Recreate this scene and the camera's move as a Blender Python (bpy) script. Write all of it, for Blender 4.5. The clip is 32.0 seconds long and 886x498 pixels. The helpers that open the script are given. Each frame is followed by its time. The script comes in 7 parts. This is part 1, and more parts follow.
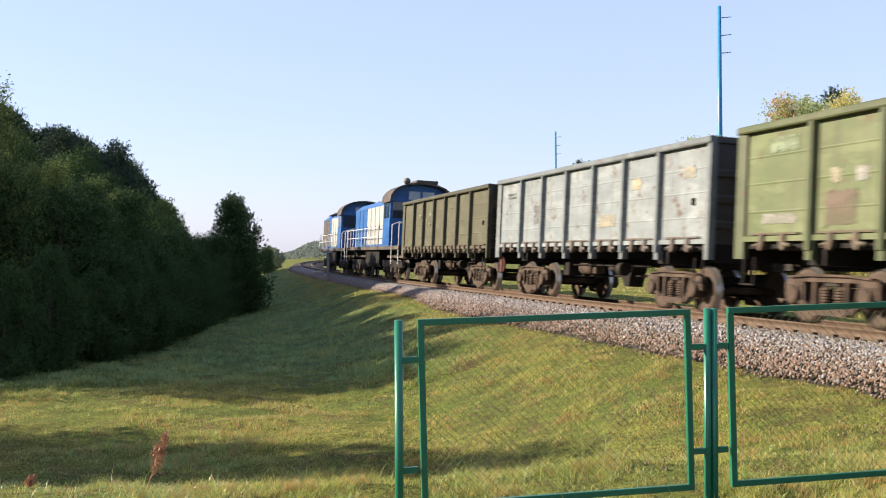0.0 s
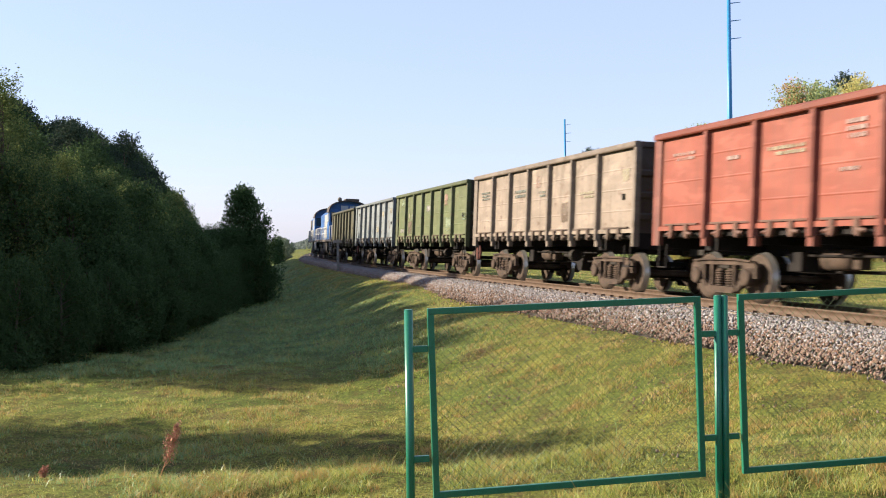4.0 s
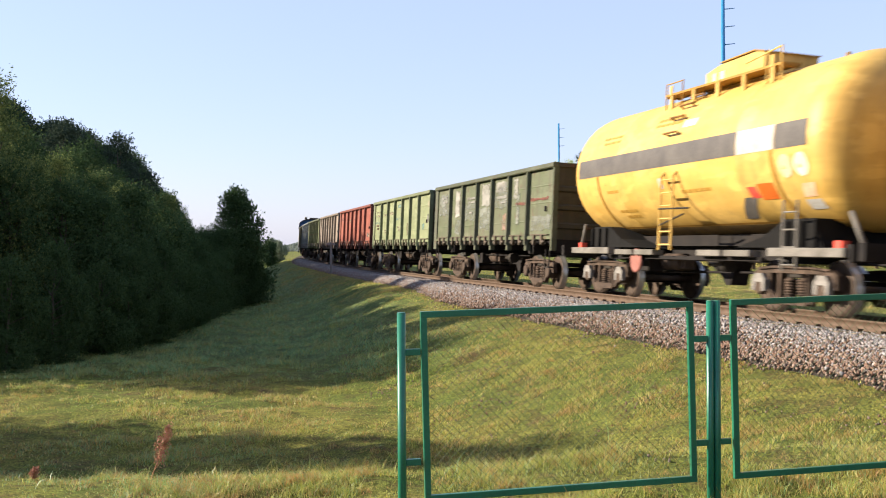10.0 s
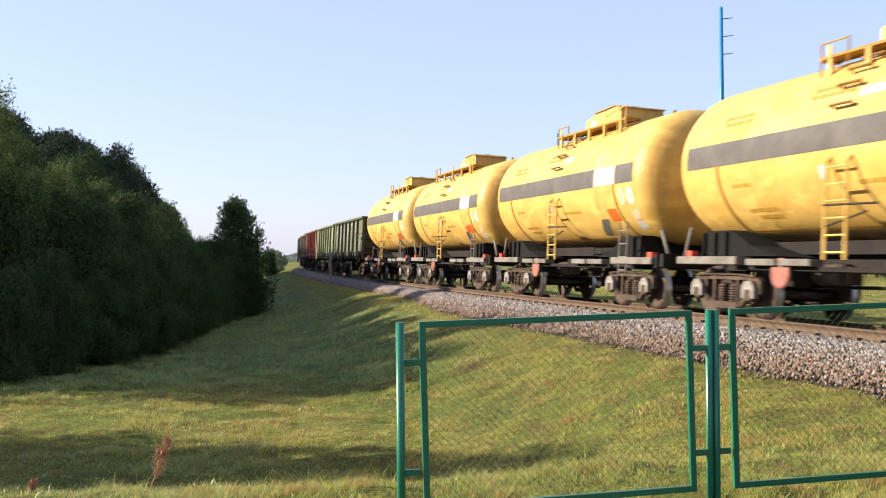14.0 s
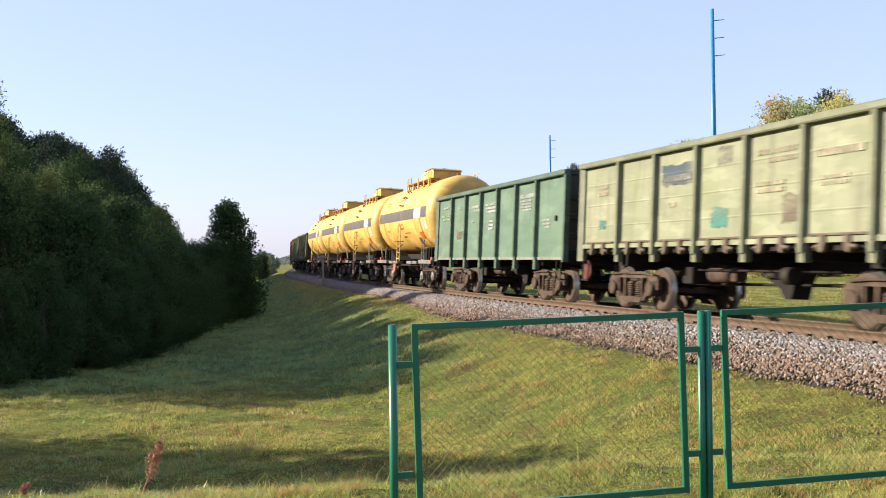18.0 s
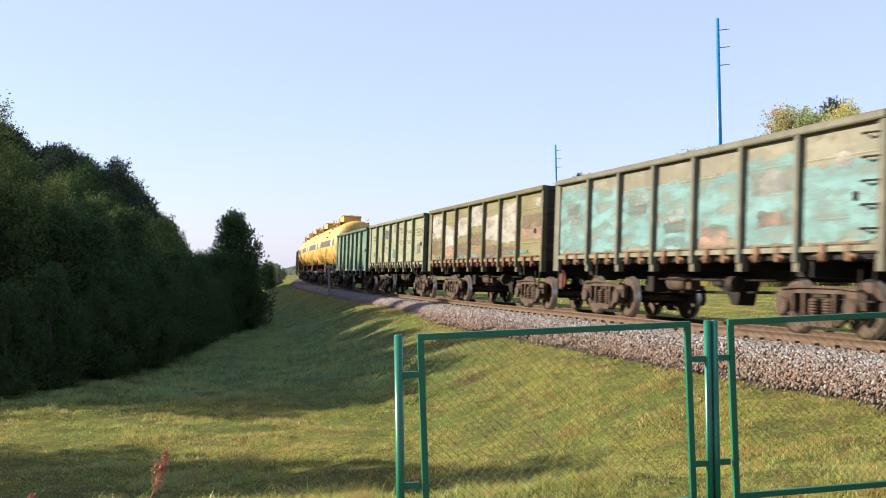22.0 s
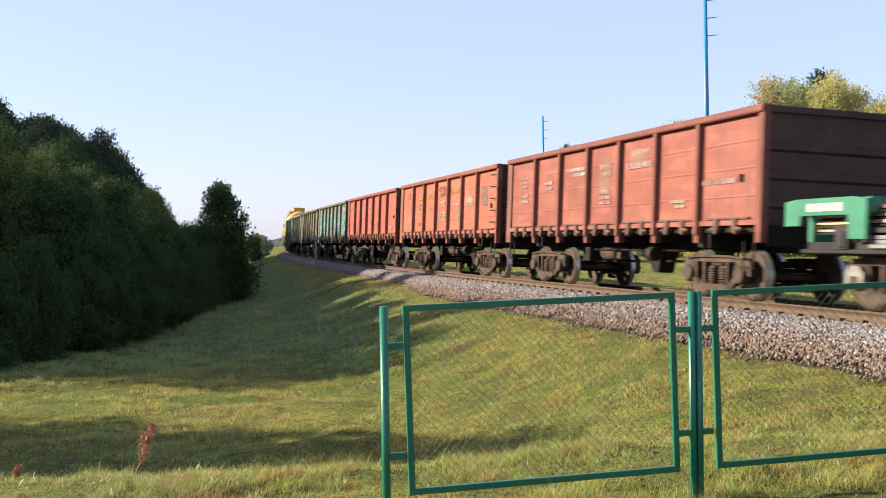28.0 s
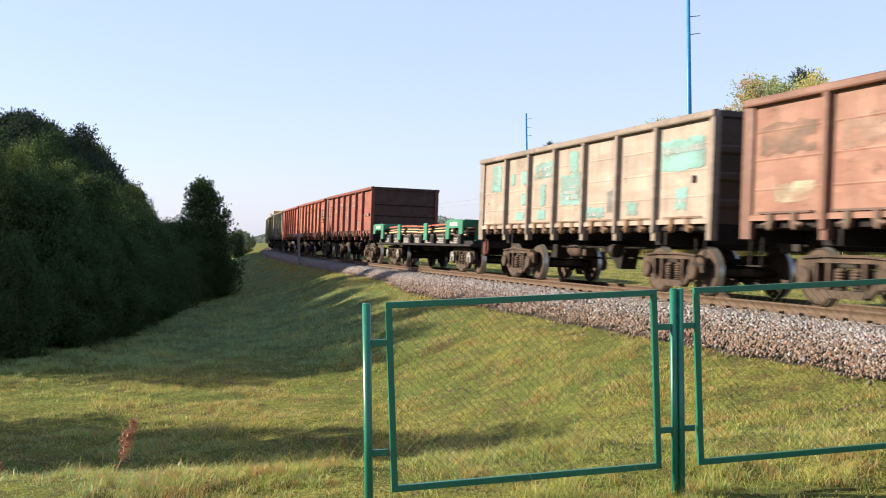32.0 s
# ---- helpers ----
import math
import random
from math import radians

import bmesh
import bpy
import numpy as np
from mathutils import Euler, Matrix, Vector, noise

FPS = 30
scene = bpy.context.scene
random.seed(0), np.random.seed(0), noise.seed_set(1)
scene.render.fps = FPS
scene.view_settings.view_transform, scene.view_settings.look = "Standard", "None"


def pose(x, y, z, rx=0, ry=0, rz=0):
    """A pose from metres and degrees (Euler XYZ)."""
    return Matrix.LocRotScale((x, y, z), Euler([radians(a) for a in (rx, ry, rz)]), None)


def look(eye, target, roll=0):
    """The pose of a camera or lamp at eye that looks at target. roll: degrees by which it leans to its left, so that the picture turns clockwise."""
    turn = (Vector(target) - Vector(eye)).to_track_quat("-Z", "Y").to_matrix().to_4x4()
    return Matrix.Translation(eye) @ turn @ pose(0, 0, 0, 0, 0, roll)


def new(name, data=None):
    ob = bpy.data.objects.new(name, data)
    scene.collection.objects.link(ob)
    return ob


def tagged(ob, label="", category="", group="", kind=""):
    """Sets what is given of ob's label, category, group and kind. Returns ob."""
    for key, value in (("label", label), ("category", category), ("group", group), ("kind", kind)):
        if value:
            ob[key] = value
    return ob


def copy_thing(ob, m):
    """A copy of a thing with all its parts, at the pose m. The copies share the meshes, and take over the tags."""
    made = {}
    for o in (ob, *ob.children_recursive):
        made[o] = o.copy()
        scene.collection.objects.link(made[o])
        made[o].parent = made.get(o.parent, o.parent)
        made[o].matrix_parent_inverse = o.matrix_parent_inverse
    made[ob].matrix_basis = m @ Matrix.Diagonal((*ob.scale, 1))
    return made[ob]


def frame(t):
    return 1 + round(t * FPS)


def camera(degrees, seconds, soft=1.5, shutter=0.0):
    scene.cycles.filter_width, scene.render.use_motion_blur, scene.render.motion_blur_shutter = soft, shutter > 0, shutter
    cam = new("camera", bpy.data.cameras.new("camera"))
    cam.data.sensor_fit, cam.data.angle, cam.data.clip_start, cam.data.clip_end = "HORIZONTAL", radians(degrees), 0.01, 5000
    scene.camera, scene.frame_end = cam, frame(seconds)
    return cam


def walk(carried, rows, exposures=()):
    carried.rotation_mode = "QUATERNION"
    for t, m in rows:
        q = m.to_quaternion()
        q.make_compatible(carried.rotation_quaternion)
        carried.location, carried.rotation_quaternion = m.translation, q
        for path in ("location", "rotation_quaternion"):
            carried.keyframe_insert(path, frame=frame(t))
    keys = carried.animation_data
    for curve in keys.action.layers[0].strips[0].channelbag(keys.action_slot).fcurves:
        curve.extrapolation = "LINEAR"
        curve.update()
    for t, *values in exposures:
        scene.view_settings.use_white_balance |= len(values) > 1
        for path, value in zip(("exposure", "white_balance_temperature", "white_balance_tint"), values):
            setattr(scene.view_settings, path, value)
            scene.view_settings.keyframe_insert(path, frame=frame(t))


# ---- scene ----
# The camera stands beside the line on a loose head; seconds, turn to the right, tilt, lean in degrees, drift in metres.
EYE_Z = 1.313
cam = camera(46.26, 32.0, soft=1.0, shutter=0.6)
SWAY = [
    (0, 0.035, 0.175, -0.262, -0.011),
    (0.5, 0.134, 0.162, -0.245, -0.006),
    (1, 0.092, -0.005, -0.232, -0.014),
    (1.5, -0.038, -0.146, -0.211, -0.015),
    (2, -0.100, -0.152, -0.291, -0.013),
    (2.5, -0.263, -0.230, -0.480, -0.015),
    (3, -0.437, -0.336, -0.693, -0.010),
    (3.5, -0.496, -0.487, -0.752, -0.004),
    (5.5, -0.634, -0.117, -0.626, -0.013),
    (6, -0.640, -0.116, -0.617, -0.009),
    (6.5, -0.509, -0.091, -0.662, -0.011),
    (7, -0.489, -0.112, -0.804, -0.006),
    (7.5, -0.442, -0.182, -0.954, 0.000),
    (8, -0.311, -0.244, -0.736, -0.001),
    (8.5, -0.253, -0.269, -0.683, -0.004),
    (9, -0.188, -0.315, -0.543, -0.006),
    (9.5, -0.185, -0.322, -0.426, -0.006),
    (10, -0.138, -0.255, -0.323, -0.007),
    (10.5, 0.142, -0.192, -0.412, 0.000),
    (11, 0.080, 0.002, -0.319, -0.004),
    (11.5, 0.104, 0.098, -0.412, -0.002),
    (12, 0.094, 0.179, -0.403, -0.001),
    (12.5, 0.017, 0.210, -0.452, 0.002),
    (13, -0.017, 0.236, -0.478, -0.000),
    (13.5, -0.062, 0.281, -0.394, -0.000),
    (14, -0.109, 0.296, -0.477, 0.001),
    (14.5, -0.123, 0.319, -0.545, 0.004),
    (16.5, 0.332, 0.498, -0.487, 0.006),
    (17, 0.315, 0.463, -0.512, 0.002),
    (17.5, 0.298, 0.411, -0.675, 0.005),
    (18, 0.298, 0.411, -0.675, 0.005),
    (18.5, 0.298, 0.441, -0.638, 0.007),
    (19, 0.303, 0.576, -0.609, 0.006),
    (19.5, 0.318, 0.646, -0.586, 0.003),
    (20, 0.189, 0.820, -0.596, 0.002),
    (20.5, 0.127, 0.916, -0.594, -0.002),
    (21, 0.128, 1.023, -0.600, 0.000),
    (21.5, 0.096, 1.141, -0.530, 0.004),
    (22, -0.025, 0.964, -0.796, 0.006),
    (22.5, -0.068, 0.793, -0.728, 0.005),
    (23, -0.065, 0.603, -0.641, 0.007),
    (23.5, 0.058, 0.460, -0.659, 0.006),
    (24, 0.139, 0.218, -0.640, 0.009),
    (24.5, 0.181, 0.048, -0.873, 0.011),
    (25, 0.148, -0.148, -0.860, 0.013),
    (25.5, 0.172, -0.189, -0.874, 0.016),
    (27.5, 0.521, -0.481, -0.860, 0.018),
    (28, 0.660, -0.625, -0.866, 0.022),
    (28.5, 0.842, -0.680, -0.777, 0.022),
    (29, 1.099, -0.702, -0.543, 0.025),
    (29.5, 1.342, -0.618, -0.569, 0.023),
    (30, 1.450, -0.355, -0.730, 0.024),
    (30.5, 1.500, -0.289, -0.656, 0.022),
    (31, 1.487, -0.545, -0.727, 0.025),
    (31.5, 1.530, -0.713, -0.650, 0.024),
    (32, 1.585, -0.805, -0.693, 0.024),
]


def cam_pose(turn, tilt, lean, drift):
    a, b = radians(turn), radians(tilt)
    eye = Vector((drift, 0, EYE_Z))
    return look(eye, eye + Vector((math.sin(a) * math.cos(b), math.cos(a) * math.cos(b), math.sin(b))), lean)


walk(cam, [(t, cam_pose(*rest)) for t, *rest in SWAY], exposures=[(0.0, 1.45), (32.0, 1.45)])

# ---- light ----
SUN_AZ = -83.0   # degrees from +y, to the left
SUN_EL = 24.0
world = bpy.data.worlds.new("sky")
scene.world = world
world.use_nodes = True
wn = world.node_tree.nodes
sky = wn.new("ShaderNodeTexSky")
sky.sky_type = "NISHITA"
sky.sun_disc = False
sky.sun_elevation = radians(SUN_EL)
sky.sun_rotation = radians(SUN_AZ)
sky.air_density, sky.dust_density, sky.ozone_density = 1.15, 0.5, 2.5
wn["Background"].inputs["Strength"].default_value = 0.085
haze = wn.new("ShaderNodeMix")   # thin morning haze over the whole sky
haze.data_type = "RGBA"
haze.inputs[0].default_value = 0.60
haze.inputs[7].default_value = (2.90, 3.60, 4.30, 1)
world.node_tree.links.new(sky.outputs["Color"], haze.inputs[6])
tint = wn.new("ShaderNodeMix")
tint.data_type, tint.blend_type = "RGBA", "MULTIPLY"
tint.inputs[0].default_value = 1.0
tint.inputs[7].default_value = (0.98, 0.922, 1.088, 1)
world.node_tree.links.new(haze.outputs[2], tint.inputs[6])
world.node_tree.links.new(tint.outputs[2], wn["Background"].inputs["Color"])
sun = new("sun", bpy.data.lights.new("sun", "SUN"))
sun.data.energy = 5.0
sun.data.angle = radians(0.5)
sun.data.color = (1.0, 0.88, 0.71)
sun_dir = Vector((math.sin(radians(SUN_AZ)) * math.cos(radians(SUN_EL)), math.cos(radians(SUN_AZ)) * math.cos(radians(SUN_EL)), math.sin(radians(SUN_EL))))
sun.matrix_world = look(sun_dir * 100, (0, 0, 0))


# ---- materials ----
def nodes_of(name):
    m = bpy.data.materials.new(name)
    m.use_nodes = True
    return m, m.node_tree.nodes, m.node_tree.links, m.node_tree.nodes["Principled BSDF"]


def tex_noise(n, l, vec, scale, detail=4.0, rough=0.55):
    t = n.new("ShaderNodeTexNoise")
    t.inputs["Scale"].default_value = scale
    t.inputs["Detail"].default_value = detail
    t.inputs["Roughness"].default_value = rough
    if vec is not None:
        l.new(vec, t.inputs["Vector"])
    return t.outputs["Fac"]


def ramp(n, l, fac, lo, hi):
    r = n.new("ShaderNodeMapRange")
    r.inputs["From Min"].default_value = lo
    r.inputs["From Max"].default_value = hi
    l.new(fac, r.inputs["Value"])
    return r.outputs["Result"]


def mixed(n, l, fac, a, b, kind="MIX"):
    m = n.new("ShaderNodeMix")
    m.data_type = "RGBA"
    m.blend_type = kind
    if isinstance(fac, float):
        m.inputs[0].default_value = fac
    else:
        l.new(fac, m.inputs[0])
    for sock, v in ((m.inputs[6], a), (m.inputs[7], b)):
        if isinstance(v, tuple):
            sock.default_value = (*v, 1)
        else:
            l.new(v, sock)
    return m.outputs[2]


def coords(n, l, offset=(0, 0, 0), scale=(1, 1, 1)):
    c = n.new("ShaderNodeTexCoord")
    m = n.new("ShaderNodeMapping")
    m.inputs["Location"].default_value = offset
    m.inputs["Scale"].default_value = scale
    l.new(c.outputs["Object"], m.inputs["Vector"])
    return m.outputs["Vector"]


def bumped(n, l, bsdf, fac, strength, dist):
    b = n.new("ShaderNodeBump")
    b.inputs["Strength"].default_value = strength
    b.inputs["Distance"].default_value = dist
    l.new(fac, b.inputs["Height"])
    l.new(b.outputs["Normal"], bsdf.inputs["Normal"])


def surface(name, c1, c2, scale=2.0, rough=0.8, metal=0.0, fine=40.0, bump=0.3, dist=0.01, offset=(0, 0, 0)):
    """Two tones blended by a broad noise, with a fine grain in tone and relief."""
    m, n, l, b = nodes_of(name)
    v = coords(n, l, offset)
    big = ramp(n, l, tex_noise(n, l, v, scale), 0.35, 0.65)
    small = tex_noise(n, l, v, fine, 3.0)
    col = mixed(n, l, big, c1, c2)
    dark = ramp(n, l, small, 0.2, 0.75)
    col = mixed(n, l, dark, mixed(n, l, 0.35, col, (0.0, 0.0, 0.0)), col)
    l.new(col, b.inputs["Base Color"])
    b.inputs["Roughness"].default_value = rough
    b.inputs["Metallic"].default_value = metal
    b.inputs["Specular IOR Level"].default_value = 0.5 if rough < 0.5 else 0.2
    bumped(n, l, b, small, bump, dist)
    return m


def wagon_paint(name, base, faded, rust=0.5, grime=0.5, seed=0, rusty=(0.16, 0.075, 0.045), rough=0.6):
    """Old sheet-steel paint: faded fields, rust flecks and vertical runs of grime."""
    base, faded, rusty = (tuple(0.47 * x for x in c) for c in (base, faded, rusty))
    m, n, l, b = nodes_of(name)
    v = coords(n, l, (seed * 7.3, seed * 3.1, seed * 1.7))
    vs = coords(n, l, (seed * 5.1, seed * 2.3, 0), (2.6, 2.6, 0.28))
    vh = coords(n, l, (seed * 1.1, seed * 4.3, seed), (0.5, 0.5, 2.6))
    fade = ramp(n, l, tex_noise(n, l, v, 1.1, 5.0), 0.34, 0.62)
    col = mixed(n, l, fade, base, faded)
    plank = ramp(n, l, tex_noise(n, l, vh, 1.3, 2.0), 0.42, 0.60)
    col = mixed(n, l, mulf(n, l, plank, 0.32), col, tuple(0.62 * x for x in base))
    touch = ramp(n, l, tex_noise(n, l, coords(n, l, (seed * 2.9, 1, seed * 3.7), (0.8, 0.8, 2.2)), 1.6, 3.0, 0.5), 0.56, 0.62)
    col = mixed(n, l, mulf(n, l, touch, 0.28), col, tuple(min(1.0, 1.45 * x + 0.012) for x in faded))
    run = ramp(n, l, tex_noise(n, l, vs, 1.7, 6.0, 0.65), 0.50, 0.70)
    col = mixed(n, l, mulf(n, l, run, grime * 0.7), col, (0.060, 0.046, 0.032))
    flecks = ramp(n, l, tex_noise(n, l, v, 3.2, 8.0, 0.72), 0.66 - 0.12 * rust, 0.72 - 0.10 * rust)
    col = mixed(n, l, mulf(n, l, flecks, min(1.0, 0.35 + 0.6 * rust)), col, rusty)
    specks = ramp(n, l, tex_noise(n, l, coords(n, l, (seed, seed, 0), (1, 1, 1.6)), 9.0, 6.0, 0.7), 0.64 - 0.07 * rust, 0.70 - 0.06 * rust)
    col = mixed(n, l, mulf(n, l, specks, 0.75 * grime), col, (0.052, 0.034, 0.022))
    l.new(col, b.inputs["Base Color"])
    b.inputs["Roughness"].default_value = rough
    b.inputs["Specular IOR Level"].default_value = 0.3
    bumped(n, l, b, tex_noise(n, l, v, 5.0, 6.0, 0.7), 0.35, 0.012)
    return m


def mulf(n, l, fac, k):
    m = n.new("ShaderNodeMath")
    m.operation = "MULTIPLY"
    m.inputs[1].default_value = k
    l.new(fac, m.inputs[0])
    return m.outputs[0]


def island_tones(name, tones, rough=0.8, trans=0.0, spread=0.3, scale=0.0, tint=None, gloss=0.25, lo=0.38, hi=0.62):
    """Each loose piece takes its own tone between the given ones."""
    m, n, l, b = nodes_of(name)
    g = n.new("ShaderNodeNewGeometry")
    r = n.new("ShaderNodeValToRGB")
    r.color_ramp.elements.remove(r.color_ramp.elements[-1])
    for i, c in enumerate(tones):
        e = r.color_ramp.elements[0] if i == 0 else r.color_ramp.elements.new(i / (len(tones) - 1))
        e.position = i / (len(tones) - 1)
        e.color = (*c, 1)
    l.new(g.outputs["Random Per Island"], r.inputs["Fac"])
    col = r.outputs["Color"]
    if scale:
        f = ramp(n, l, tex_noise(n, l, coords(n, l), scale, 5.0, 0.65), lo, hi)
        col = mixed(n, l, mulf(n, l, f, spread), col, tint)
    l.new(col, b.inputs["Base Color"])
    b.inputs["Roughness"].default_value = rough
    b.inputs["Specular IOR Level"].default_value = gloss
    if trans:
        t = n.new("ShaderNodeBsdfTranslucent")
        l.new(col, t.inputs["Color"])
        x = n.new("ShaderNodeMixShader")
        x.inputs[0].default_value = trans
        l.new(b.outputs[0], x.inputs[1])
        l.new(t.outputs[0], x.inputs[2])
        l.new(x.outputs[0], n["Material Output"].inputs["Surface"])
    return m


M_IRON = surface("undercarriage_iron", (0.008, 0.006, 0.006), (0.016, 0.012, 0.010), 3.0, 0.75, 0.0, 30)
M_BOGIE = surface("dusty_bogie_steel", (0.038, 0.027, 0.020), (0.098, 0.066, 0.048), 3.0, 0.85, 0.0, 35)
M_BOGIE_DARK = surface("oily_bogie_steel", (0.016, 0.013, 0.010), (0.032, 0.025, 0.019), 4.0, 0.7, 0.0, 35)
M_WHEEL = surface("rusty_wheel_steel", (0.052, 0.034, 0.024), (0.088, 0.061, 0.044), 5.0, 0.7, 0.0, 30)
M_TREAD = surface("bright_rolled_steel", (0.36, 0.34, 0.32), (0.46, 0.44, 0.42), 8.0, 0.35, 0.8, 60, 0.1)
M_RAIL = surface("rust_brown_rail", (0.087, 0.055, 0.036), (0.122, 0.081, 0.056), 6.0, 0.7, 0.1, 40)
M_SLEEPER = surface("dusty_concrete", (0.20, 0.155, 0.112), (0.27, 0.215, 0.160), 3.0, 0.9, 0.0, 30)
# fines coloured extra dark, as the shade in the gaps between stones
M_BED = surface("shade_dark_ballast_fines", (0.030, 0.024, 0.020), (0.060, 0.047, 0.038), 1.5, 0.95, 0.0, 18, 0.9, 0.05)
M_STONE = island_tones("crushed_stone", [(0.075, 0.062, 0.060), (0.205, 0.172, 0.162), (0.150, 0.150, 0.158), (0.275, 0.258, 0.252), (0.170, 0.124, 0.108), (0.335, 0.328, 0.325), (0.225, 0.190, 0.176)], 0.9)
M_STONE_LOW = island_tones("rust_stained_stone", [(0.080, 0.050, 0.036), (0.165, 0.103, 0.073), (0.120, 0.098, 0.085), (0.215, 0.152, 0.114), (0.145, 0.077, 0.050), (0.26, 0.21, 0.175)], 0.9)
M_FENCE = surface("glossy_green_enamel", (0.010, 0.132, 0.076), (0.013, 0.160, 0.092), 2.0, 0.32, 0.0, 60, 0.05, 0.002)
M_WIRE = surface("green_coated_wire", (0.055, 0.085, 0.045), (0.09, 0.12, 0.06), 4.0, 0.5, 0.2, 60, 0.05)


# ---- mesh helpers ----
def box(bm, x0, x1, y0, y1, z0, z1, bev=0.0):
    vs = [bm.verts.new(c) for c in ((x0, y0, z0), (x1, y0, z0), (x1, y1, z0), (x0, y1, z0), (x0, y0, z1), (x1, y0, z1), (x1, y1, z1), (x0, y1, z1))]
    fs = [bm.faces.new([vs[i] for i in f]) for f in ((3, 2, 1, 0), (4, 5, 6, 7), (0, 1, 5, 4), (1, 2, 6, 5), (2, 3, 7, 6), (3, 0, 4, 7))]
    if bev:
        es = {e for f in fs for e in f.edges}
        bmesh.ops.bevel(bm, geom=list(es), offset=bev, segments=1, affect="EDGES")
    return vs


def rod(bm, a, b, r0, r1=None, n=8, caps=True):
    """A round bar from a to b."""
    a, b = Vector(a), Vector(b)
    r1 = r0 if r1 is None else r1
    d = (b - a).normalized()
    u = d.orthogonal().normalized()
    w = d.cross(u)
    rings = []
    for c, r in ((a, r0), (b, r1)):
        rings.append([bm.verts.new(c + (u * math.cos(6.28318 * i / n) + w * math.sin(6.28318 * i / n)) * r) for i in range(n)])
    for i in range(n):
        f = bm.faces.new((rings[0][i], rings[0][(i + 1) % n], rings[1][(i + 1) % n], rings[1][i]))
        f.smooth = n > 6
    if caps:
        bm.faces.new(rings[0][::-1])
        bm.faces.new(rings[1])


def slab(bm, pts, y0, y1, axis="y"):
    """A flat outline pushed out between two planes; pts are (x, z) for axis y, (y, z) for axis x, (x, y) for axis z."""
    def at(p, q):
        return {"y": (p[0], q, p[1]), "x": (q, p[0], p[1]), "z": (p[0], p[1], q)}[axis]
    a = [bm.verts.new(at(p, y0)) for p in pts]
    b = [bm.verts.new(at(p, y1)) for p in pts]
    k = len(pts)
    for i in range(k):
        bm.faces.new((a[i], a[(i + 1) % k], b[(i + 1) % k], b[i]))
    bm.faces.new(a[::-1])
    bm.faces.new(b)


def turned(bm, prof, axis_point, axis="y", n=24, smooth=True, caps=True):
    """A lathe shape: prof is a list of (along, radius)."""
    rings = []
    ax, ay, az = axis_point
    for a, r in prof:
        ring = []
        for i in range(n):
            c, s = r * math.cos(2 * math.pi * i / n), r * math.sin(2 * math.pi * i / n)
            ring.append(bm.verts.new({"y": (ax + c, ay + a, az + s), "x": (ax + a, ay + c, az + s), "z": (ax + c, ay + s, az + a)}[axis]))
        rings.append(ring)
    for p, q in zip(rings, rings[1:]):
        for i in range(n):
            bm.faces.new((p[i], p[(i + 1) % n], q[(i + 1) % n], q[i])).smooth = smooth
    if caps:
        bm.faces.new(rings[0][::-1])
        bm.faces.new(rings[-1])


def shape(name, bm, *mats):
    bmesh.ops.recalc_face_normals(bm, faces=bm.faces)
    me = bpy.data.meshes.new(name)
    bm.to_mesh(me)
    bm.free()
    for m in mats:
        me.materials.append(m)
    return me


def part(name, bm, mat, parent, label=""):
    me = bm if isinstance(bm, bpy.types.Mesh) else shape(name, bm, *(mat if isinstance(mat, (list, tuple)) else [mat]))
    ob = new(name, me)
    ob.parent = parent
    if label:
        ob["label"] = label
    return ob


def raw_mesh(name, verts, faces, mat, smooth=False):
    """A mesh from numpy arrays: verts (n,3), faces (m,k)."""
    me = bpy.data.meshes.new(name)
    k = faces.shape[1]
    me.vertices.add(len(verts))
    me.vertices.foreach_set("co", np.ascontiguousarray(verts, np.float32).ravel())
    me.loops.add(faces.size)
    me.loops.foreach_set("vertex_index", np.ascontiguousarray(faces, np.int32).ravel())
    me.polygons.add(len(faces))
    me.polygons.foreach_set("loop_start", np.arange(0, faces.size, k, dtype=np.int32))
    if smooth:
        me.polygons.foreach_set("use_smooth", np.ones(len(faces), bool))
    me.materials.append(mat)
    me.update()
    me.validate()
    return me


def soft(a, lo, hi):
    u = np.clip((a - lo) / (hi - lo), 0, 1)
    return u * u * (3 - 2 * u)


# ---- the line: a wide right-hand curve with superelevation ----
CANT = 0.0515
GRADE = -0.00162
S_GRID = np.arange(-220.0, 520.0, 0.5)
TH = -0.26843 + 0.0010956 * S_GRID + 7.57e-7 * S_GRID ** 2 / 2
TX = np.concatenate([[0], np.cumsum(0.25 * (np.sin(TH[1:]) + np.sin(TH[:-1])))])
TY = np.concatenate([[0], np.cumsum(0.25 * (np.cos(TH[1:]) + np.cos(TH[:-1])))])
I0 = 440
TX += 5.0703 - TX[I0]
TY += 25.511 - TY[I0]


def line_at(s):
    return np.interp(s, S_GRID, TX), np.interp(s, S_GRID, TY), np.interp(s, S_GRID, TH)


def line_pt(s, d, z):
    """Points at s along the line, d to its left, z over the rails' level, with the cant."""
    x, y, th = line_at(s)
    return np.stack([x - np.cos(th) * d, y + np.sin(th) * d, GRADE * s + z + CANT * np.clip(d, -1.9, 1.9)], -1)


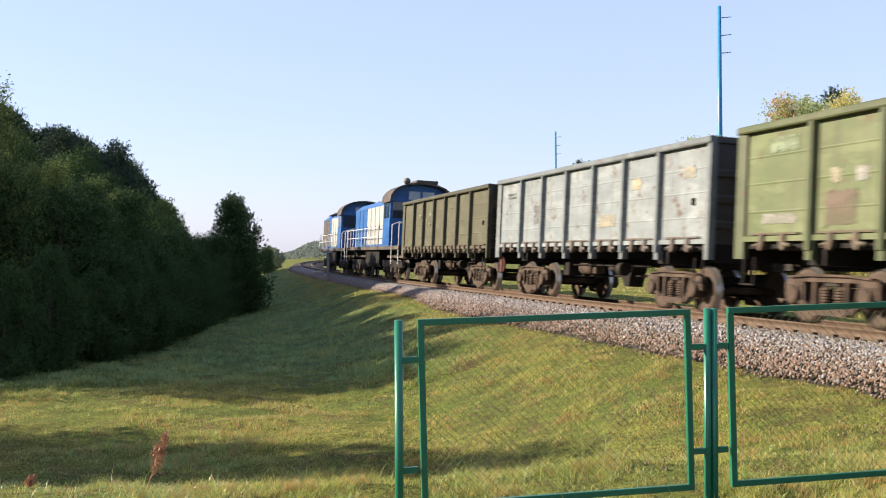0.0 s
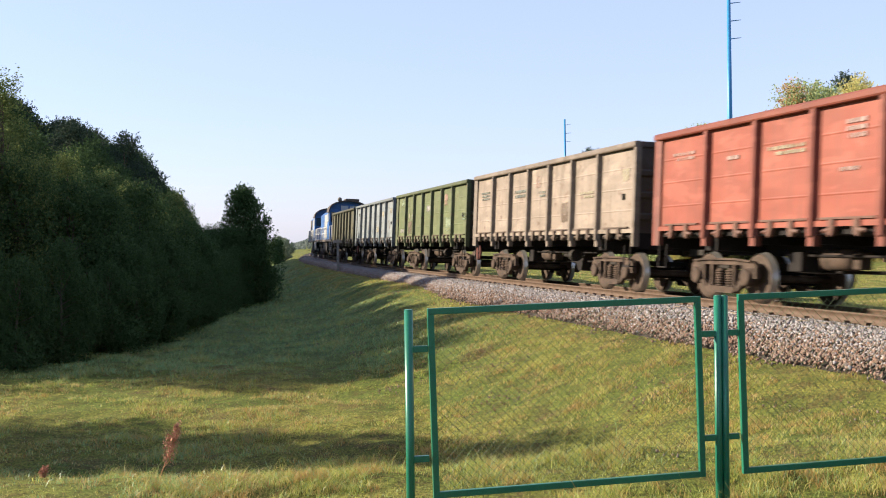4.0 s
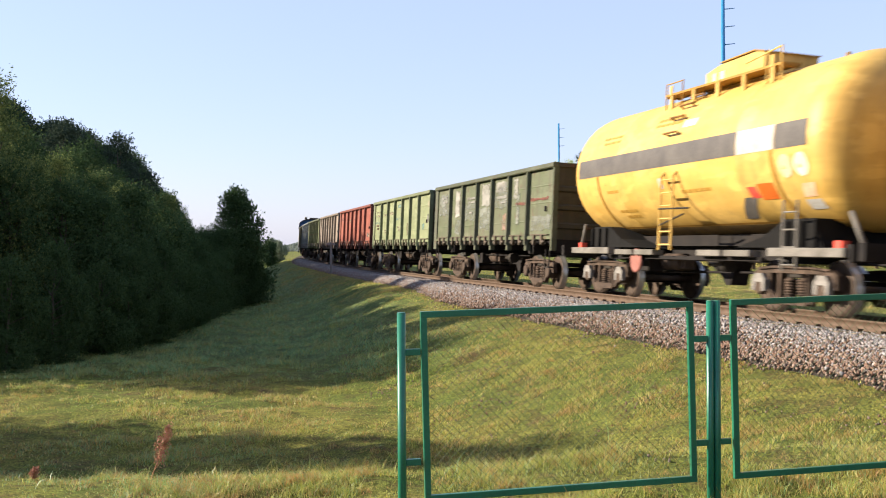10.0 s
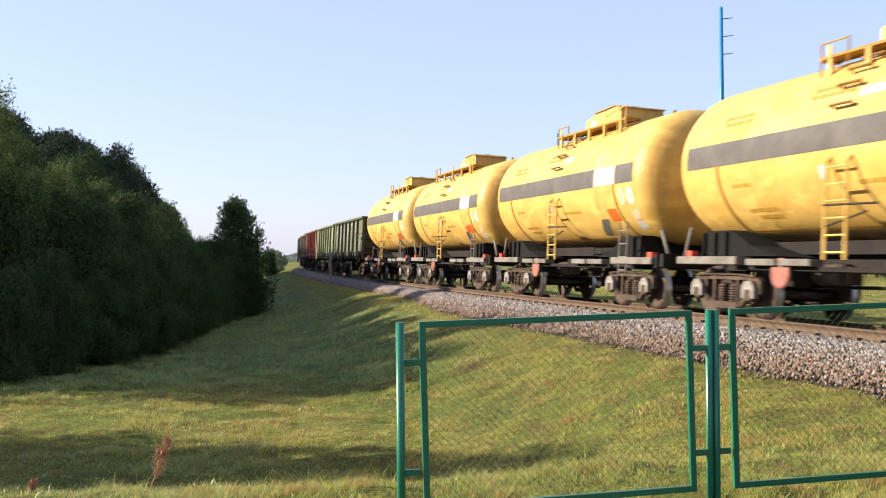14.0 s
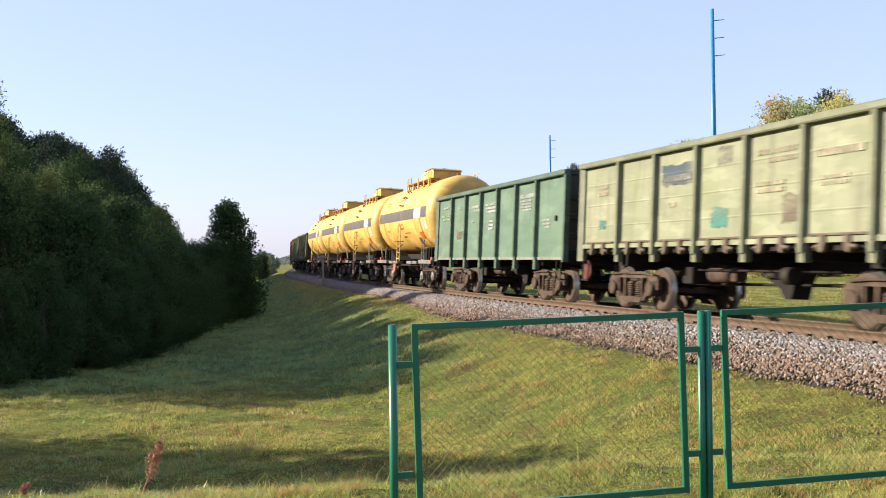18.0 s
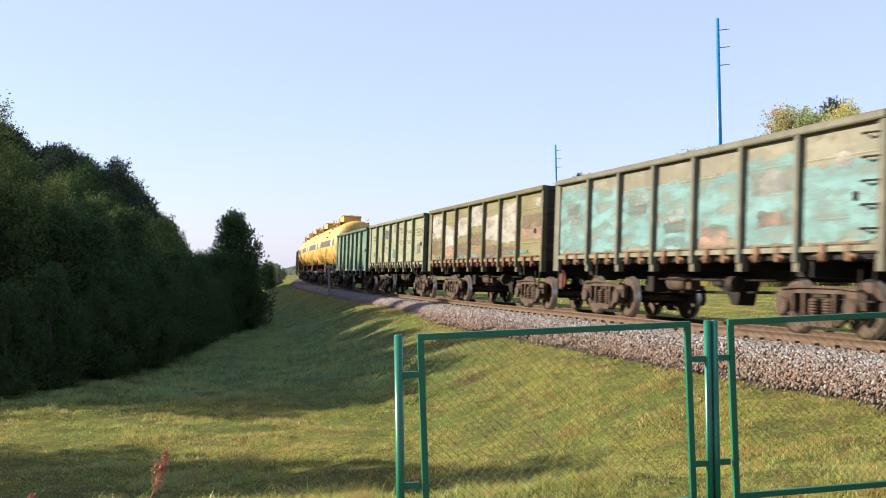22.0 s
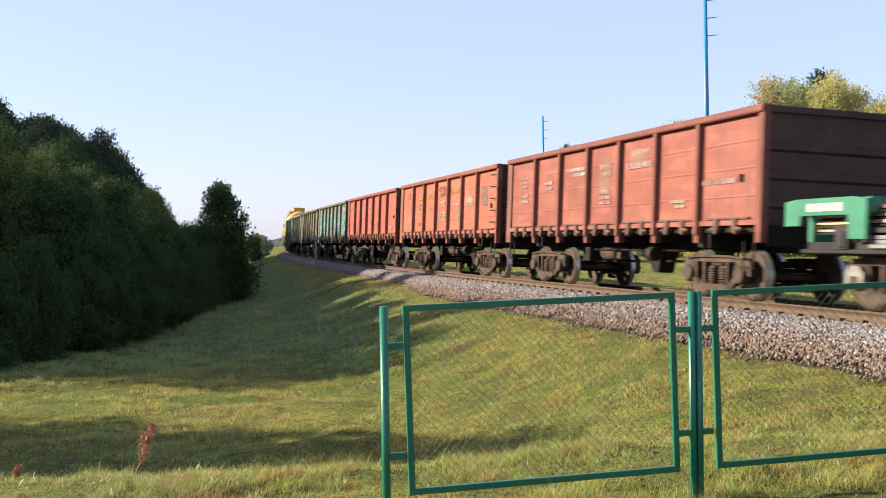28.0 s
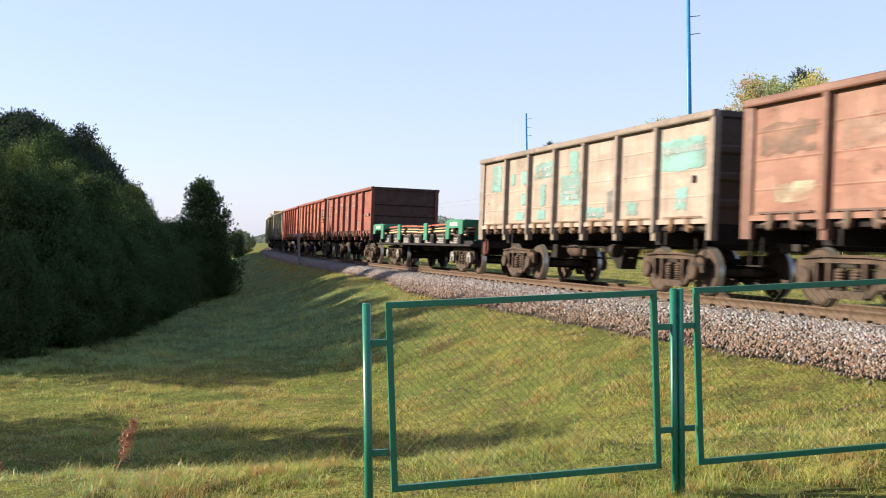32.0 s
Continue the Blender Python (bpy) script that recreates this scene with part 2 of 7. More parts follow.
def line_sd(x, y):
    """Where points lie along and to the left of the line."""
    x, y = np.atleast_1d(x).astype(float), np.atleast_1d(y).astype(float)
    s, d = np.empty(len(x)), np.empty(len(x))
    gx, gy, gs, gt = TX[::8], TY[::8], S_GRID[::8], TH[::8]
    for i in range(0, len(x), 4000):
        q = slice(i, i + 4000)
        j = np.argmin((x[q, None] - gx) ** 2 + (y[q, None] - gy) ** 2, 1)
        rx, ry = x[q] - gx[j], y[q] - gy[j]
        s[q] = gs[j] + rx * np.sin(gt[j]) + ry * np.cos(gt[j])
        d[q] = -rx * np.cos(gt[j]) + ry * np.sin(gt[j])
    return s, d


def ripple(x, y):
    return 0.05 * np.sin(0.9 * x + 0.5 * y) * np.sin(0.7 * y - 0.3 * x + 1) + 0.03 * np.sin(2.1 * x - 1.3 * y) * np.sin(1.7 * y + 0.8 * x)


def hummocks(x, y):
    """Small tussocks underfoot, about a stride apart."""
    a = np.sin(3.1 * x + 1.3 * np.sin(1.7 * y)) * np.sin(2.7 * y + 1.1 * np.sin(2.3 * x + 0.5))
    b = np.sin(5.3 * x - 2.1 * y + np.sin(3.3 * y)) * np.sin(4.7 * y + 1.9 * x)
    return 0.030 * a + 0.022 * np.clip(b, -0.3, 1)


MEADOW = -2.0


def ground_z(x, y):
    """Height of the ground: bed of the line, grass bank, low meadow, and the rise by the fence."""
    x, y = np.asarray(x, float), np.asarray(y, float)
    s, d = line_sd(x, y)
    lift = GRADE * np.clip(s, -200, 300)
    along = soft(s, 9, 18)   # further on the grass shoulder stands higher against the ballast
    bank = -0.62 + lift + (MEADOW - lift + 0.62) * soft(d, 2.3, 8.2) + 0.22 * along * (1 - soft(d, 2.7, 5.2))
    edge = 10.9 + 0.25 * np.sin(x * 0.8) + 0.12 * np.clip(x + 1, -30, 6)
    rise = MEADOW + (1.14 + 0.55 * soft(-y, -9, 0)) * (1 - soft(y, edge - 1.2, edge + 3.4))
    near = np.log(np.exp(4 * bank) + np.exp(4 * rise)) / 4 - 0.04
    bed = -0.72 + lift
    far = -0.62 + lift - 0.35 * soft(-d, 3.0, 9.0)
    lip = soft(d + 0.22 * along, 1.95, 2.28)
    z = near * lip + (1 - lip) * np.where(d > -2.6, bed, far)
    rough = (ripple(x, y) + hummocks(x, y) * (1 - soft(np.hypot(x, y), 60, 90))) * soft(np.abs(d), 2.4, 4.0)
    # an old rut across the meadow
    track = 22.35 + 0.10 * np.sin(0.9 * x) + 0.045 * np.clip(x + 3.2, -4, 6) ** 2
    rough = rough - 0.15 * np.exp(-((y - track) / 0.22) ** 2) * soft(x, -6.5, -5.0) * (1 - soft(x, 0.4, 2.0))
    away = soft(np.hypot(x, y), 250, 900)
    return (z + rough) * (1 - away) - 1.6 * away

# ---- ground ----
def grass_ground():
    m, n, l, b = nodes_of("rough_meadow_grass")
    v = coords(n, l)
    big = ramp(n, l, tex_noise(n, l, v, 0.22, 5.0, 0.6), 0.40, 0.60)
    mid = ramp(n, l, tex_noise(n, l, v, 1.6, 5.0, 0.65), 0.38, 0.64)
    fine = tex_noise(n, l, coords(n, l, (0, 0, 0), (1, 0.6, 1)), 26.0, 5.0, 0.7)
    col = mixed(n, l, big, (0.20, 0.25, 0.048), (0.35, 0.32, 0.072))
    col = mixed(n, l, mulf(n, l, mid, 0.65), col, (0.085, 0.125, 0.026))
    bare = ramp(n, l, tex_noise(n, l, coords(n, l, (3, 7, 0)), 0.75, 6.0, 0.7), 0.56, 0.68)
    col = mixed(n, l, mulf(n, l, bare, 0.85), col, (0.19, 0.115, 0.062))
    spot = ramp(n, l, tex_noise(n, l, coords(n, l, (9, 2, 0)), 3.4, 6.0, 0.75), 0.50, 0.66)
    col = mixed(n, l, mulf(n, l, spot, 0.7), col, (0.15, 0.085, 0.045))
    cut = n.new("ShaderNodeSeparateXYZ")   # bluish green beyond the dry meadow: the shade's tint put into the ground colour
    l.new(v, cut.inputs[0])
    wave = n.new("ShaderNodeMath")
    wave.operation = "MULTIPLY_ADD"
    wave.inputs[1].default_value = 9.0
    l.new(tex_noise(n, l, v, 0.5, 3.0), wave.inputs[0])
    l.new(cut.outputs[1], wave.inputs[2])
    lean = n.new("ShaderNodeVectorMath")
    lean.operation = "DOT_PRODUCT"
    lean.inputs[1].default_value = (1.0, 0.215, 0.0)
    l.new(v, lean.inputs[0])
    near = mulf(n, l, ramp(n, l, wave.outputs[0], 29.0, 35.0), 0.75)
    both = n.new("ShaderNodeMath")
    both.operation = "MULTIPLY"
    l.new(near, both.inputs[0])
    l.new(ramp(n, l, lean.outputs["Value"], 8.0, 4.5), both.inputs[1])
    col = mixed(n, l, both.outputs[0], col, mixed(n, l, mid, (0.165, 0.265, 0.115), (0.080, 0.150, 0.062)))
    col = mixed(n, l, ramp(n, l, fine, 0.36, 0.62), mixed(n, l, 0.85, col, (0.026, 0.028, 0.010)), col)
    l.new(col, b.inputs["Base Color"])
    b.inputs["Roughness"].default_value = 1.0
    b.inputs["Specular IOR Level"].default_value = 0.1
    bumped(n, l, b, fine, 1.0, 0.10)
    return m


M_GROUND = grass_ground()


def ground_sheet():
    def steps(lim, fine, grow, close=0.0, closest=0.5):
        a, out, st = 0.0, [0.0], fine
        while a < lim:
            if a > 45:
                st *= grow
            a += closest if a < close else st
            out.append(a)
        return out
    xp = steps(3800, 0.5, 1.13, 15, 0.20)
    xs = np.array([-v for v in xp[:0:-1]] + xp)
    yp, yn = steps(3800, 0.5, 1.10, 34, 0.16), steps(1500, 0.8, 1.2)
    ys = np.array([-v for v in yn[:0:-1]] + yp)
    gx, gy = np.meshgrid(xs, ys)
    z = ground_z(gx.ravel(), gy.ravel())
    verts = np.stack([gx.ravel(), gy.ravel(), z], 1)
    w = len(xs)
    i = np.arange(w * (len(ys) - 1)).reshape(len(ys) - 1, w)[:, :-1].ravel()
    ob = new("ground", raw_mesh("ground", verts, np.stack([i, i + 1, i + w + 1, i + w], 1), M_GROUND, True))
    tagged(ob, "uneven grassy ground with a low meadow beside the railway bank", "ground", kind="structure")


ground_sheet()


# ---- railway ----
def swept(name, prof, s0, s1, step, mat, smooth=False):
    """A profile (d, z) drawn along the line."""
    ss = np.arange(s0, s1 + step, step)
    k = len(prof)
    v = np.concatenate([line_pt(ss, d, z)[:, None, :] for d, z in prof], 1).reshape(-1, 3)
    f = []
    for i in range(len(ss) - 1):
        for j in range(k):
            a, b = i * k + j, i * k + (j + 1) % k
            f.append((a, b, b + k, a + k))
    return raw_mesh(name, v, np.array(f), mat, smooth)


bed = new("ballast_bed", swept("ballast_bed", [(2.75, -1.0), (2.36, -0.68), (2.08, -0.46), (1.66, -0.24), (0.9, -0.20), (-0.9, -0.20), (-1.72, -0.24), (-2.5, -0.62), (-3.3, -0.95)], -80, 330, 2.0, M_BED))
tagged(bed, "grey-brown crushed stone ballast bed under the track", "ballast", kind="structure")
RAIL_PROF = [(0.036, 0.0), (0.036, -0.035), (0.010, -0.05), (0.010, -0.145), (0.070, -0.16), (0.070, -0.178), (-0.070, -0.178), (-0.070, -0.16), (-0.010, -0.145), (-0.010, -0.05), (-0.036, -0.035), (-0.036, 0.0)]
for side in (0.796, -0.796):
    r = new("rail", swept("rail", [(side + a, b) for a, b in RAIL_PROF], -80, 330, 1.0, M_RAIL))
    tagged(r, "rust-brown steel rail with a worn running surface", "rail", "rails of the track", kind="structure")


def loose_stones():
    """Crushed stones on the shoulder and between the sleepers, smaller in number far along the line."""
    rng = np.random.default_rng(5)
    n = 92000
    s = -16 + 110 * rng.random(n) ** 1.9
    d = np.where(rng.random(n) < 0.88, rng.uniform(0.85, 2.34, n) + (0.16 + 0.10 * np.sin(s * 1.9) + 0.09 * np.sin(s * 4.7 + 1) + 0.42 * rng.random(n) ** 3) * rng.random(n), rng.uniform(-2.2, 0.85, n))
    d = d - 0.24 * soft(s, 9, 18) * soft(d, 1.6, 2.4)
    z = np.interp(d, [-2.6, -1.72, -0.9, 0.9, 1.66, 2.1, 2.42, 3.3], [-0.66, -0.24, -0.20, -0.20, -0.24, -0.46, -0.66, -0.80])
    size = rng.uniform(0.020, 0.044, n) * (1 + np.clip(s, 0, 90) / 110)
    c = line_pt(s, d, z + size * 0.15)
    base = np.array([(1, 0, 0), (-1, 0, 0), (0, 1, 0), (0, -1, 0), (0, 0, 1), (0, 0, -1)], float)
    tri = np.array([(0, 2, 4), (2, 1, 4), (1, 3, 4), (3, 0, 4), (2, 0, 5), (1, 2, 5), (3, 1, 5), (0, 3, 5)])
    a = rng.normal(size=(n, 3, 3))
    q, _ = np.linalg.qr(a)
    v = base[None] * rng.uniform(0.6, 1.25, (n, 6, 1)) * rng.uniform(0.65, 1.2, (n, 1, 3))
    v = np.einsum("nij,nkj->nki", q, v) * size[:, None, None] + c[:, None, :]
    f = (np.arange(n)[:, None, None] * 6 + tri[None]).reshape(-1, 3)
    low = np.repeat(d + 0.25 * rng.normal(size=n) > 2.0, 8)
    for sel, mat, lab in ((~low, M_STONE, "loose grey crushed stones on the ballast shoulder"), (low, M_STONE_LOW, "rust-stained crushed stones along the foot of the ballast")):
        used = f[sel]
        first = used.reshape(-1, 8, 3)[:, 0, 0] // 6
        vv = v[first].reshape(-1, 3)
        ff = (np.arange(len(first))[:, None, None] * 6 + tri[None]).reshape(-1, 3)
        tagged(new("ballast_stones", raw_mesh("ballast_stones", vv, ff, mat)), lab, "stones", kind="stuff")


loose_stones()


def strewn_gravel():
    """Grey gravel that has rolled down into the thin grass of the bank, in patches."""
    rng = np.random.default_rng(15)
    n = 9000
    s, d = rng.uniform(-16, 16, n), 2.5 + 5.0 * rng.random(n) ** 1.5
    patch = np.sin(s * 1.1 + 2 * np.sin(d * 0.9)) * np.sin(d * 1.7 + 1.3 * np.sin(s * 0.7)) + 0.4 * np.sin(s * 3.1 + d)
    keep = rng.random(n) < np.clip(0.9 * patch - 0.15, 0.02, 1)
    s, d = s[keep], d[keep]
    n = len(s)
    c = line_pt(s, d, 0.0)
    size = rng.uniform(0.012, 0.030, n)
    c[:, 2] = ground_z(c[:, 0], c[:, 1]) + 0.012
    base = np.array([(1, 0, 0), (-1, 0, 0), (0, 1, 0), (0, -1, 0), (0, 0, 1), (0, 0, -1)], float)
    tri = np.array([(0, 2, 4), (2, 1, 4), (1, 3, 4), (3, 0, 4), (2, 0, 5), (1, 2, 5), (3, 1, 5), (0, 3, 5)])
    q, _ = np.linalg.qr(rng.normal(size=(n, 3, 3)))
    v = base[None] * rng.uniform(0.6, 1.25, (n, 6, 1)) * np.array([1, 1, 0.7])
    v = np.einsum("nij,nkj->nki", q, v) * size[:, None, None] + c[:, None, :]
    f = (np.arange(n)[:, None, None] * 6 + tri[None]).reshape(-1, 3)
    tagged(new("strewn_gravel", raw_mesh("strewn_gravel", v.reshape(-1, 3), f, M_STONE_LOW)), "scattered grey gravel in the thin grass of the bank", "gravel", kind="stuff")


strewn_gravel()


def sleepers():
    bm = bmesh.new()
    slab(bm, [(-0.13, -0.22), (-0.11, 0.0), (0.11, 0.0), (0.13, -0.22)], -1.35, 1.35)
    me = shape("sleeper", bm, M_SLEEPER)
    bm = bmesh.new()
    for y in (-0.90, -0.70, 0.70, 0.90):
        box(bm, -0.06, 0.06, y - 0.05, y + 0.05, 0.0, 0.045)
    fast = shape("rail_fastening", bm, M_RAIL)
    for k in range(150):
        q = -22 + 0.545 * k
        x, y, th = line_at(q)
        ob = part("sleeper", me, None, bed)
        ob.matrix_basis = pose(float(x), float(y), GRADE * q - 0.185, 0, 0, 90 - math.degrees(float(th))) @ pose(0, 0, 0, math.degrees(CANT), 0, 0)
        part("rail_fastening", fast, None, ob)


sleepers()


# ---- trees ----
LEAF_DARK = island_tones("dark_green_leaves", [(0.029, 0.055, 0.024), (0.060, 0.101, 0.036), (0.043, 0.079, 0.031), (0.079, 0.120, 0.043)], 0.85, 0.28, gloss=0.08)
LEAF_PINE = island_tones("dark_pine_needles", [(0.027, 0.045, 0.030), (0.045, 0.066, 0.041), (0.036, 0.055, 0.036), (0.070, 0.090, 0.054)], 0.85, 0.1, gloss=0.08)
LEAF_OLIVE = island_tones("olive_green_leaves", [(0.062, 0.095, 0.035), (0.098, 0.133, 0.044), (0.188, 0.213, 0.069), (0.075, 0.105, 0.037)], 0.85, 0.34, gloss=0.08)
LEAF_YELLOW = island_tones("yellowing_birch_leaves", [(0.428, 0.400, 0.150), (0.539, 0.480, 0.182), (0.353, 0.380, 0.156), (0.614, 0.460, 0.169), (0.307, 0.350, 0.150)], 0.7, 0.52, gloss=0.1)
LEAF_GREEN = island_tones("early_autumn_leaves", [(0.221, 0.301, 0.138), (0.304, 0.369, 0.168), (0.386, 0.407, 0.180), (0.258, 0.330, 0.144)], 0.7, 0.52, gloss=0.1)
LEAF_RED = island_tones("reddening_leaves", [(0.48, 0.24, 0.14), (0.36, 0.29, 0.12), (0.54, 0.25, 0.16), (0.32, 0.31, 0.12)], 0.7, 0.42, gloss=0.1)
M_BARK = surface("grey_brown_bark", (0.07, 0.055, 0.042), (0.13, 0.105, 0.08), 3.0, 0.9, 0.0, 20, 0.6, 0.02)


def tree(kind, label, height, radius, seed, leaf, leaves=5000, leaf_size=0.16, low=0.1, lobes=34, waist=0.7, full=0.6, sprig=0.5, lift=0.7, stout=0.0, group="", tip_leaf=None):
    """Trunk, limbs and a crown of lobes; every lobe carries short sprigs with small leaves."""
    rng = np.random.default_rng(seed)
    root = tagged(new(kind), label, "tree" if kind != "bush" else "bush", group)
    bm = bmesh.new()
    lean = rng.normal(0, 0.02, 2)
    r0 = 0.012 * height + 0.03
    prev = Vector((0, 0, -0.4))
    for i in range(1, 7):
        u = i / 6
        p = Vector((lean[0] * height * u + rng.normal(0, 0.05), lean[1] * height * u + rng.normal(0, 0.05), height * 0.88 * u))
        rod(bm, prev, p, r0 * (1 - 0.9 * (u - 1 / 6)), r0 * (1 - 0.9 * u), 7, False)
        prev = p
    v = (np.arange(lobes) + rng.random(lobes)) / lobes
    size = radius * rng.uniform(0.20 + stout, 0.40 + stout, lobes) * (1.1 - 0.5 * v)
    prof = radius * np.clip(np.sin(np.pi * np.clip(0.06 + 0.94 * v, 0, 1) ** waist), 0.03, 1) ** full
    ang = rng.random(lobes) * 6.283
    rad = np.clip(prof - 0.75 * size, 0, None) * rng.random(lobes) ** 0.4
    u = np.clip(low + (1 - low) * v, 0, 1 - (0.8 * size + 0.3 * sprig) / height)
    c = np.stack([rad * np.cos(ang) + lean[0] * height * u, rad * np.sin(ang) + lean[1] * height * u, u * height], 1)
    for i in range(0, lobes, max(1, lobes // 16)):
        t0 = Vector((lean[0], lean[1], 1)) * float(c[i, 2] * 0.8)
        rod(bm, t0, Vector(c[i]), r0 * 0.28, r0 * 0.07, 5, False)
    part("trunk", bm, M_BARK, root)
    m = 14
    ns = leaves // m
    k = rng.choice(lobes, ns, p=size ** 2 / (size ** 2).sum())
    g = rng.normal(size=(ns, 3))
    g /= np.linalg.norm(g, axis=1)[:, None]
    p0 = c[k] + g * (size[k] * (0.35 + 0.65 * rng.random(ns) ** 0.5))[:, None]
    way = g * 0.8 + np.array([0, 0, lift]) + rng.normal(0, 0.4, (ns, 3))
    way /= np.linalg.norm(way, axis=1)[:, None]
    reach = sprig * rng.uniform(0.35, 1.25, ns) ** 1.3
    f = rng.random((ns, m, 1))
    p = p0[:, None] + way[:, None] * reach[:, None, None] * f + rng.normal(0, 0.24, (ns, m, 3)) * reach[:, None, None] * (1.1 - 0.8 * f)
    p = p.reshape(-1, 3)
    p[:, 2] = np.maximum(p[:, 2], 0.05)
    n = len(p)
    a = rng.normal(size=(n, 3))
    a /= np.linalg.norm(a, axis=1)[:, None]
    b = np.cross(a, rng.normal(size=(n, 3)))
    b /= np.linalg.norm(b, axis=1)[:, None] + 1e-9
    sz = leaf_size * rng.uniform(0.5, 1.3, n)[:, None]
    v = np.stack([p - a * sz, p + b * sz * 0.55, p + a * sz, p - b * sz * 0.55], 1)
    hot = np.repeat((p0[:, 2] > 0.70 * height) & (p0[:, 0] < 0.1 * radius) & (rng.random(ns) < 0.5), m) if tip_leaf else np.zeros(n, bool)
    for sel, mat, nm in ((~hot, leaf, "crown"), (hot, tip_leaf, "crown_top")):
        if sel.any():
            part(nm, raw_mesh(nm, v[sel].reshape(-1, 3), np.arange(4 * sel.sum()).reshape(-1, 4), mat), None, root)
    return root


def stand(ob, x, y, turn=0.0, size=1.0):
    z = float(ground_z([x], [y])[0])
    ob.matrix_basis = pose(x, y, z - 0.05, 0, 0, turn) @ Matrix.Scale(size, 4)
    return ob


def planted(master, x, y, turn, size):
    z = float(ground_z([x], [y])[0])
    ob = copy_thing(master, pose(x, y, z - 0.05, 0, 0, turn))
    ob.scale = (size, size, size)
    return ob


WOOD = "trees along the edge of the meadow"
FOOT = "bushes at the foot of the wood"
t_a = tree("tree", "dark green broadleaf tree at the edge of the wood", 9.5, 3.1, 11, LEAF_DARK, 38000, 0.064, 0.03, 46, group=WOOD)
t_b = tree("tree", "dark bushy tree with an uneven crown in the wood", 8.0, 2.7, 12, LEAF_DARK, 34000, 0.060, 0.03, 42, group=WOOD)
t_c = tree("tree", "slender olive green birch with a loose spiky top", 10.0, 2.3, 13, LEAF_OLIVE, 36000, 0.050, 0.02, 60, 0.62, 0.75, 0.75, 1.1, -0.07, group=WOOD)
t_d = tree("tree", "rounded light olive tree at the edge of the wood", 7.0, 2.2, 16, LEAF_OLIVE, 36000, 0.052, 0.02, 44, 0.75, 0.5, 0.45, 0.9, group=WOOD)
t_p = tree("tree", "dark pine with layered boughs and a spiky top", 11.0, 2.7, 17, LEAF_PINE, 36000, 0.060, 0.05, 64, 0.66, 0.55, 0.42, 0.25, -0.06, group=WOOD)
t_q = tree("tree", "dark pine with a rounded clumpy top", 10.0, 2.9, 18, LEAF_PINE, 34000, 0.060, 0.10, 46, 0.80, 0.45, 0.40, 0.3, -0.04, group=WOOD)
b_a = tree("bush", "dense dark green bush reaching down to the grass", 4.6, 1.9, 14, LEAF_DARK, 30000, 0.047, 0.0, 36, group=FOOT)
b_b = tree("bush", "dark green willow bush reaching down to the grass", 5.4, 1.8, 15, LEAF_DARK, 30000, 0.044, 0.0, 40, 0.7, 0.6, 0.6, 1.1, group=FOOT)

# ---- rolling stock ----
def lerp(a, b, u):
    return tuple(p + (q - p) * u for p, q in zip(a, b))


WHEELSETS = []
MESH = {}


def kept(key, make):
    if key not in MESH:
        MESH[key] = make()
    return MESH[key]


def wheelset_mesh():
    bm = bmesh.new()
    rod(bm, (0, -1.06, 0), (0, 1.06, 0), 0.075, None, 10)
    for s in (1, -1):
        turned(bm, [(s * 0.735, 0.07), (s * 0.725, 0.12), (s * 0.775, 0.16), (s * 0.770, 0.36), (s * 0.730, 0.40)], (0, 0, 0), n=28)
        turned(bm, [(s * 0.862, 0.09), (s * 0.862, 0.14), (s * 0.80, 0.17), (s * 0.79, 0.36), (s * 0.858, 0.395)], (0, 0, 0), n=28)
    for s in (1, -1):
        turned(bm, [(s * 0.722, 0.39), (s * 0.722, 0.480), (s * 0.730, 0.482), (s * 0.850, 0.455), (s * 0.860, 0.452), (s * 0.860, 0.39)], (0, 0, 0), n=28)
    k = len(bm.faces)
    for s in (1, -1):
        turned(bm, [(s * 0.728, 0.470), (s * 0.732, 0.503), (s * 0.747, 0.503), (s * 0.762, 0.480), (s * 0.852, 0.473), (s * 0.861, 0.466)], (0, 0, 0), n=28, caps=False)
    bm.faces.ensure_lookup_table()
    for f in bm.faces[k:]:
        f.material_index = 1
    return shape("wheelset", bm, M_WHEEL, M_TREAD)


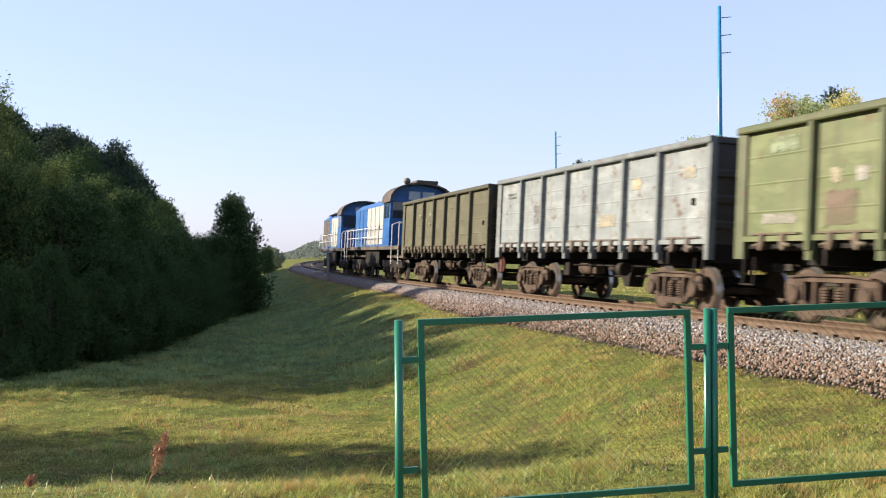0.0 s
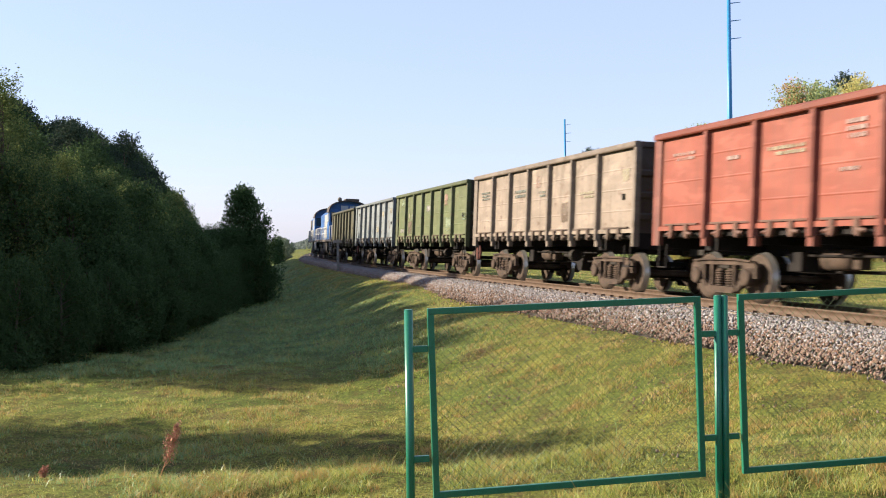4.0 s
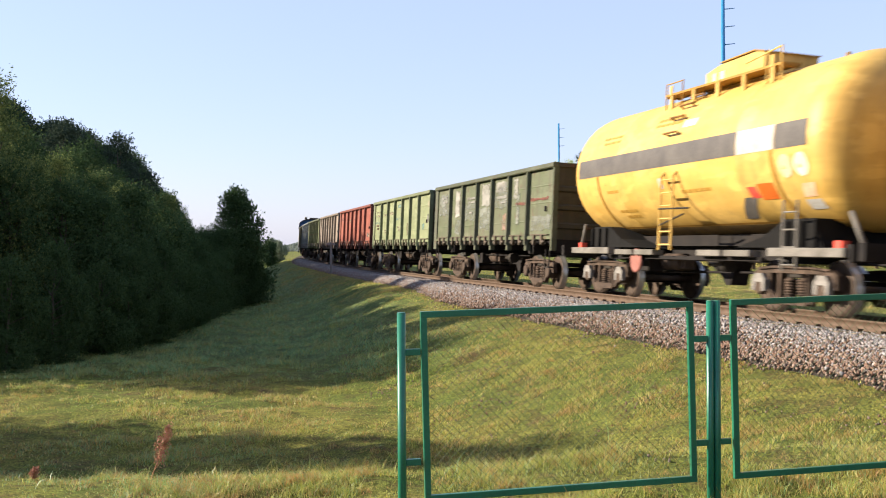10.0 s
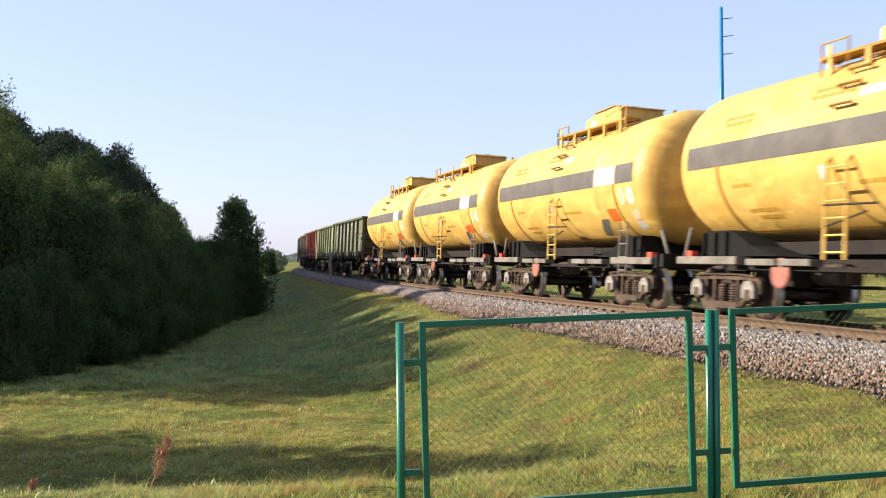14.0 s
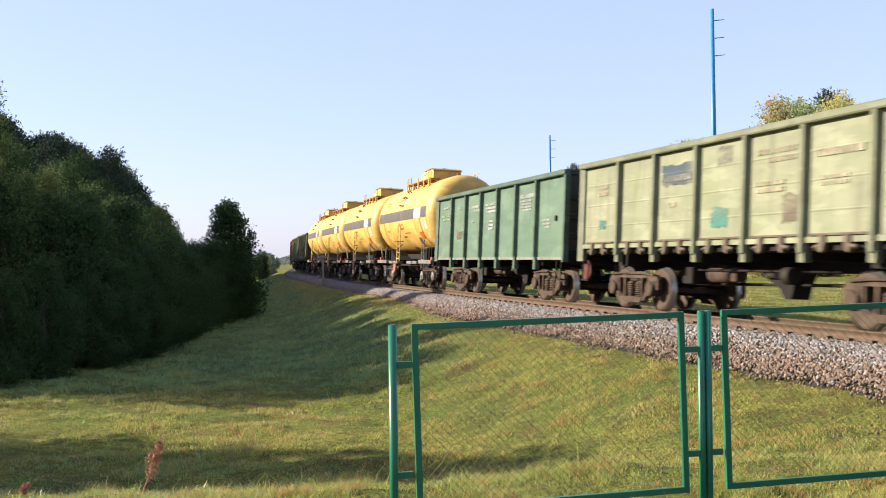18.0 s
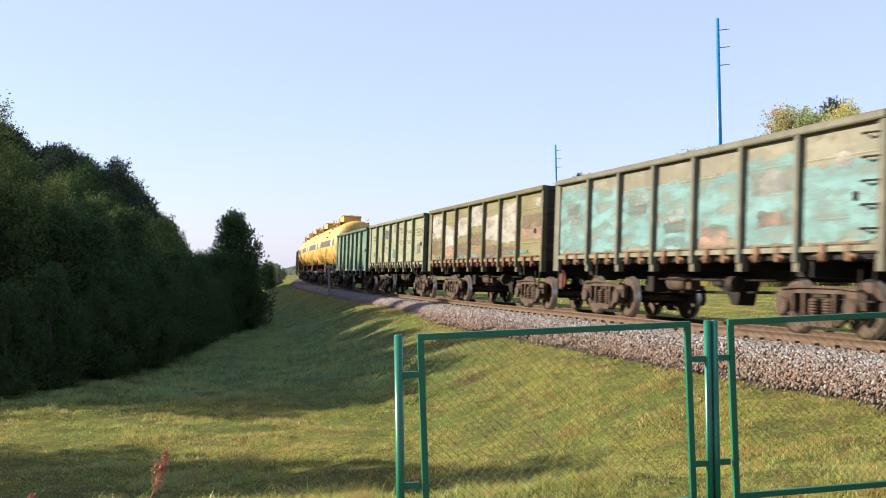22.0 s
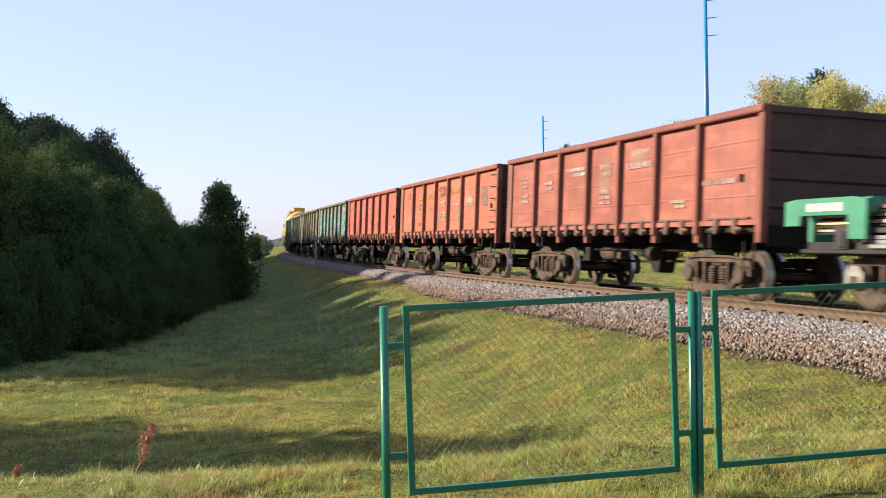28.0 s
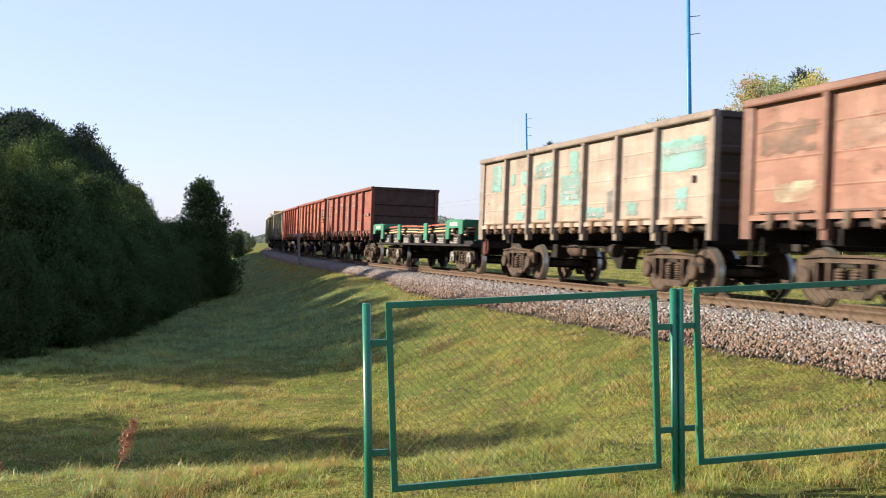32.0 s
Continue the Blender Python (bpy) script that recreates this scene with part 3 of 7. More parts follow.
def side_frame_mesh(lite):
    """A cast side frame seen from the side: arched top member, legs, spring seat, open windows."""
    bm = bmesh.new()
    y0, y1 = 0.98, 1.09
    # top member with a pocket over each axle box
    slab(bm, [(-1.21, 0.46), (-1.20, 0.70), (-1.06, 0.79), (-0.52, 0.83), (0.52, 0.83), (1.06, 0.79), (1.20, 0.70), (1.21, 0.46), (1.12, 0.46), (1.09, 0.64), (0.76, 0.66), (0.70, 0.71), (-0.70, 0.71), (-0.76, 0.66), (-1.09, 0.64), (-1.12, 0.46)], y0, y1)
    slab(bm, [(-1.06, 0.80), (-0.52, 0.84), (0.52, 0.84), (1.06, 0.80), (1.04, 0.765), (0.51, 0.80), (-0.51, 0.80), (-1.04, 0.765)], y1, y1 + 0.05)
    for s in (1, -1):
        slab(bm, [(s * 0.77, 0.68), (s * 0.69, 0.72), (s * 0.68, 0.42), (s * 0.42, 0.25), (s * 0.44, 0.17), (s * 0.54, 0.20), (s * 0.75, 0.37)], y0, y1)
        slab(bm, [(s * 0.45, 0.72), (s * 0.38, 0.72), (s * 0.38, 0.26), (s * 0.45, 0.30)], y0, y1)
        slab(bm, [(s * 0.80, 0.36), (s * 0.66, 0.42), (s * 0.62, 0.38), (s * 0.52, 0.20), (s * 0.60, 0.20)], y1 - 0.02, y1 + 0.03)
    slab(bm, [(-0.54, 0.26), (-0.46, 0.16), (0.46, 0.16), (0.54, 0.26), (0.46, 0.285), (-0.46, 0.285)], y0 - 0.03, y1 + 0.05)
    return shape("side_frame", bm, M_BOGIE)


def axle_box_mesh():
    bm = bmesh.new()
    turned(bm, [(0.92, 0.13), (0.94, 0.165), (1.16, 0.165), (1.18, 0.15), (1.185, 0.10)], (0, 0, 0), n=16)
    box(bm, -0.17, 0.17, 0.95, 1.12, 0.02, 0.18, 0.01)
    return shape("axle_box", bm, M_BOGIE)


def spring_mesh():
    bm = bmesh.new()
    prof = [(0.28, 0.06)]
    for k in range(7):
        z = 0.30 + 0.048 * k
        prof += [(z - 0.018, 0.075), (z - 0.012, 0.105), (z + 0.012, 0.105), (z + 0.018, 0.075)]
    turned(bm, prof + [(0.64, 0.06)], (0, 1.0, 0), axis="z", n=10)
    return shape("spring", bm, M_BOGIE)


def bolster_mesh():
    bm = bmesh.new()
    box(bm, -0.20, 0.20, -1.06, 1.06, 0.63, 0.76, 0.02)
    box(bm, -0.12, 0.12, -0.95, 0.95, 0.44, 0.62)
    for s in (1, -1):
        rod(bm, (s * 0.36, -0.85, 0.38), (s * 0.36, 0.85, 0.38), 0.035)
        for y in (-0.79, 0.79):
            box(bm, s * 0.40 - 0.03, s * 0.40 + 0.05, y - 0.05, y + 0.05, 0.26, 0.60)
    return shape("bolster", bm, M_BOGIE_DARK)


def bogie(parent, x, white=False):
    """Two-axle freight bogie: bolster, side frames with springs, axle boxes, wheelsets."""
    b = part("bogie", kept("bolster", bolster_mesh), None, parent)
    b.matrix_basis = pose(x, 0, 0)
    for turn in (0, 180):
        part("side_frame", kept("side_frame", lambda: side_frame_mesh(white)), None, b).matrix_basis = pose(0, 0, 0, 0, 0, turn)
        for x0 in (-0.19, 0.19):
            part("spring", kept("spring", spring_mesh), None, b).matrix_basis = pose(0, 0, 0, 0, 0, turn) @ pose(x0, 0, 0)
    for s in (1, -1):
        w = part("wheelset", kept("wheelset", wheelset_mesh), None, b)
        w.matrix_basis = pose(s * 0.925, 0, 0.475)
        WHEELSETS.append((w, s * 0.925, 0.475))
        for turn in (0, 180):
            bx = part("axle_box", kept("axle_box", axle_box_mesh), None, b)
            bx.matrix_basis = pose(s * 0.925, 0, 0.475, 0, 0, turn)
            if white and turn == 0:
                part("axle_box_cover", kept("axle_cover", cover_mesh), None, b, "whitish painted axle box cover").matrix_basis = pose(s * 0.925, 0, 0.475)
    return b


def cover_mesh():
    bm = bmesh.new()
    slab(bm, [(-0.20, -0.10), (-0.20, 0.12), (-0.10, 0.22), (0.10, 0.22), (0.20, 0.12), (0.20, -0.10), (0.12, -0.10), (0.10, 0.06), (-0.10, 0.06), (-0.12, -0.10)], 1.10, 1.195)
    return shape("axle_box_cover", bm, M_PAD)


M_PALE = surface("pale_dusty_paint", (0.17, 0.16, 0.142), (0.24, 0.225, 0.20), 4.0, 0.8)
M_PAD = surface("chalky_grey_axle_paint", (0.17, 0.155, 0.14), (0.28, 0.26, 0.24), 5.0, 0.8)
M_RUSTRED = surface("rusty_red_paint", (0.085, 0.026, 0.020), (0.14, 0.055, 0.042), 4.0, 0.8)
M_WHITE = surface("chalky_white_paint", (0.38, 0.365, 0.34), (0.46, 0.44, 0.41), 3.0, 0.7)


def coupler_mesh():
    bm = bmesh.new()
    box(bm, 6.35, 6.72, -0.10, 0.10, 0.98, 1.16, 0.02)
    slab(bm, [(6.68, -0.20), (6.68, 0.18), (6.84, 0.22), (6.955, 0.12), (6.90, 0.0), (6.955, -0.16), (6.80, -0.22)], 0.90, 1.22, "z")
    box(bm, 6.28, 6.36, -0.24, 0.24, 0.88, 1.28, 0.02)
    return shape("coupler", bm, M_BOGIE_DARK)


def couplers(root, half):
    for s, turn in ((1, 0), (-1, 180)):
        part("coupler", kept("coupler", coupler_mesh), None, root).matrix_basis = pose(s * (half - 6.96), 0, 0, 0, 0, turn)


def brake_gear(root, pale=False):
    bm = bmesh.new()
    rod(bm, (0.9, 0.55, 0.86), (1.7, 0.55, 0.86), 0.19, None, 14)
    rod(bm, (1.7, 0.55, 0.86), (1.8, 0.55, 0.86), 0.12, 0.06, 10)
    box(bm, 0.7, 0.9, 0.42, 0.68, 0.70, 1.0, 0.02)
    part("brake_reservoir", bm, M_BOGIE, root)
    bm = bmesh.new()
    slab(bm, [(-1.1, 1.0), (0.3, 1.0), (0.1, 0.86), (-0.45, 0.60), (-0.6, 0.42), (-0.8, 0.42), (-0.9, 0.70)], 0.05, 0.45)
    rod(bm, (-3.3, 0.3, 0.72), (3.3, 0.3, 0.62), 0.03)
    rod(bm, (-2.6, 0.75, 0.92), (2.6, 0.75, 0.92), 0.025)
    box(bm, 2.0, 2.4, 0.5, 0.9, 0.62, 0.98, 0.02)
    part("brake_rigging", bm, M_IRON, root)
    bm = bmesh.new()
    rod(bm, (-1.55, 0.9, 0.84), (-1.30, 0.9, 0.84), 0.16, None, 12)
    rod(bm, (-1.30, 0.9, 0.84), (-0.7, 0.9, 0.84), 0.05, None, 8)
    part("brake_cylinder", bm, M_BOGIE_DARK, root)


HALF_BODY = 6.475
POSTS = [-4.325, -2.595, -0.865, 0.865, 2.595, 4.325]
BAYS = [6.38] + POSTS[::-1] + [-6.38]


def in_bay(bay, u, v, w):
    """A mark's middle and width on the near side: bay counted from the front, u and v across and down it."""
    a, b = BAYS[bay - 1], BAYS[bay]
    return (a + b) / 2 + (0.5 - u) * (a - b - 0.2), 3.28 - v * 1.80, w * (a - b) / 1.844


def gondola(label, paint, post_paint, chord_paint, end_paint, patches=(), bars=(), ladder=False, hatches=True, wheel=False, latch_paint=None, group="open wagons of the train"):
    """Four-axle open wagon; patches are (x, z, width, height, material) on the near side."""
    root = tagged(new("open_wagon"), label, "wagon", group)

    def beam(key, *dims):
        def make():
            bm = bmesh.new()
            box(bm, *dims)
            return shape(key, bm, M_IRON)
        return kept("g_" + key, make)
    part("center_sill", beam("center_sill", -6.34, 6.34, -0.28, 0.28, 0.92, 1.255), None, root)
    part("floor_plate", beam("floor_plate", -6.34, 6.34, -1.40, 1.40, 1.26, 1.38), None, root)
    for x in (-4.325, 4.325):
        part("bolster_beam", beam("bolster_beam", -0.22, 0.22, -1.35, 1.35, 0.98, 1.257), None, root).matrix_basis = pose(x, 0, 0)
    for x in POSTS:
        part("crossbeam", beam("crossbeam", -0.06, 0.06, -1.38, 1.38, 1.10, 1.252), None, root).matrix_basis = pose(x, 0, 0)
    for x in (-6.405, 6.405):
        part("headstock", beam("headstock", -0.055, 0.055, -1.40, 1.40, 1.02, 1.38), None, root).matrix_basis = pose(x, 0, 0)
    for turn in (0, 180):
        near = turn == 0

        def wall():
            bm = bmesh.new()
            zs = [1.42 if hatches else 1.21, 1.88, 1.905, 1.93, 2.38, 2.405, 2.43, 2.86, 2.885, 2.91, 3.34]
            ys = [0, 0, 0.007, 0, 0, 0.007, 0, 0, 0.007, 0, 0] if hatches else [0] * 11
            out = [(1.455 + y, z) for y, z in zip(ys, zs)]
            slab(bm, out + [(1.43, 3.34), (1.43, zs[0])], -6.44, 6.44, "x")
            return bm
        part("side_wall", wall(), paint, root).matrix_basis = pose(0, 0, 0, 0, 0, turn)

        def chord():
            bm = bmesh.new()
            slab(bm, [(1.425, 3.335), (1.565, 3.335), (1.58, 3.36), (1.58, 3.44), (1.55, 3.47), (1.44, 3.47), (1.425, 3.45)], -6.50, 6.50, "x")
            return bm
        part("top_rail", chord(), chord_paint, root).matrix_basis = pose(0, 0, 0, 0, 0, turn)

        def sill():
            bm = bmesh.new()
            slab(bm, [(1.40, 1.38), (1.51, 1.38), (1.51, 1.47), (1.46, 1.49), (1.40, 1.49)], -6.44, 6.44, "x")
            return bm
        if hatches:
            part("side_sill", sill(), paint, root).matrix_basis = pose(0, 0, 0, 0, 0, turn)

        def post():
            bm = bmesh.new()
            slab(bm, [(-0.10, 1.458), (-0.055, 1.575), (0.055, 1.575), (0.10, 1.458)], 1.22, 3.33, "z")
            slab(bm, [(-0.085, 1.40), (-0.085, 1.535), (0.085, 1.535), (0.085, 1.40)], 1.06 if hatches else 0.86, 1.24, "z")
            return shape("post", bm, post_paint)
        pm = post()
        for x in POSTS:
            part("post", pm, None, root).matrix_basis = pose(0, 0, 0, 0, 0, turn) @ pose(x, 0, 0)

        def corner():
            bm = bmesh.new()
            slab(bm, [(-0.13, 1.40), (-0.13, 1.50), (0.0, 1.545), (0.10, 1.545), (0.10, 1.40)], 1.07, 3.34, "z")
            return shape("corner_post", bm, post_paint)
        cm = corner()
        part("corner_post", cm, None, root).matrix_basis = pose(0, 0, 0, 0, 0, turn) @ pose(6.40, 0, 0)
        part("corner_post", cm, None, root).matrix_basis = pose(0, 0, 0, 0, 0, turn) @ pose(-6.40, 0, 0) @ Matrix.Scale(-1, 4, (1, 0, 0))

        def hatch():
            bm = bmesh.new()
            for s in (1, -1):
                slab(bm, [(s * 0.25, 1.50), (s * 0.24, 1.36), (s * 0.28, 1.25), (s * 0.35, 1.21), (s * 0.39, 1.27), (s * 0.37, 1.50)], 1.47, 1.56)
                rod(bm, (s * 0.32, 1.53, 1.34), (s * 0.52, 1.53, 1.30), 0.035, None, 6)
            box(bm, -0.70, 0.70, 1.44, 1.515, 1.492, 1.528)
            return shape("hatch_latch", bm, latch_paint or paint)
        hm = hatch() if hatches else None
        if not hatches:
            bm = bmesh.new()
            box(bm, -6.44, 6.44, 1.41, 1.475, 1.13, 1.207)
            part("lower_sill", bm, M_PALE, root).matrix_basis = pose(0, 0, 0, 0, 0, turn)
        for k in range(7 if hatches else 0):
            part("hatch_latch", hm, None, root).matrix_basis = pose(0, 0, 0, 0, 0, turn) @ pose((BAYS[k] + BAYS[k + 1]) / 2, 0, 0)

        def end():
            bm = bmesh.new()
            slab(bm, [(-1.43, 1.38), (-1.43, 3.34), (1.43, 3.34), (1.43, 1.38)], 6.38, 6.415, "x")
            return bm
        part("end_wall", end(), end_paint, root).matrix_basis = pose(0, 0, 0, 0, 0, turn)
        bm = bmesh.new()
        box(bm, 6.35, 6.47, -1.422, 1.422, 3.34, 3.465, 0.01)
        part("end_top_rail", bm, end_paint, root).matrix_basis = pose(0, 0, 0, 0, 0, turn)

        def end_rib():
            bm = bmesh.new()
            slab(bm, [(6.41, -0.10), (6.465, -0.05), (6.465, 0.05), (6.41, 0.10)], -1.40, 1.40)
            return shape("end_rib", bm, end_paint)
        er = end_rib()
        for z in (1.75, 2.25, 2.75):
            part("end_rib", er, None, root).matrix_basis = pose(0, 0, 0, 0, 0, turn) @ pose(0, 0, z)
    if ladder:
        bm = bmesh.new()
        for k in range(6):
            z = 1.35 + 0.36 * k
            rod(bm, (-6.42, 1.50, z), (-6.05, 1.62, z), 0.018, None, 6)
            rod(bm, (-6.05, 1.62, z), (-5.98, 1.50, z), 0.018, None, 6)
        part("ladder_rungs", bm, M_IRON, root)
    def step():
        bm = bmesh.new()
        rod(bm, (0.165, 1.48, 1.1), (0.165, 1.50, 0.62), 0.02, None, 6)
        rod(bm, (-0.165, 1.48, 1.1), (-0.165, 1.50, 0.62), 0.02, None, 6)
        box(bm, -0.19, 0.19, 1.36, 1.52, 0.60, 0.63)
        return shape("footstep", bm, M_IRON)
    for x in (6.085, -6.085):
        part("footstep", kept("footstep", step), None, root).matrix_basis = pose(x, 0, 0)

    def catch():
        bm = bmesh.new()
        box(bm, -0.05, 0.05, 1.45, 1.505, 2.16, 2.30, 0.01)
        return shape("wall_catch", bm, M_IRON)
    part("wall_catch", kept("catch", catch), None, root).matrix_basis = pose(-5.75, 0, 0)
    if wheel:
        bm = bmesh.new()
        turned(bm, [(1.30, 0.05), (1.33, 0.22), (1.36, 0.26), (1.40, 0.26), (1.40, 0.21), (1.36, 0.06), (1.38, 0.03)], (6.25, 0, 0.84), n=20)
        part("brake_wheel", bm, M_RUSTRED, root, "reddish brake wheel")
    brake_gear(root)
    for j, (bay, u, v, w, h, mat) in enumerate(patches):
        x, z, w = in_bay(bay, u, v, w)
        part("paint_patch", worn_patch(x, z, w, h, bay * 10 + j), mat, root)
    for bay, u, v, w, h, n_, mat in bars:
        x, z, w = in_bay(bay, u, v, w)
        bm = bmesh.new()
        rr = random.Random(bay * 100 + int(v * 1000))
        for j in range(n_):
            u0 = x - w / 2
            end_x = x + w / 2 * (1.0 if j == 0 else rr.uniform(0.3, 1.0))
            zz = z + h / 2 - (j + 0.5) * h / n_
            while u0 < end_x - 0.03:
                wd = rr.uniform(0.05, 0.20)
                box(bm, u0, min(u0 + wd, end_x), 1.46, 1.482, zz - 0.30 * h / n_, zz + 0.30 * h / n_)
                u0 += wd + 0.04
        part("lettering", bm, mat, root)
    couplers(root, 6.96)
    bogie(root, 4.325)
    bogie(root, -4.325)
    return root


def worn_patch(x, z, w, h, seed):
    """A thin layer of paint with a ragged edge."""
    rr = random.Random(seed)
    pts = []
    for (ax, az), (bx, bz) in (((-1, -1), (1, -1)), ((1, -1), (1, 1)), ((1, 1), (-1, 1)), ((-1, 1), (-1, -1))):
        for k in range(7):
            f = k / 7
            e = 0.025 + 0.03 * min(w, h)
            pts.append((x + (ax + (bx - ax) * f) * w / 2 + rr.uniform(-e, e), z + (az + (bz - az) * f) * h / 2 + rr.uniform(-e, e)))
    bm = bmesh.new()
    slab(bm, pts, 1.450, 1.4685)
    return bm


# where each vehicle's middle stands behind the first open wagon
TRAIN = []


def coupled(ob, back, pivot=4.325):
    TRAIN.append((ob, back, pivot))


def head(t):
    """How far along the line the first open wagon has come: the train slows a little."""
    return 15.02 + 7.9506 * t - 0.017175 * t * t + 0.0001709 * t ** 3


def vehicle_pose(s, pivot):
    (ax, ay, _), (bx, by, _) = line_at(s + pivot), line_at(s - pivot)
    return Matrix.Translation(((ax + bx) / 2, (ay + by) / 2, GRADE * s)) @ Matrix.Rotation(math.atan2(ay - by, ax - bx), 4, "Z") @ Matrix.Rotation(CANT, 4, "X")


def motions():
    for ob, back, pivot in TRAIN:
        walk(ob, [(t, vehicle_pose(head(t) + back, pivot)) for t in [0.5 * k for k in range(65)]])
    turns = [(k / 15, math.degrees(head(k / 15) / 0.475)) for k in range(481)]
    for w, x, z in WHEELSETS:
        walk(w, [(t, pose(x, 0, z, 0, a, 0)) for t, a in turns])


ENDS_DARK = surface("dark_end_steel", (0.030, 0.022, 0.018), (0.065, 0.045, 0.035), 1.5, 0.8, 0.0, 20)


def simple_wagon(label, base, faded, seed, rust=0.5, grime=0.5, dark=0.68, **kw):
    p = wagon_paint("wagon_paint_%d" % seed, base, faded, rust, grime, seed)
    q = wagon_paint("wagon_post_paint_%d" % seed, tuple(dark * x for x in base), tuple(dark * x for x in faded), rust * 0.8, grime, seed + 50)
    kw.setdefault("latch_paint", wagon_paint("wagon_latch_paint_%d" % seed, tuple(0.45 * x + 0.5 * y for x, y in zip(base, (0.17, 0.105, 0.07))), (0.15, 0.10, 0.07), 0.8, 0.6, seed + 130))
    # rusty, grimy ends, their base also darkened to paint in the unlit side
    e = wagon_paint("shaded_end_paint_%d" % seed, tuple(0.20 * x + 0.6 * y for x, y in zip(base, (0.075, 0.050, 0.040))), tuple(0.13 * x + 0.5 * y for x, y in zip(base, (0.075, 0.050, 0.040))), 0.9, 0.9, seed + 90)
    return gondola(label, p, q, q, e, **kw)

# ---- tank wagons ----
M_YELLOW = wagon_paint("tank_yellow_paint", (1.08, 0.65, 0.15), (1.13, 0.72, 0.20), 0.16, 0.32, 31, (0.30, 0.15, 0.05), 0.52)
M_BAND = surface("dark_grey_band_paint", (0.085, 0.076, 0.072), (0.118, 0.106, 0.095), 2.0, 0.6)
M_ORANGE = surface("orange_hazard_plate", (0.50, 0.11, 0.015), (0.55, 0.13, 0.02), 3.0, 0.5)
M_GREY = surface("dusty_grey_steel", (0.12, 0.108, 0.092), (0.20, 0.182, 0.160), 2.5, 0.8)
M_REDMARK = surface("red_enamel", (0.55, 0.06, 0.04), (0.62, 0.09, 0.06), 3.0, 0.5)
TZ, TR_ = 3.02, 1.56


def on_barrel(bm, x0, x1, z0, z1, r, n=8, skew=0.0):
    """A thin curved plate on the near side of the barrel."""
    rows = []
    for k in range(n + 1):
        z = z0 + (z1 - z0) * k / n
        y = math.sqrt(max(r * r - (z - TZ) ** 2, 0))
        dx = skew * (z1 - z) / (z1 - z0)
        rows.append((bm.verts.new((x0 + dx, y, z)), bm.verts.new((x1 + dx, y, z))))
    for p, q in zip(rows, rows[1:]):
        bm.faces.new((p[0], p[1], q[1], q[0])).smooth = True


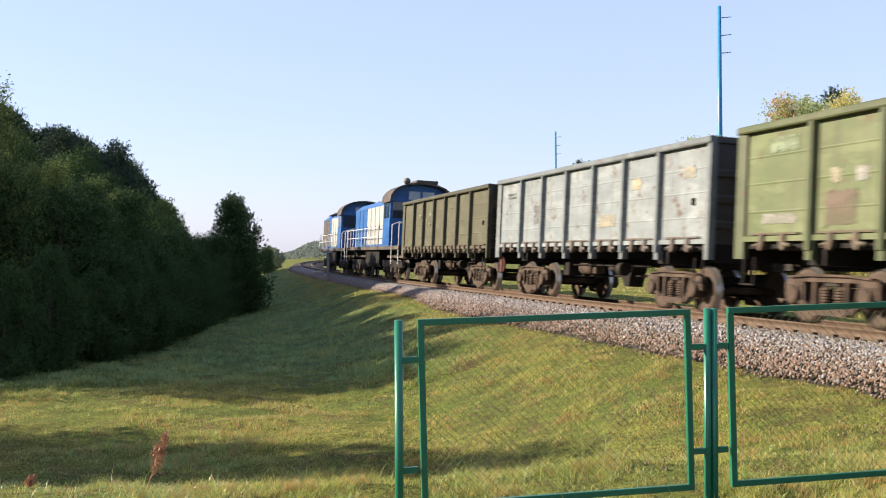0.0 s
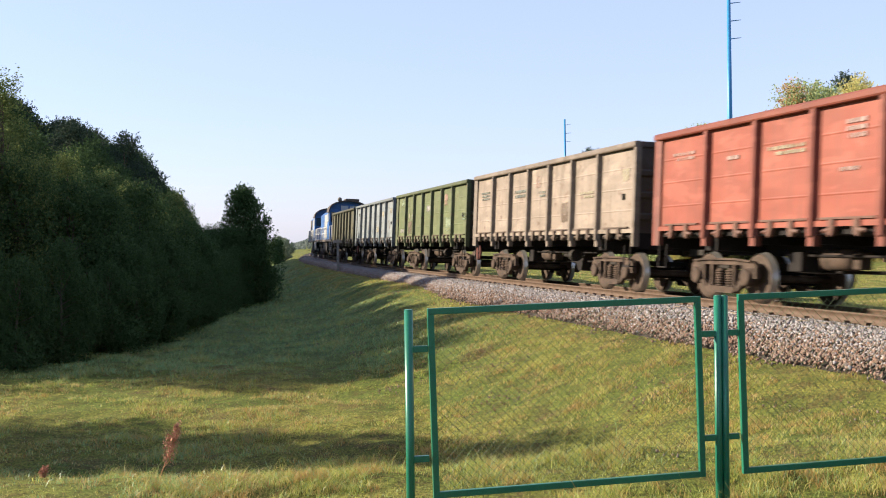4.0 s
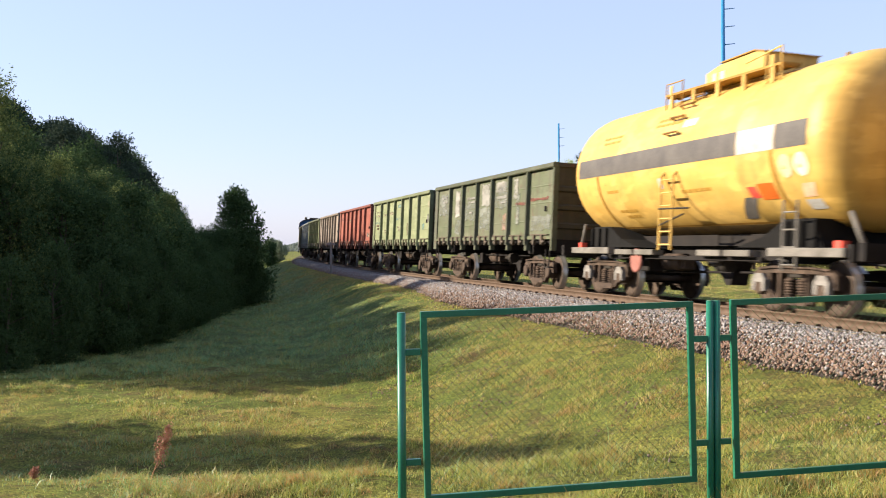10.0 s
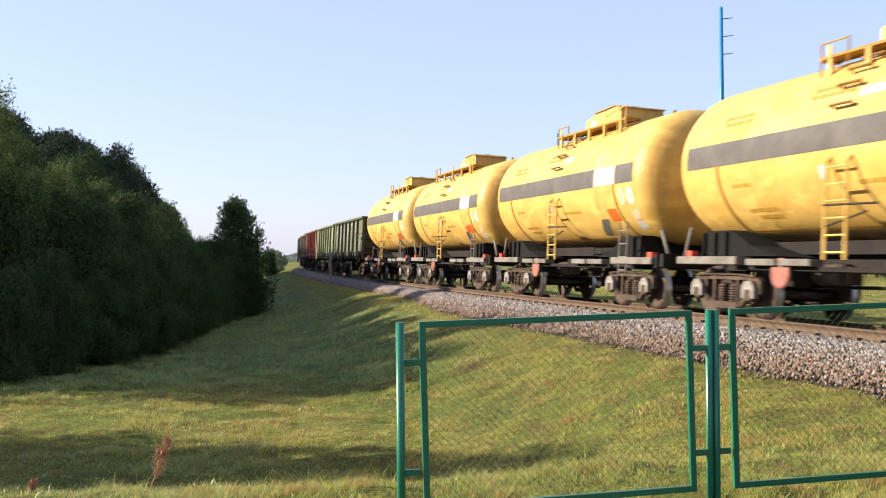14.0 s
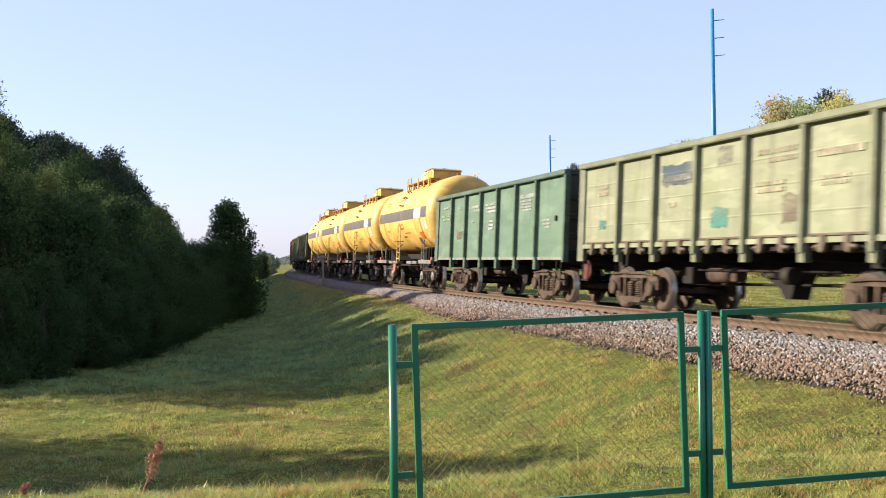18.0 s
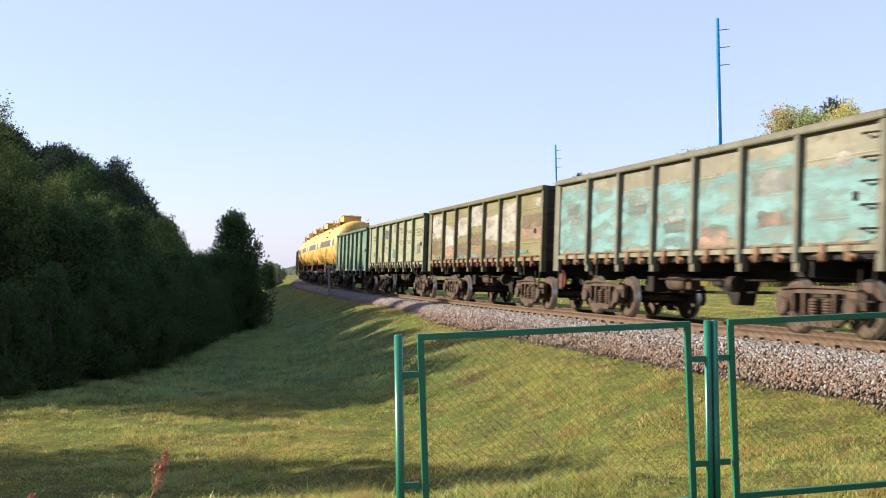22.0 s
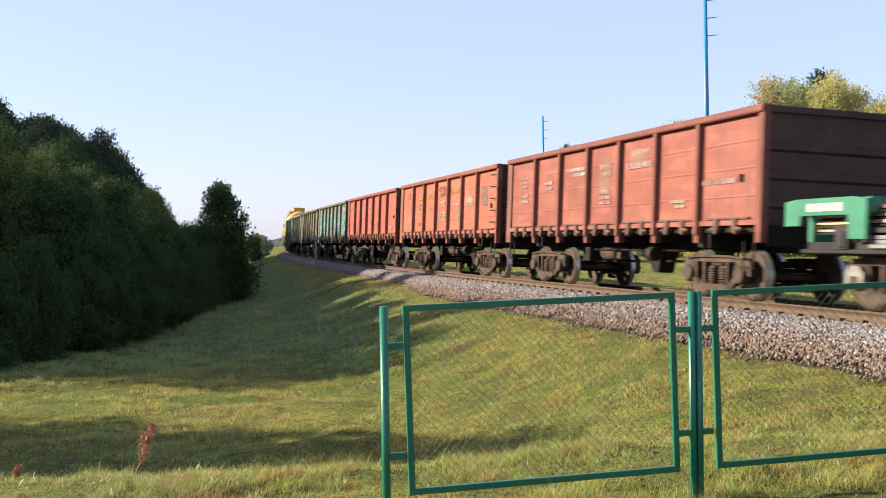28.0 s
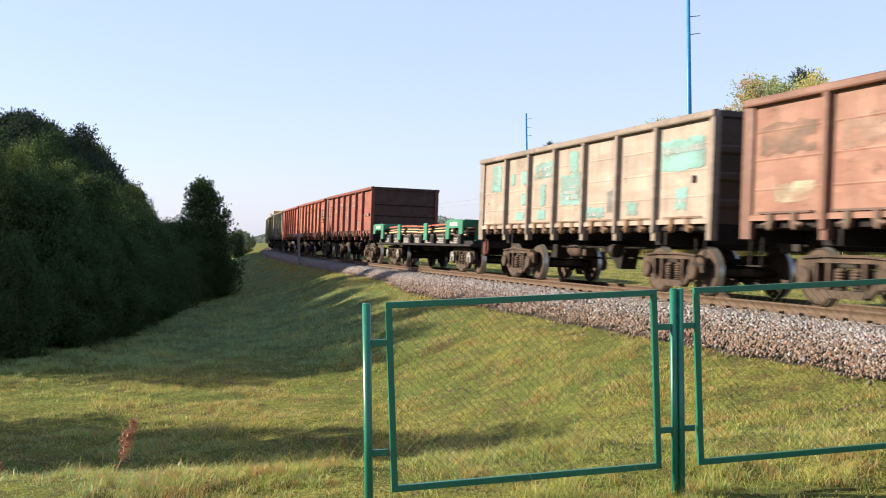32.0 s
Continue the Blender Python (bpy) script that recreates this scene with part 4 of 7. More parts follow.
def tank_wagon(k):
    root = tagged(new("tank_wagon"), "yellow tank wagon with a dark grey band and a top housing", "wagon", "tank wagons of the train")
    bm = bmesh.new()
    ends = [(-5.46, 0.05), (-5.44, 0.55), (-5.38, 1.0), (-5.26, 1.32), (-5.10, 1.48), (-4.92, 1.545), (-4.75, TR_)]
    mid = [(-4.70, TR_), (-2.60, TR_), (-2.59, TR_ + 0.006), (-2.57, TR_), (2.57, TR_), (2.59, TR_ + 0.006), (2.60, TR_), (4.70, TR_)]
    turned(bm, ends + mid + [(-a, r) for a, r in ends[::-1]], (0, 0, TZ), axis="x", n=56)
    part("barrel", bm, M_YELLOW, root)
    for s in (1, -1):
        for x0, x1, nm, mat in ((-2.62, 4.72, "band", M_BAND), (-3.84, -2.65, "white_panel", M_WHITE), (-4.80, -3.87, "band", M_BAND)):
            bm = bmesh.new()
            on_barrel(bm, x0, x1, 2.85, 3.29, TR_ + 0.006)
            ob = part(nm, bm, mat, root)
            if s < 0:
                ob.matrix_basis = pose(0, 0, 0, 0, 0, 180)
    plates = [(-3.62, -3.10, 2.02, 2.30, M_ORANGE, "hazard_plate", 0), (-4.72, -4.30, 1.82, 1.98, M_WHITE, "notice_plate", 0), (-2.95, -2.52, 1.72, 2.08, M_BAND, "skewed_mark", 0.50),
              (-4.78, -4.45, 2.02, 2.24, M_ROSE, "notice_plate", 0.12), (0.36, 0.54, 2.40, 2.62, M_WHITE, "notice_plate", 0), (-0.9, -0.35, 3.62, 3.78, M_CHALKY, "notice_plate", 0)]
    if k < 2:
        plates.append((-3.02, -2.74, 2.06, 2.26, M_REDMARK, "red_mark", -0.05))
    for x0, x1, z0, z1, mat, nm, skew in plates:
        bm = bmesh.new()
        on_barrel(bm, x0, x1, z0, z1, TR_ + 0.007, 4, skew)
        part(nm, bm, mat, root)
    for x, z, mat in ((-4.58, 2.55, M_CHALKY), (-4.12, 2.55, M_ROSE)):
        bm = bmesh.new()
        ring = []
        for i in range(18):
            zz = z + 0.20 * math.sin(2 * math.pi * i / 18)
            ring.append(bm.verts.new((x + 0.20 * math.cos(2 * math.pi * i / 18), math.sqrt((TR_ + 0.008) ** 2 - (zz - TZ) ** 2), zz)))
        bm.faces.new(ring)
        part("round_mark", bm, mat, root)
    # unread lines of small print
    for x0, z0, w, rows in ((2.1, 2.0, 0.7, 2), (-0.2, 3.9, 1.2, 2), (2.6, 3.75, 0.9, 2), (-1.5, 2.3, 0.9, 1), (2.6, 2.45, 0.6, 1)):
        rr = random.Random(int(x0 * 10))
        for j in range(rows):
            u = x0
            while u < x0 + w:
                wd = rr.uniform(0.10, 0.26)
                bm = bmesh.new()
                on_barrel(bm, u, u + wd, z0 - 0.12 * j - 0.03, z0 - 0.12 * j + 0.03, TR_ + 0.006, 1)
                part("lettering", bm, M_FAINT, root)
                u += wd + 0.05
    # weld seams along the belly and round the barrel
    bm = bmesh.new()
    on_barrel(bm, -4.8, 4.8, 1.625, 1.655, TR_ + 0.012, 1)
    part("belly_seam", bm, M_OCHRE, root)
    for s in (1, -1):
        bm = bmesh.new()
        on_barrel(bm, -3.6, 3.6, 1.47, 1.62, TR_ + 0.010, 5)
        part("belly_plate", bm, M_BELLY, root, "dirty brown belly plate").matrix_basis = pose(0, 0, 0, 0, 0, 0 if s > 0 else 180)
    for x in (3.6, -3.75):
        bm = bmesh.new()
        for a0 in range(14):
            a, b = math.radians(-62 + a0 * 4), math.radians(-58 + a0 * 4)
            box_pts = [(x + dx, (TR_ + 0.012) * math.cos(t), TZ + (TR_ + 0.012) * math.sin(t)) for t in (a, b) for dx in (-0.05, 0.05)]
            v = [bm.verts.new(p) for p in box_pts]
            bm.faces.new((v[0], v[1], v[3], v[2]))
        part("tank_strap", bm, M_OCHRE, root)
    # top housing, platform, rails; one wagon has its platform further forward
    h0, h1, p0, p1 = (-1.10, 0.95, -2.25, 3.40) if k == 1 else (-1.95, 0.25, -3.20, 1.28)
    bm = bmesh.new()
    slab(bm, [(h0, 4.45), (h0, 5.0), (h0 + 0.3, 5.06), (h1 - 0.62, 5.02), (h1, 4.90), (h1, 4.45)], -0.60, 0.60)
    part("top_housing", bm, M_YELLOW, root)
    bm = bmesh.new()
    slab(bm, [(h0 - 0.05, 4.985), (h0 + 0.3, 5.065), (h1 - 0.62, 5.025), (h1 - 0.62, 5.05), (h0 + 0.3, 5.09), (h0 - 0.05, 5.01)], -0.64, 0.64)
    for x in (h0 + 0.5, h0 + 1.2):
        box(bm, x - 0.10, x + 0.10, -0.1, 0.1, 5.08, 5.12)
    part("housing_lid", bm, M_OCHRE, root)
    bm = bmesh.new()
    box(bm, h1 - 0.75, h1 - 0.28, 0.598, 0.610, 4.66, 4.86)
    part("notice_plate", bm, M_CHALKY, root)
    for y0, y1 in ((0.62, 1.02), (-1.02, -0.62)):
        bm = bmesh.new()
        box(bm, p0, p1, y0, y1, 4.505, 4.55)
        for x in (p0 + 0.02, p1 - 0.08):
            box(bm, x, x + 0.06, y0 + 0.01, y1 - 0.01, 4.47, 4.503)
        part("platform", bm, M_OCHRE, root)
    for y in (1.0, -1.0):
        for i in range(5):
            x = p0 + 0.3 + (p1 - p0 - 0.6) * i / 4
            bm = bmesh.new()
            box(bm, x - 0.05, x + 0.05, y - 0.03, y + 0.03, 4.20, 4.503)
            if i % 2 == 0:
                box(bm, x - 0.05, x + 0.05, y * 1.03 - 0.012, y * 1.03 + 0.012, 4.503, 4.72)
            part("platform_bracket", bm, M_YELLOW, root)
        bm = bmesh.new()
        for x in (p1 - 0.03, p1 - 0.75):
            rod(bm, (x, y, 4.22), (x, y, 4.80), 0.018, None, 6)
        rod(bm, (p1 - 0.03, y, 4.78), (p1 - 0.75, y, 4.78), 0.015, None, 6)
        part("platform_rail", bm, M_OCHRE, root)
        bm = bmesh.new()
        for x in (p0 + 0.05, p0 + 0.5):
            rod(bm, (x, y, 4.22), (x, y, 4.85), 0.018, None, 6)
        rod(bm, (h0, y, 4.72), (p0 + 0.05, y, 4.85), 0.016, None, 6)
        part("platform_rail", bm, M_YELLOW, root)
    bm = bmesh.new()
    rod(bm, (-3.7, 0, 4.50), (-3.7, 0, 4.72), 0.045, None, 8)
    part("vent_stub", bm, M_OCHRE, root)
    for s in (1, -1):
        bm = bmesh.new()
        for x in (-0.34, 0.18):
            rod(bm, (x, s * 1.60, 1.08), (x, s * 1.60, 2.62), 0.028, None, 6)
            rod(bm, (x, s * 1.60, 2.62), (x, s * 1.50, 2.75), 0.028, None, 6)
        for k_ in range(6):
            rod(bm, (-0.34, s * 1.60, 1.20 + 0.27 * k_), (0.18, s * 1.60, 1.20 + 0.27 * k_), 0.018, None, 6)
        part("ladder", bm, M_YELLOW, root)
        for a in (18, 31, 43, 54, 64):
            bm = bmesh.new()
            r = TR_ + 0.11
            y, z = s * r * math.cos(math.radians(a)), TZ + r * math.sin(math.radians(a))
            yi, zi = s * TR_ * math.cos(math.radians(a)), TZ + TR_ * math.sin(math.radians(a))
            for x in (-0.32, 0.16):
                rod(bm, (x, yi, zi), (x, y, z), 0.02, None, 6)
            rod(bm, (-0.36, y, z), (0.20, y, z), 0.026, None, 6)
            part("step_rung", bm, M_RUNG, root)
    bm = bmesh.new()
    rod(bm, (0.2, 1.62, 1.95), (-1.05, 1.60, 1.93), 0.02, None, 6)
    rod(bm, (0.2, 1.60, 1.60), (-0.8, 1.58, 1.82), 0.02, None, 6)
    part("drain_lever", bm, M_BOGIE_DARK, root)
    # underframe
    bm = bmesh.new()
    box(bm, -5.9, 5.9, -0.26, 0.26, 0.90, 1.22)
    box(bm, -3.3, 3.3, -0.45, 0.45, 1.22, 1.455)
    for s in (1, -1):
        box(bm, s * 4.0 - 0.55, s * 4.0 + 0.55, -1.30, 1.30, 1.0, 1.16)
        box(bm, s * 5.80, s * 5.95, -1.45, 1.45, 0.92, 1.20)
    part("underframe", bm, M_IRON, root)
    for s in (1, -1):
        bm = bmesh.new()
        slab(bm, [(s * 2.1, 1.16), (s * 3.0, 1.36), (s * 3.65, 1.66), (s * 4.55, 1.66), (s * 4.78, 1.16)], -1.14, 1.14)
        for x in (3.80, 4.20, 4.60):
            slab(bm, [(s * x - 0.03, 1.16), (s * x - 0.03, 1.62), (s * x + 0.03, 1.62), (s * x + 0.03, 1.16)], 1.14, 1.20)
        part("saddle", bm, M_SHADE_BLACK, root)
        for y in (1.38, -1.38):
            bm = bmesh.new()
            box(bm, (-5.85 if s < 0 else 2.85), (-3.75 if s < 0 else 5.05), y - 0.16, y + 0.16, 0.99, 1.14, 0.01)
            part("sill_step", bm, M_GREY, root)
        for y in (1, -1):
            bm = bmesh.new()
            rod(bm, (s * 5.7, y * 1.0, 1.1), (s * 5.35, y * 1.05, 1.75), 0.045, 0.04, 8)
            part("end_stay", bm, M_GREY, root)
        bm = bmesh.new()
        xl = -5.6 if s < 0 else 4.7
        box(bm, xl - 0.10, xl + 0.10, 1.32, 1.46, 1.14, 1.26)
        part("corner_lamp_bracket", bm, M_REDMARK, root)
    for x in (1.2, 2.2, -1.6, -2.6):
        bm = bmesh.new()
        box(bm, x - 0.45, x + 0.45, 1.18, 1.46, 0.98, 1.10, 0.01)
        part("walkway_plate", bm, M_GREY, root)
    bm = bmesh.new()
    box(bm, -3.2, 3.2, 1.20, 1.30, 0.90, 0.975)
    part("walkway_bearer", bm, M_IRON, root)
    bm = bmesh.new()
    for x in (-4.55, -4.15):
        rod(bm, (x, 1.5, 0.75), (x, 1.5, 1.95), 0.022, None, 6)
    for j in range(4):
        rod(bm, (-4.55, 1.5, 0.85 + 0.3 * j), (-4.15, 1.5, 0.85 + 0.3 * j), 0.016, None, 6)
    part("end_ladder", bm, M_GREY, root)
    bm = bmesh.new()
    turned(bm, [(1.30, 0.05), (1.33, 0.22), (1.36, 0.27), (1.40, 0.27), (1.40, 0.21), (1.36, 0.06), (1.38, 0.03)], (1.65, 0, 0.85), n=20)
    part("brake_wheel", bm, M_BRICK, root, "faded red brake wheel")
    brake_gear(root)
    couplers(root, 6.01)
    bogie(root, 3.90, True)
    bogie(root, -3.90, True)
    return root


M_BRICK = surface("faded_red_enamel", (0.20, 0.075, 0.06), (0.30, 0.12, 0.095), 4.0, 0.7)
M_ROSE = surface("pinkish_notice_enamel", (0.62, 0.36, 0.22), (0.70, 0.45, 0.30), 4.0, 0.6)
M_CHALKY = surface("cream_notice_enamel", (0.62, 0.54, 0.36), (0.70, 0.62, 0.45), 3.0, 0.6)
M_RUNG = surface("worn_brown_rung", (0.15, 0.075, 0.02), (0.24, 0.12, 0.03), 3.0, 0.7)
# near-black: the shade under barrel and deck is put into this colour
M_SHADE_BLACK = surface("shade_black_steel", (0.003, 0.0026, 0.0024), (0.007, 0.006, 0.005), 3.0, 0.9, 0.0, 30)
M_FAINT = surface("faint_brown_print", (0.36, 0.20, 0.035), (0.42, 0.235, 0.04), 3.0, 0.6)
M_BELLY = surface("oily_dirt_on_yellow", (0.17, 0.115, 0.055), (0.30, 0.19, 0.075), 2.0, 0.8)
M_OCHRE = surface("soiled_yellow_paint", (0.28, 0.145, 0.024), (0.38, 0.20, 0.034), 3.0, 0.6)
for k in range(4):
    coupled(tank_wagon(k), -96.49 - 12.02 * k, 3.9)


# ---- flat wagon loaded with rails ----
M_GREEN_STAKE = wagon_paint("stake_green_paint", (0.05, 0.30, 0.17), (0.07, 0.36, 0.21), 0.25, 0.3, 41)
M_BLACK = surface("black_paint_and_rail_shade", (0.014, 0.013, 0.013), (0.028, 0.025, 0.024), 2.0, 0.6)
M_GREYBLACK = surface("dusty_black_paint", (0.030, 0.028, 0.028), (0.060, 0.055, 0.052), 3.0, 0.7)
M_RAILSTOCK = surface("rusty_spare_rails", (0.46, 0.25, 0.13), (0.60, 0.40, 0.25), 2.0, 0.6, 0.1, 30)
M_RAILRED = surface("red_rusty_spare_rails", (0.28, 0.07, 0.045), (0.36, 0.12, 0.075), 2.0, 0.7, 0.1, 30)


def flat_wagon():
    root = tagged(new("flat_wagon"), "black flat wagon with green stakes carrying stacked rusty rails", "wagon")
    bm = bmesh.new()
    box(bm, -6.7, 6.7, -1.36, 1.36, 0.86, 1.06)
    part("deck", bm, M_BLACK, root)
    for side in (1, -1):
        bm = bmesh.new()
        box(bm, -6.75, 6.75, side * 1.36, side * 1.46, 0.875, 0.945, 0.01)
        part("side_sill", bm, M_BLACK, root)
        bm = bmesh.new()
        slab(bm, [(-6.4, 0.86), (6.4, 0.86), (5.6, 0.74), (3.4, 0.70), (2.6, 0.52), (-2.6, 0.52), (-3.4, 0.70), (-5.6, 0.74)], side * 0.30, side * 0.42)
        part("fishbelly_sill", bm, M_SHADE_BLACK, root)
    for side in (1, -1):
        for i in range(9):
            x = -7.23 + 1.62 * i + 0.81
            if abs(x) < 6.3:
                bm = bmesh.new()
                box(bm, x - 0.66, x + 0.66, side * 1.365, side * 1.40, 1.19, 1.27, 0.01)
                part("side_board", bm, M_GREYBLACK, root)
                if side > 0:
                    bm = bmesh.new()
                    rr = random.Random(i)
                    for j in range(3):
                        half = rr.uniform(0.30, 0.50)
                        box(bm, x - half, x + rr.uniform(0.25, 0.5), 1.385, 1.402, 0.965 + 0.068 * j, 1.022 + 0.068 * j)
                    part("lettering", bm, M_PAD, root)
            x += 0.81
            if abs(x) < 6.6:
                bm = bmesh.new()
                slab(bm, [(x - 0.20, 1.28), (x + 0.20, 1.28), (x + 0.16, 1.20), (x + 0.13, 0.95), (x - 0.13, 0.95), (x - 0.16, 1.20)], side * 1.37, side * 1.49)
                box(bm, x - 0.07, x + 0.07, side * 1.49, side * 1.52, 0.98, 1.22)
                part("stake_pocket", bm, M_GREYBLACK, root)
    for x0, x1 in ((2.15, 2.58), (-1.86, -1.42)):
        for side in (1, -1):
            bm = bmesh.new()
            box(bm, x0, x1, side * 1.495, side * 1.555, 1.06, 1.67, 0.01)
            part("stake", bm, M_GREEN_STAKE, root)
    for x0, x1, lo0, lo1 in ((5.10, 7.06, 1.10, 1.31), (-6.20, -4.30, 1.27, 1.10)):
        for side in (1, -1):
            bm = bmesh.new()
            slab(bm, [(x0, lo0), (x0, 1.70), (x0 + 0.3, 1.74), (x1 - 0.3, 1.74), (x1, 1.70), (x1, lo1), (x1 - 0.38, lo1), (x1 - 0.42, 1.47), (x0 + 0.42, 1.47), (x0 + 0.38, lo0)], side * 1.495, side * 1.56)
            part("end_frame", bm, M_GREEN_STAKE, root)
            if side > 0:
                bm = bmesh.new()
                rr = random.Random(5)
                u = x0 + 0.55
                while u < x1 - 0.7:
                    w = rr.uniform(0.08, 0.2)
                    box(bm, u, u + w, 1.55, 1.566, 1.53, 1.66)
                    u += w + 0.05
                part("lettering", bm, M_WHITE, root)
        for x in (x0 + 0.06, x1 - 0.06):
            bm = bmesh.new()
            box(bm, x - 0.06, x + 0.06, -1.49, 1.49, 1.50, 1.735, 0.01)
            part("end_beam", bm, M_GREEN_STAKE, root)
            for y in (-0.9, 0.9):
                bm = bmesh.new()
                box(bm, x - 0.06, x + 0.06, y - 0.2, y + 0.2, 1.06, 1.498)
                part("end_upright", bm, M_GREEN_STAKE, root)
    # rails in layers, bowed a little over the bearers
    def rail_piece(bm, y, z, x0, x1, bow):
        n = 8
        prof = [(-0.07, 0.0), (0.07, 0.0), (0.07, 0.016), (0.012, 0.024), (0.012, 0.040), (0.036, 0.046), (0.036, 0.098), (-0.036, 0.098), (-0.036, 0.046), (-0.012, 0.040), (-0.012, 0.024), (-0.07, 0.016)]
        rings = []
        for i in range(n + 1):
            x = x0 + (x1 - x0) * i / n
            dz = bow * math.sin(math.pi * 2 * i / n * 0.75)
            rings.append([bm.verts.new((x, y + a, z + b + dz)) for a, b in prof])
        for p, q in zip(rings, rings[1:]):
            for i in range(12):
                # heads stay bright rust; webs and feet are blackened as shade between layers
                bm.faces.new((p[i], p[(i + 1) % 12], q[(i + 1) % 12], q[i])).material_index = 0 if i in (5, 6, 7) else 1
        bm.faces.new(rings[0])
        bm.faces.new(rings[-1][::-1])
    for layer in range(4):
        for j in range(7):
            for x0, x1 in ((-5.7, 0.28), (0.33, 6.55)):
                bm = bmesh.new()
                rail_piece(bm, 1.24 - 0.37 * j + 0.04 * (layer % 2), 1.20 + 0.108 * layer, x0 + 0.1 * (j % 3), x1 - 0.07 * (j % 2), 0.02)
                part("rail_stock", bm, [M_RAILSTOCK if layer < 3 else M_RAILRED, M_BLACK], root)
    for x in (-4.0, -1.5, 1.5, 4.2):
        bm = bmesh.new()
        box(bm, x - 0.1, x + 0.1, -1.3, 1.3, 1.06, 1.20)
        part("bearer", bm, M_SLEEPER, root)
    brake_gear(root)
    couplers(root, 7.31)
    bogie(root, 4.86, True)
    bogie(root, -4.86, True)
    return root


coupled(flat_wagon(), -243.31, 4.86)

# ---- shunting locomotives at the head ----
M_BLUE = wagon_paint("loco_blue_paint", (0.03, 0.16, 0.50), (0.04, 0.20, 0.58), 0.08, 0.25, 61, rough=0.4)
M_LWHITE = wagon_paint("loco_white_paint", (0.66, 0.64, 0.60), (0.74, 0.72, 0.68), 0.1, 0.35, 62, rough=0.45)
M_ROOF = surface("sooty_roof", (0.05, 0.045, 0.045), (0.12, 0.09, 0.07), 1.5, 0.7)
M_RAILING = surface("pale_railing_paint", (0.55, 0.54, 0.52), (0.66, 0.65, 0.62), 3.0, 0.5)
gm, gn, gl, gb = nodes_of("dark_window_glass")
gb.inputs["Base Color"].default_value = (0.02, 0.03, 0.04, 1)
gb.inputs["Roughness"].default_value = 0.06
gb.inputs["Specular IOR Level"].default_value = 0.8
M_GLASS = gm
# pale base colour paints the brightness seen in the cab's upper rear panes
M_PANE = surface("pane_painted_bright", (0.30, 0.36, 0.42), (0.40, 0.46, 0.52), 2.0, 0.15)


def arch(half, low, top, n=12):
    pts = [(-half, low)]
    for i in range(n + 1):
        a = math.pi * (1 - i / n)
        pts.append((half * math.cos(a), low + 0.02 + (top - low) * math.sin(a) ** 0.8))
    pts.append((half, low))
    return pts


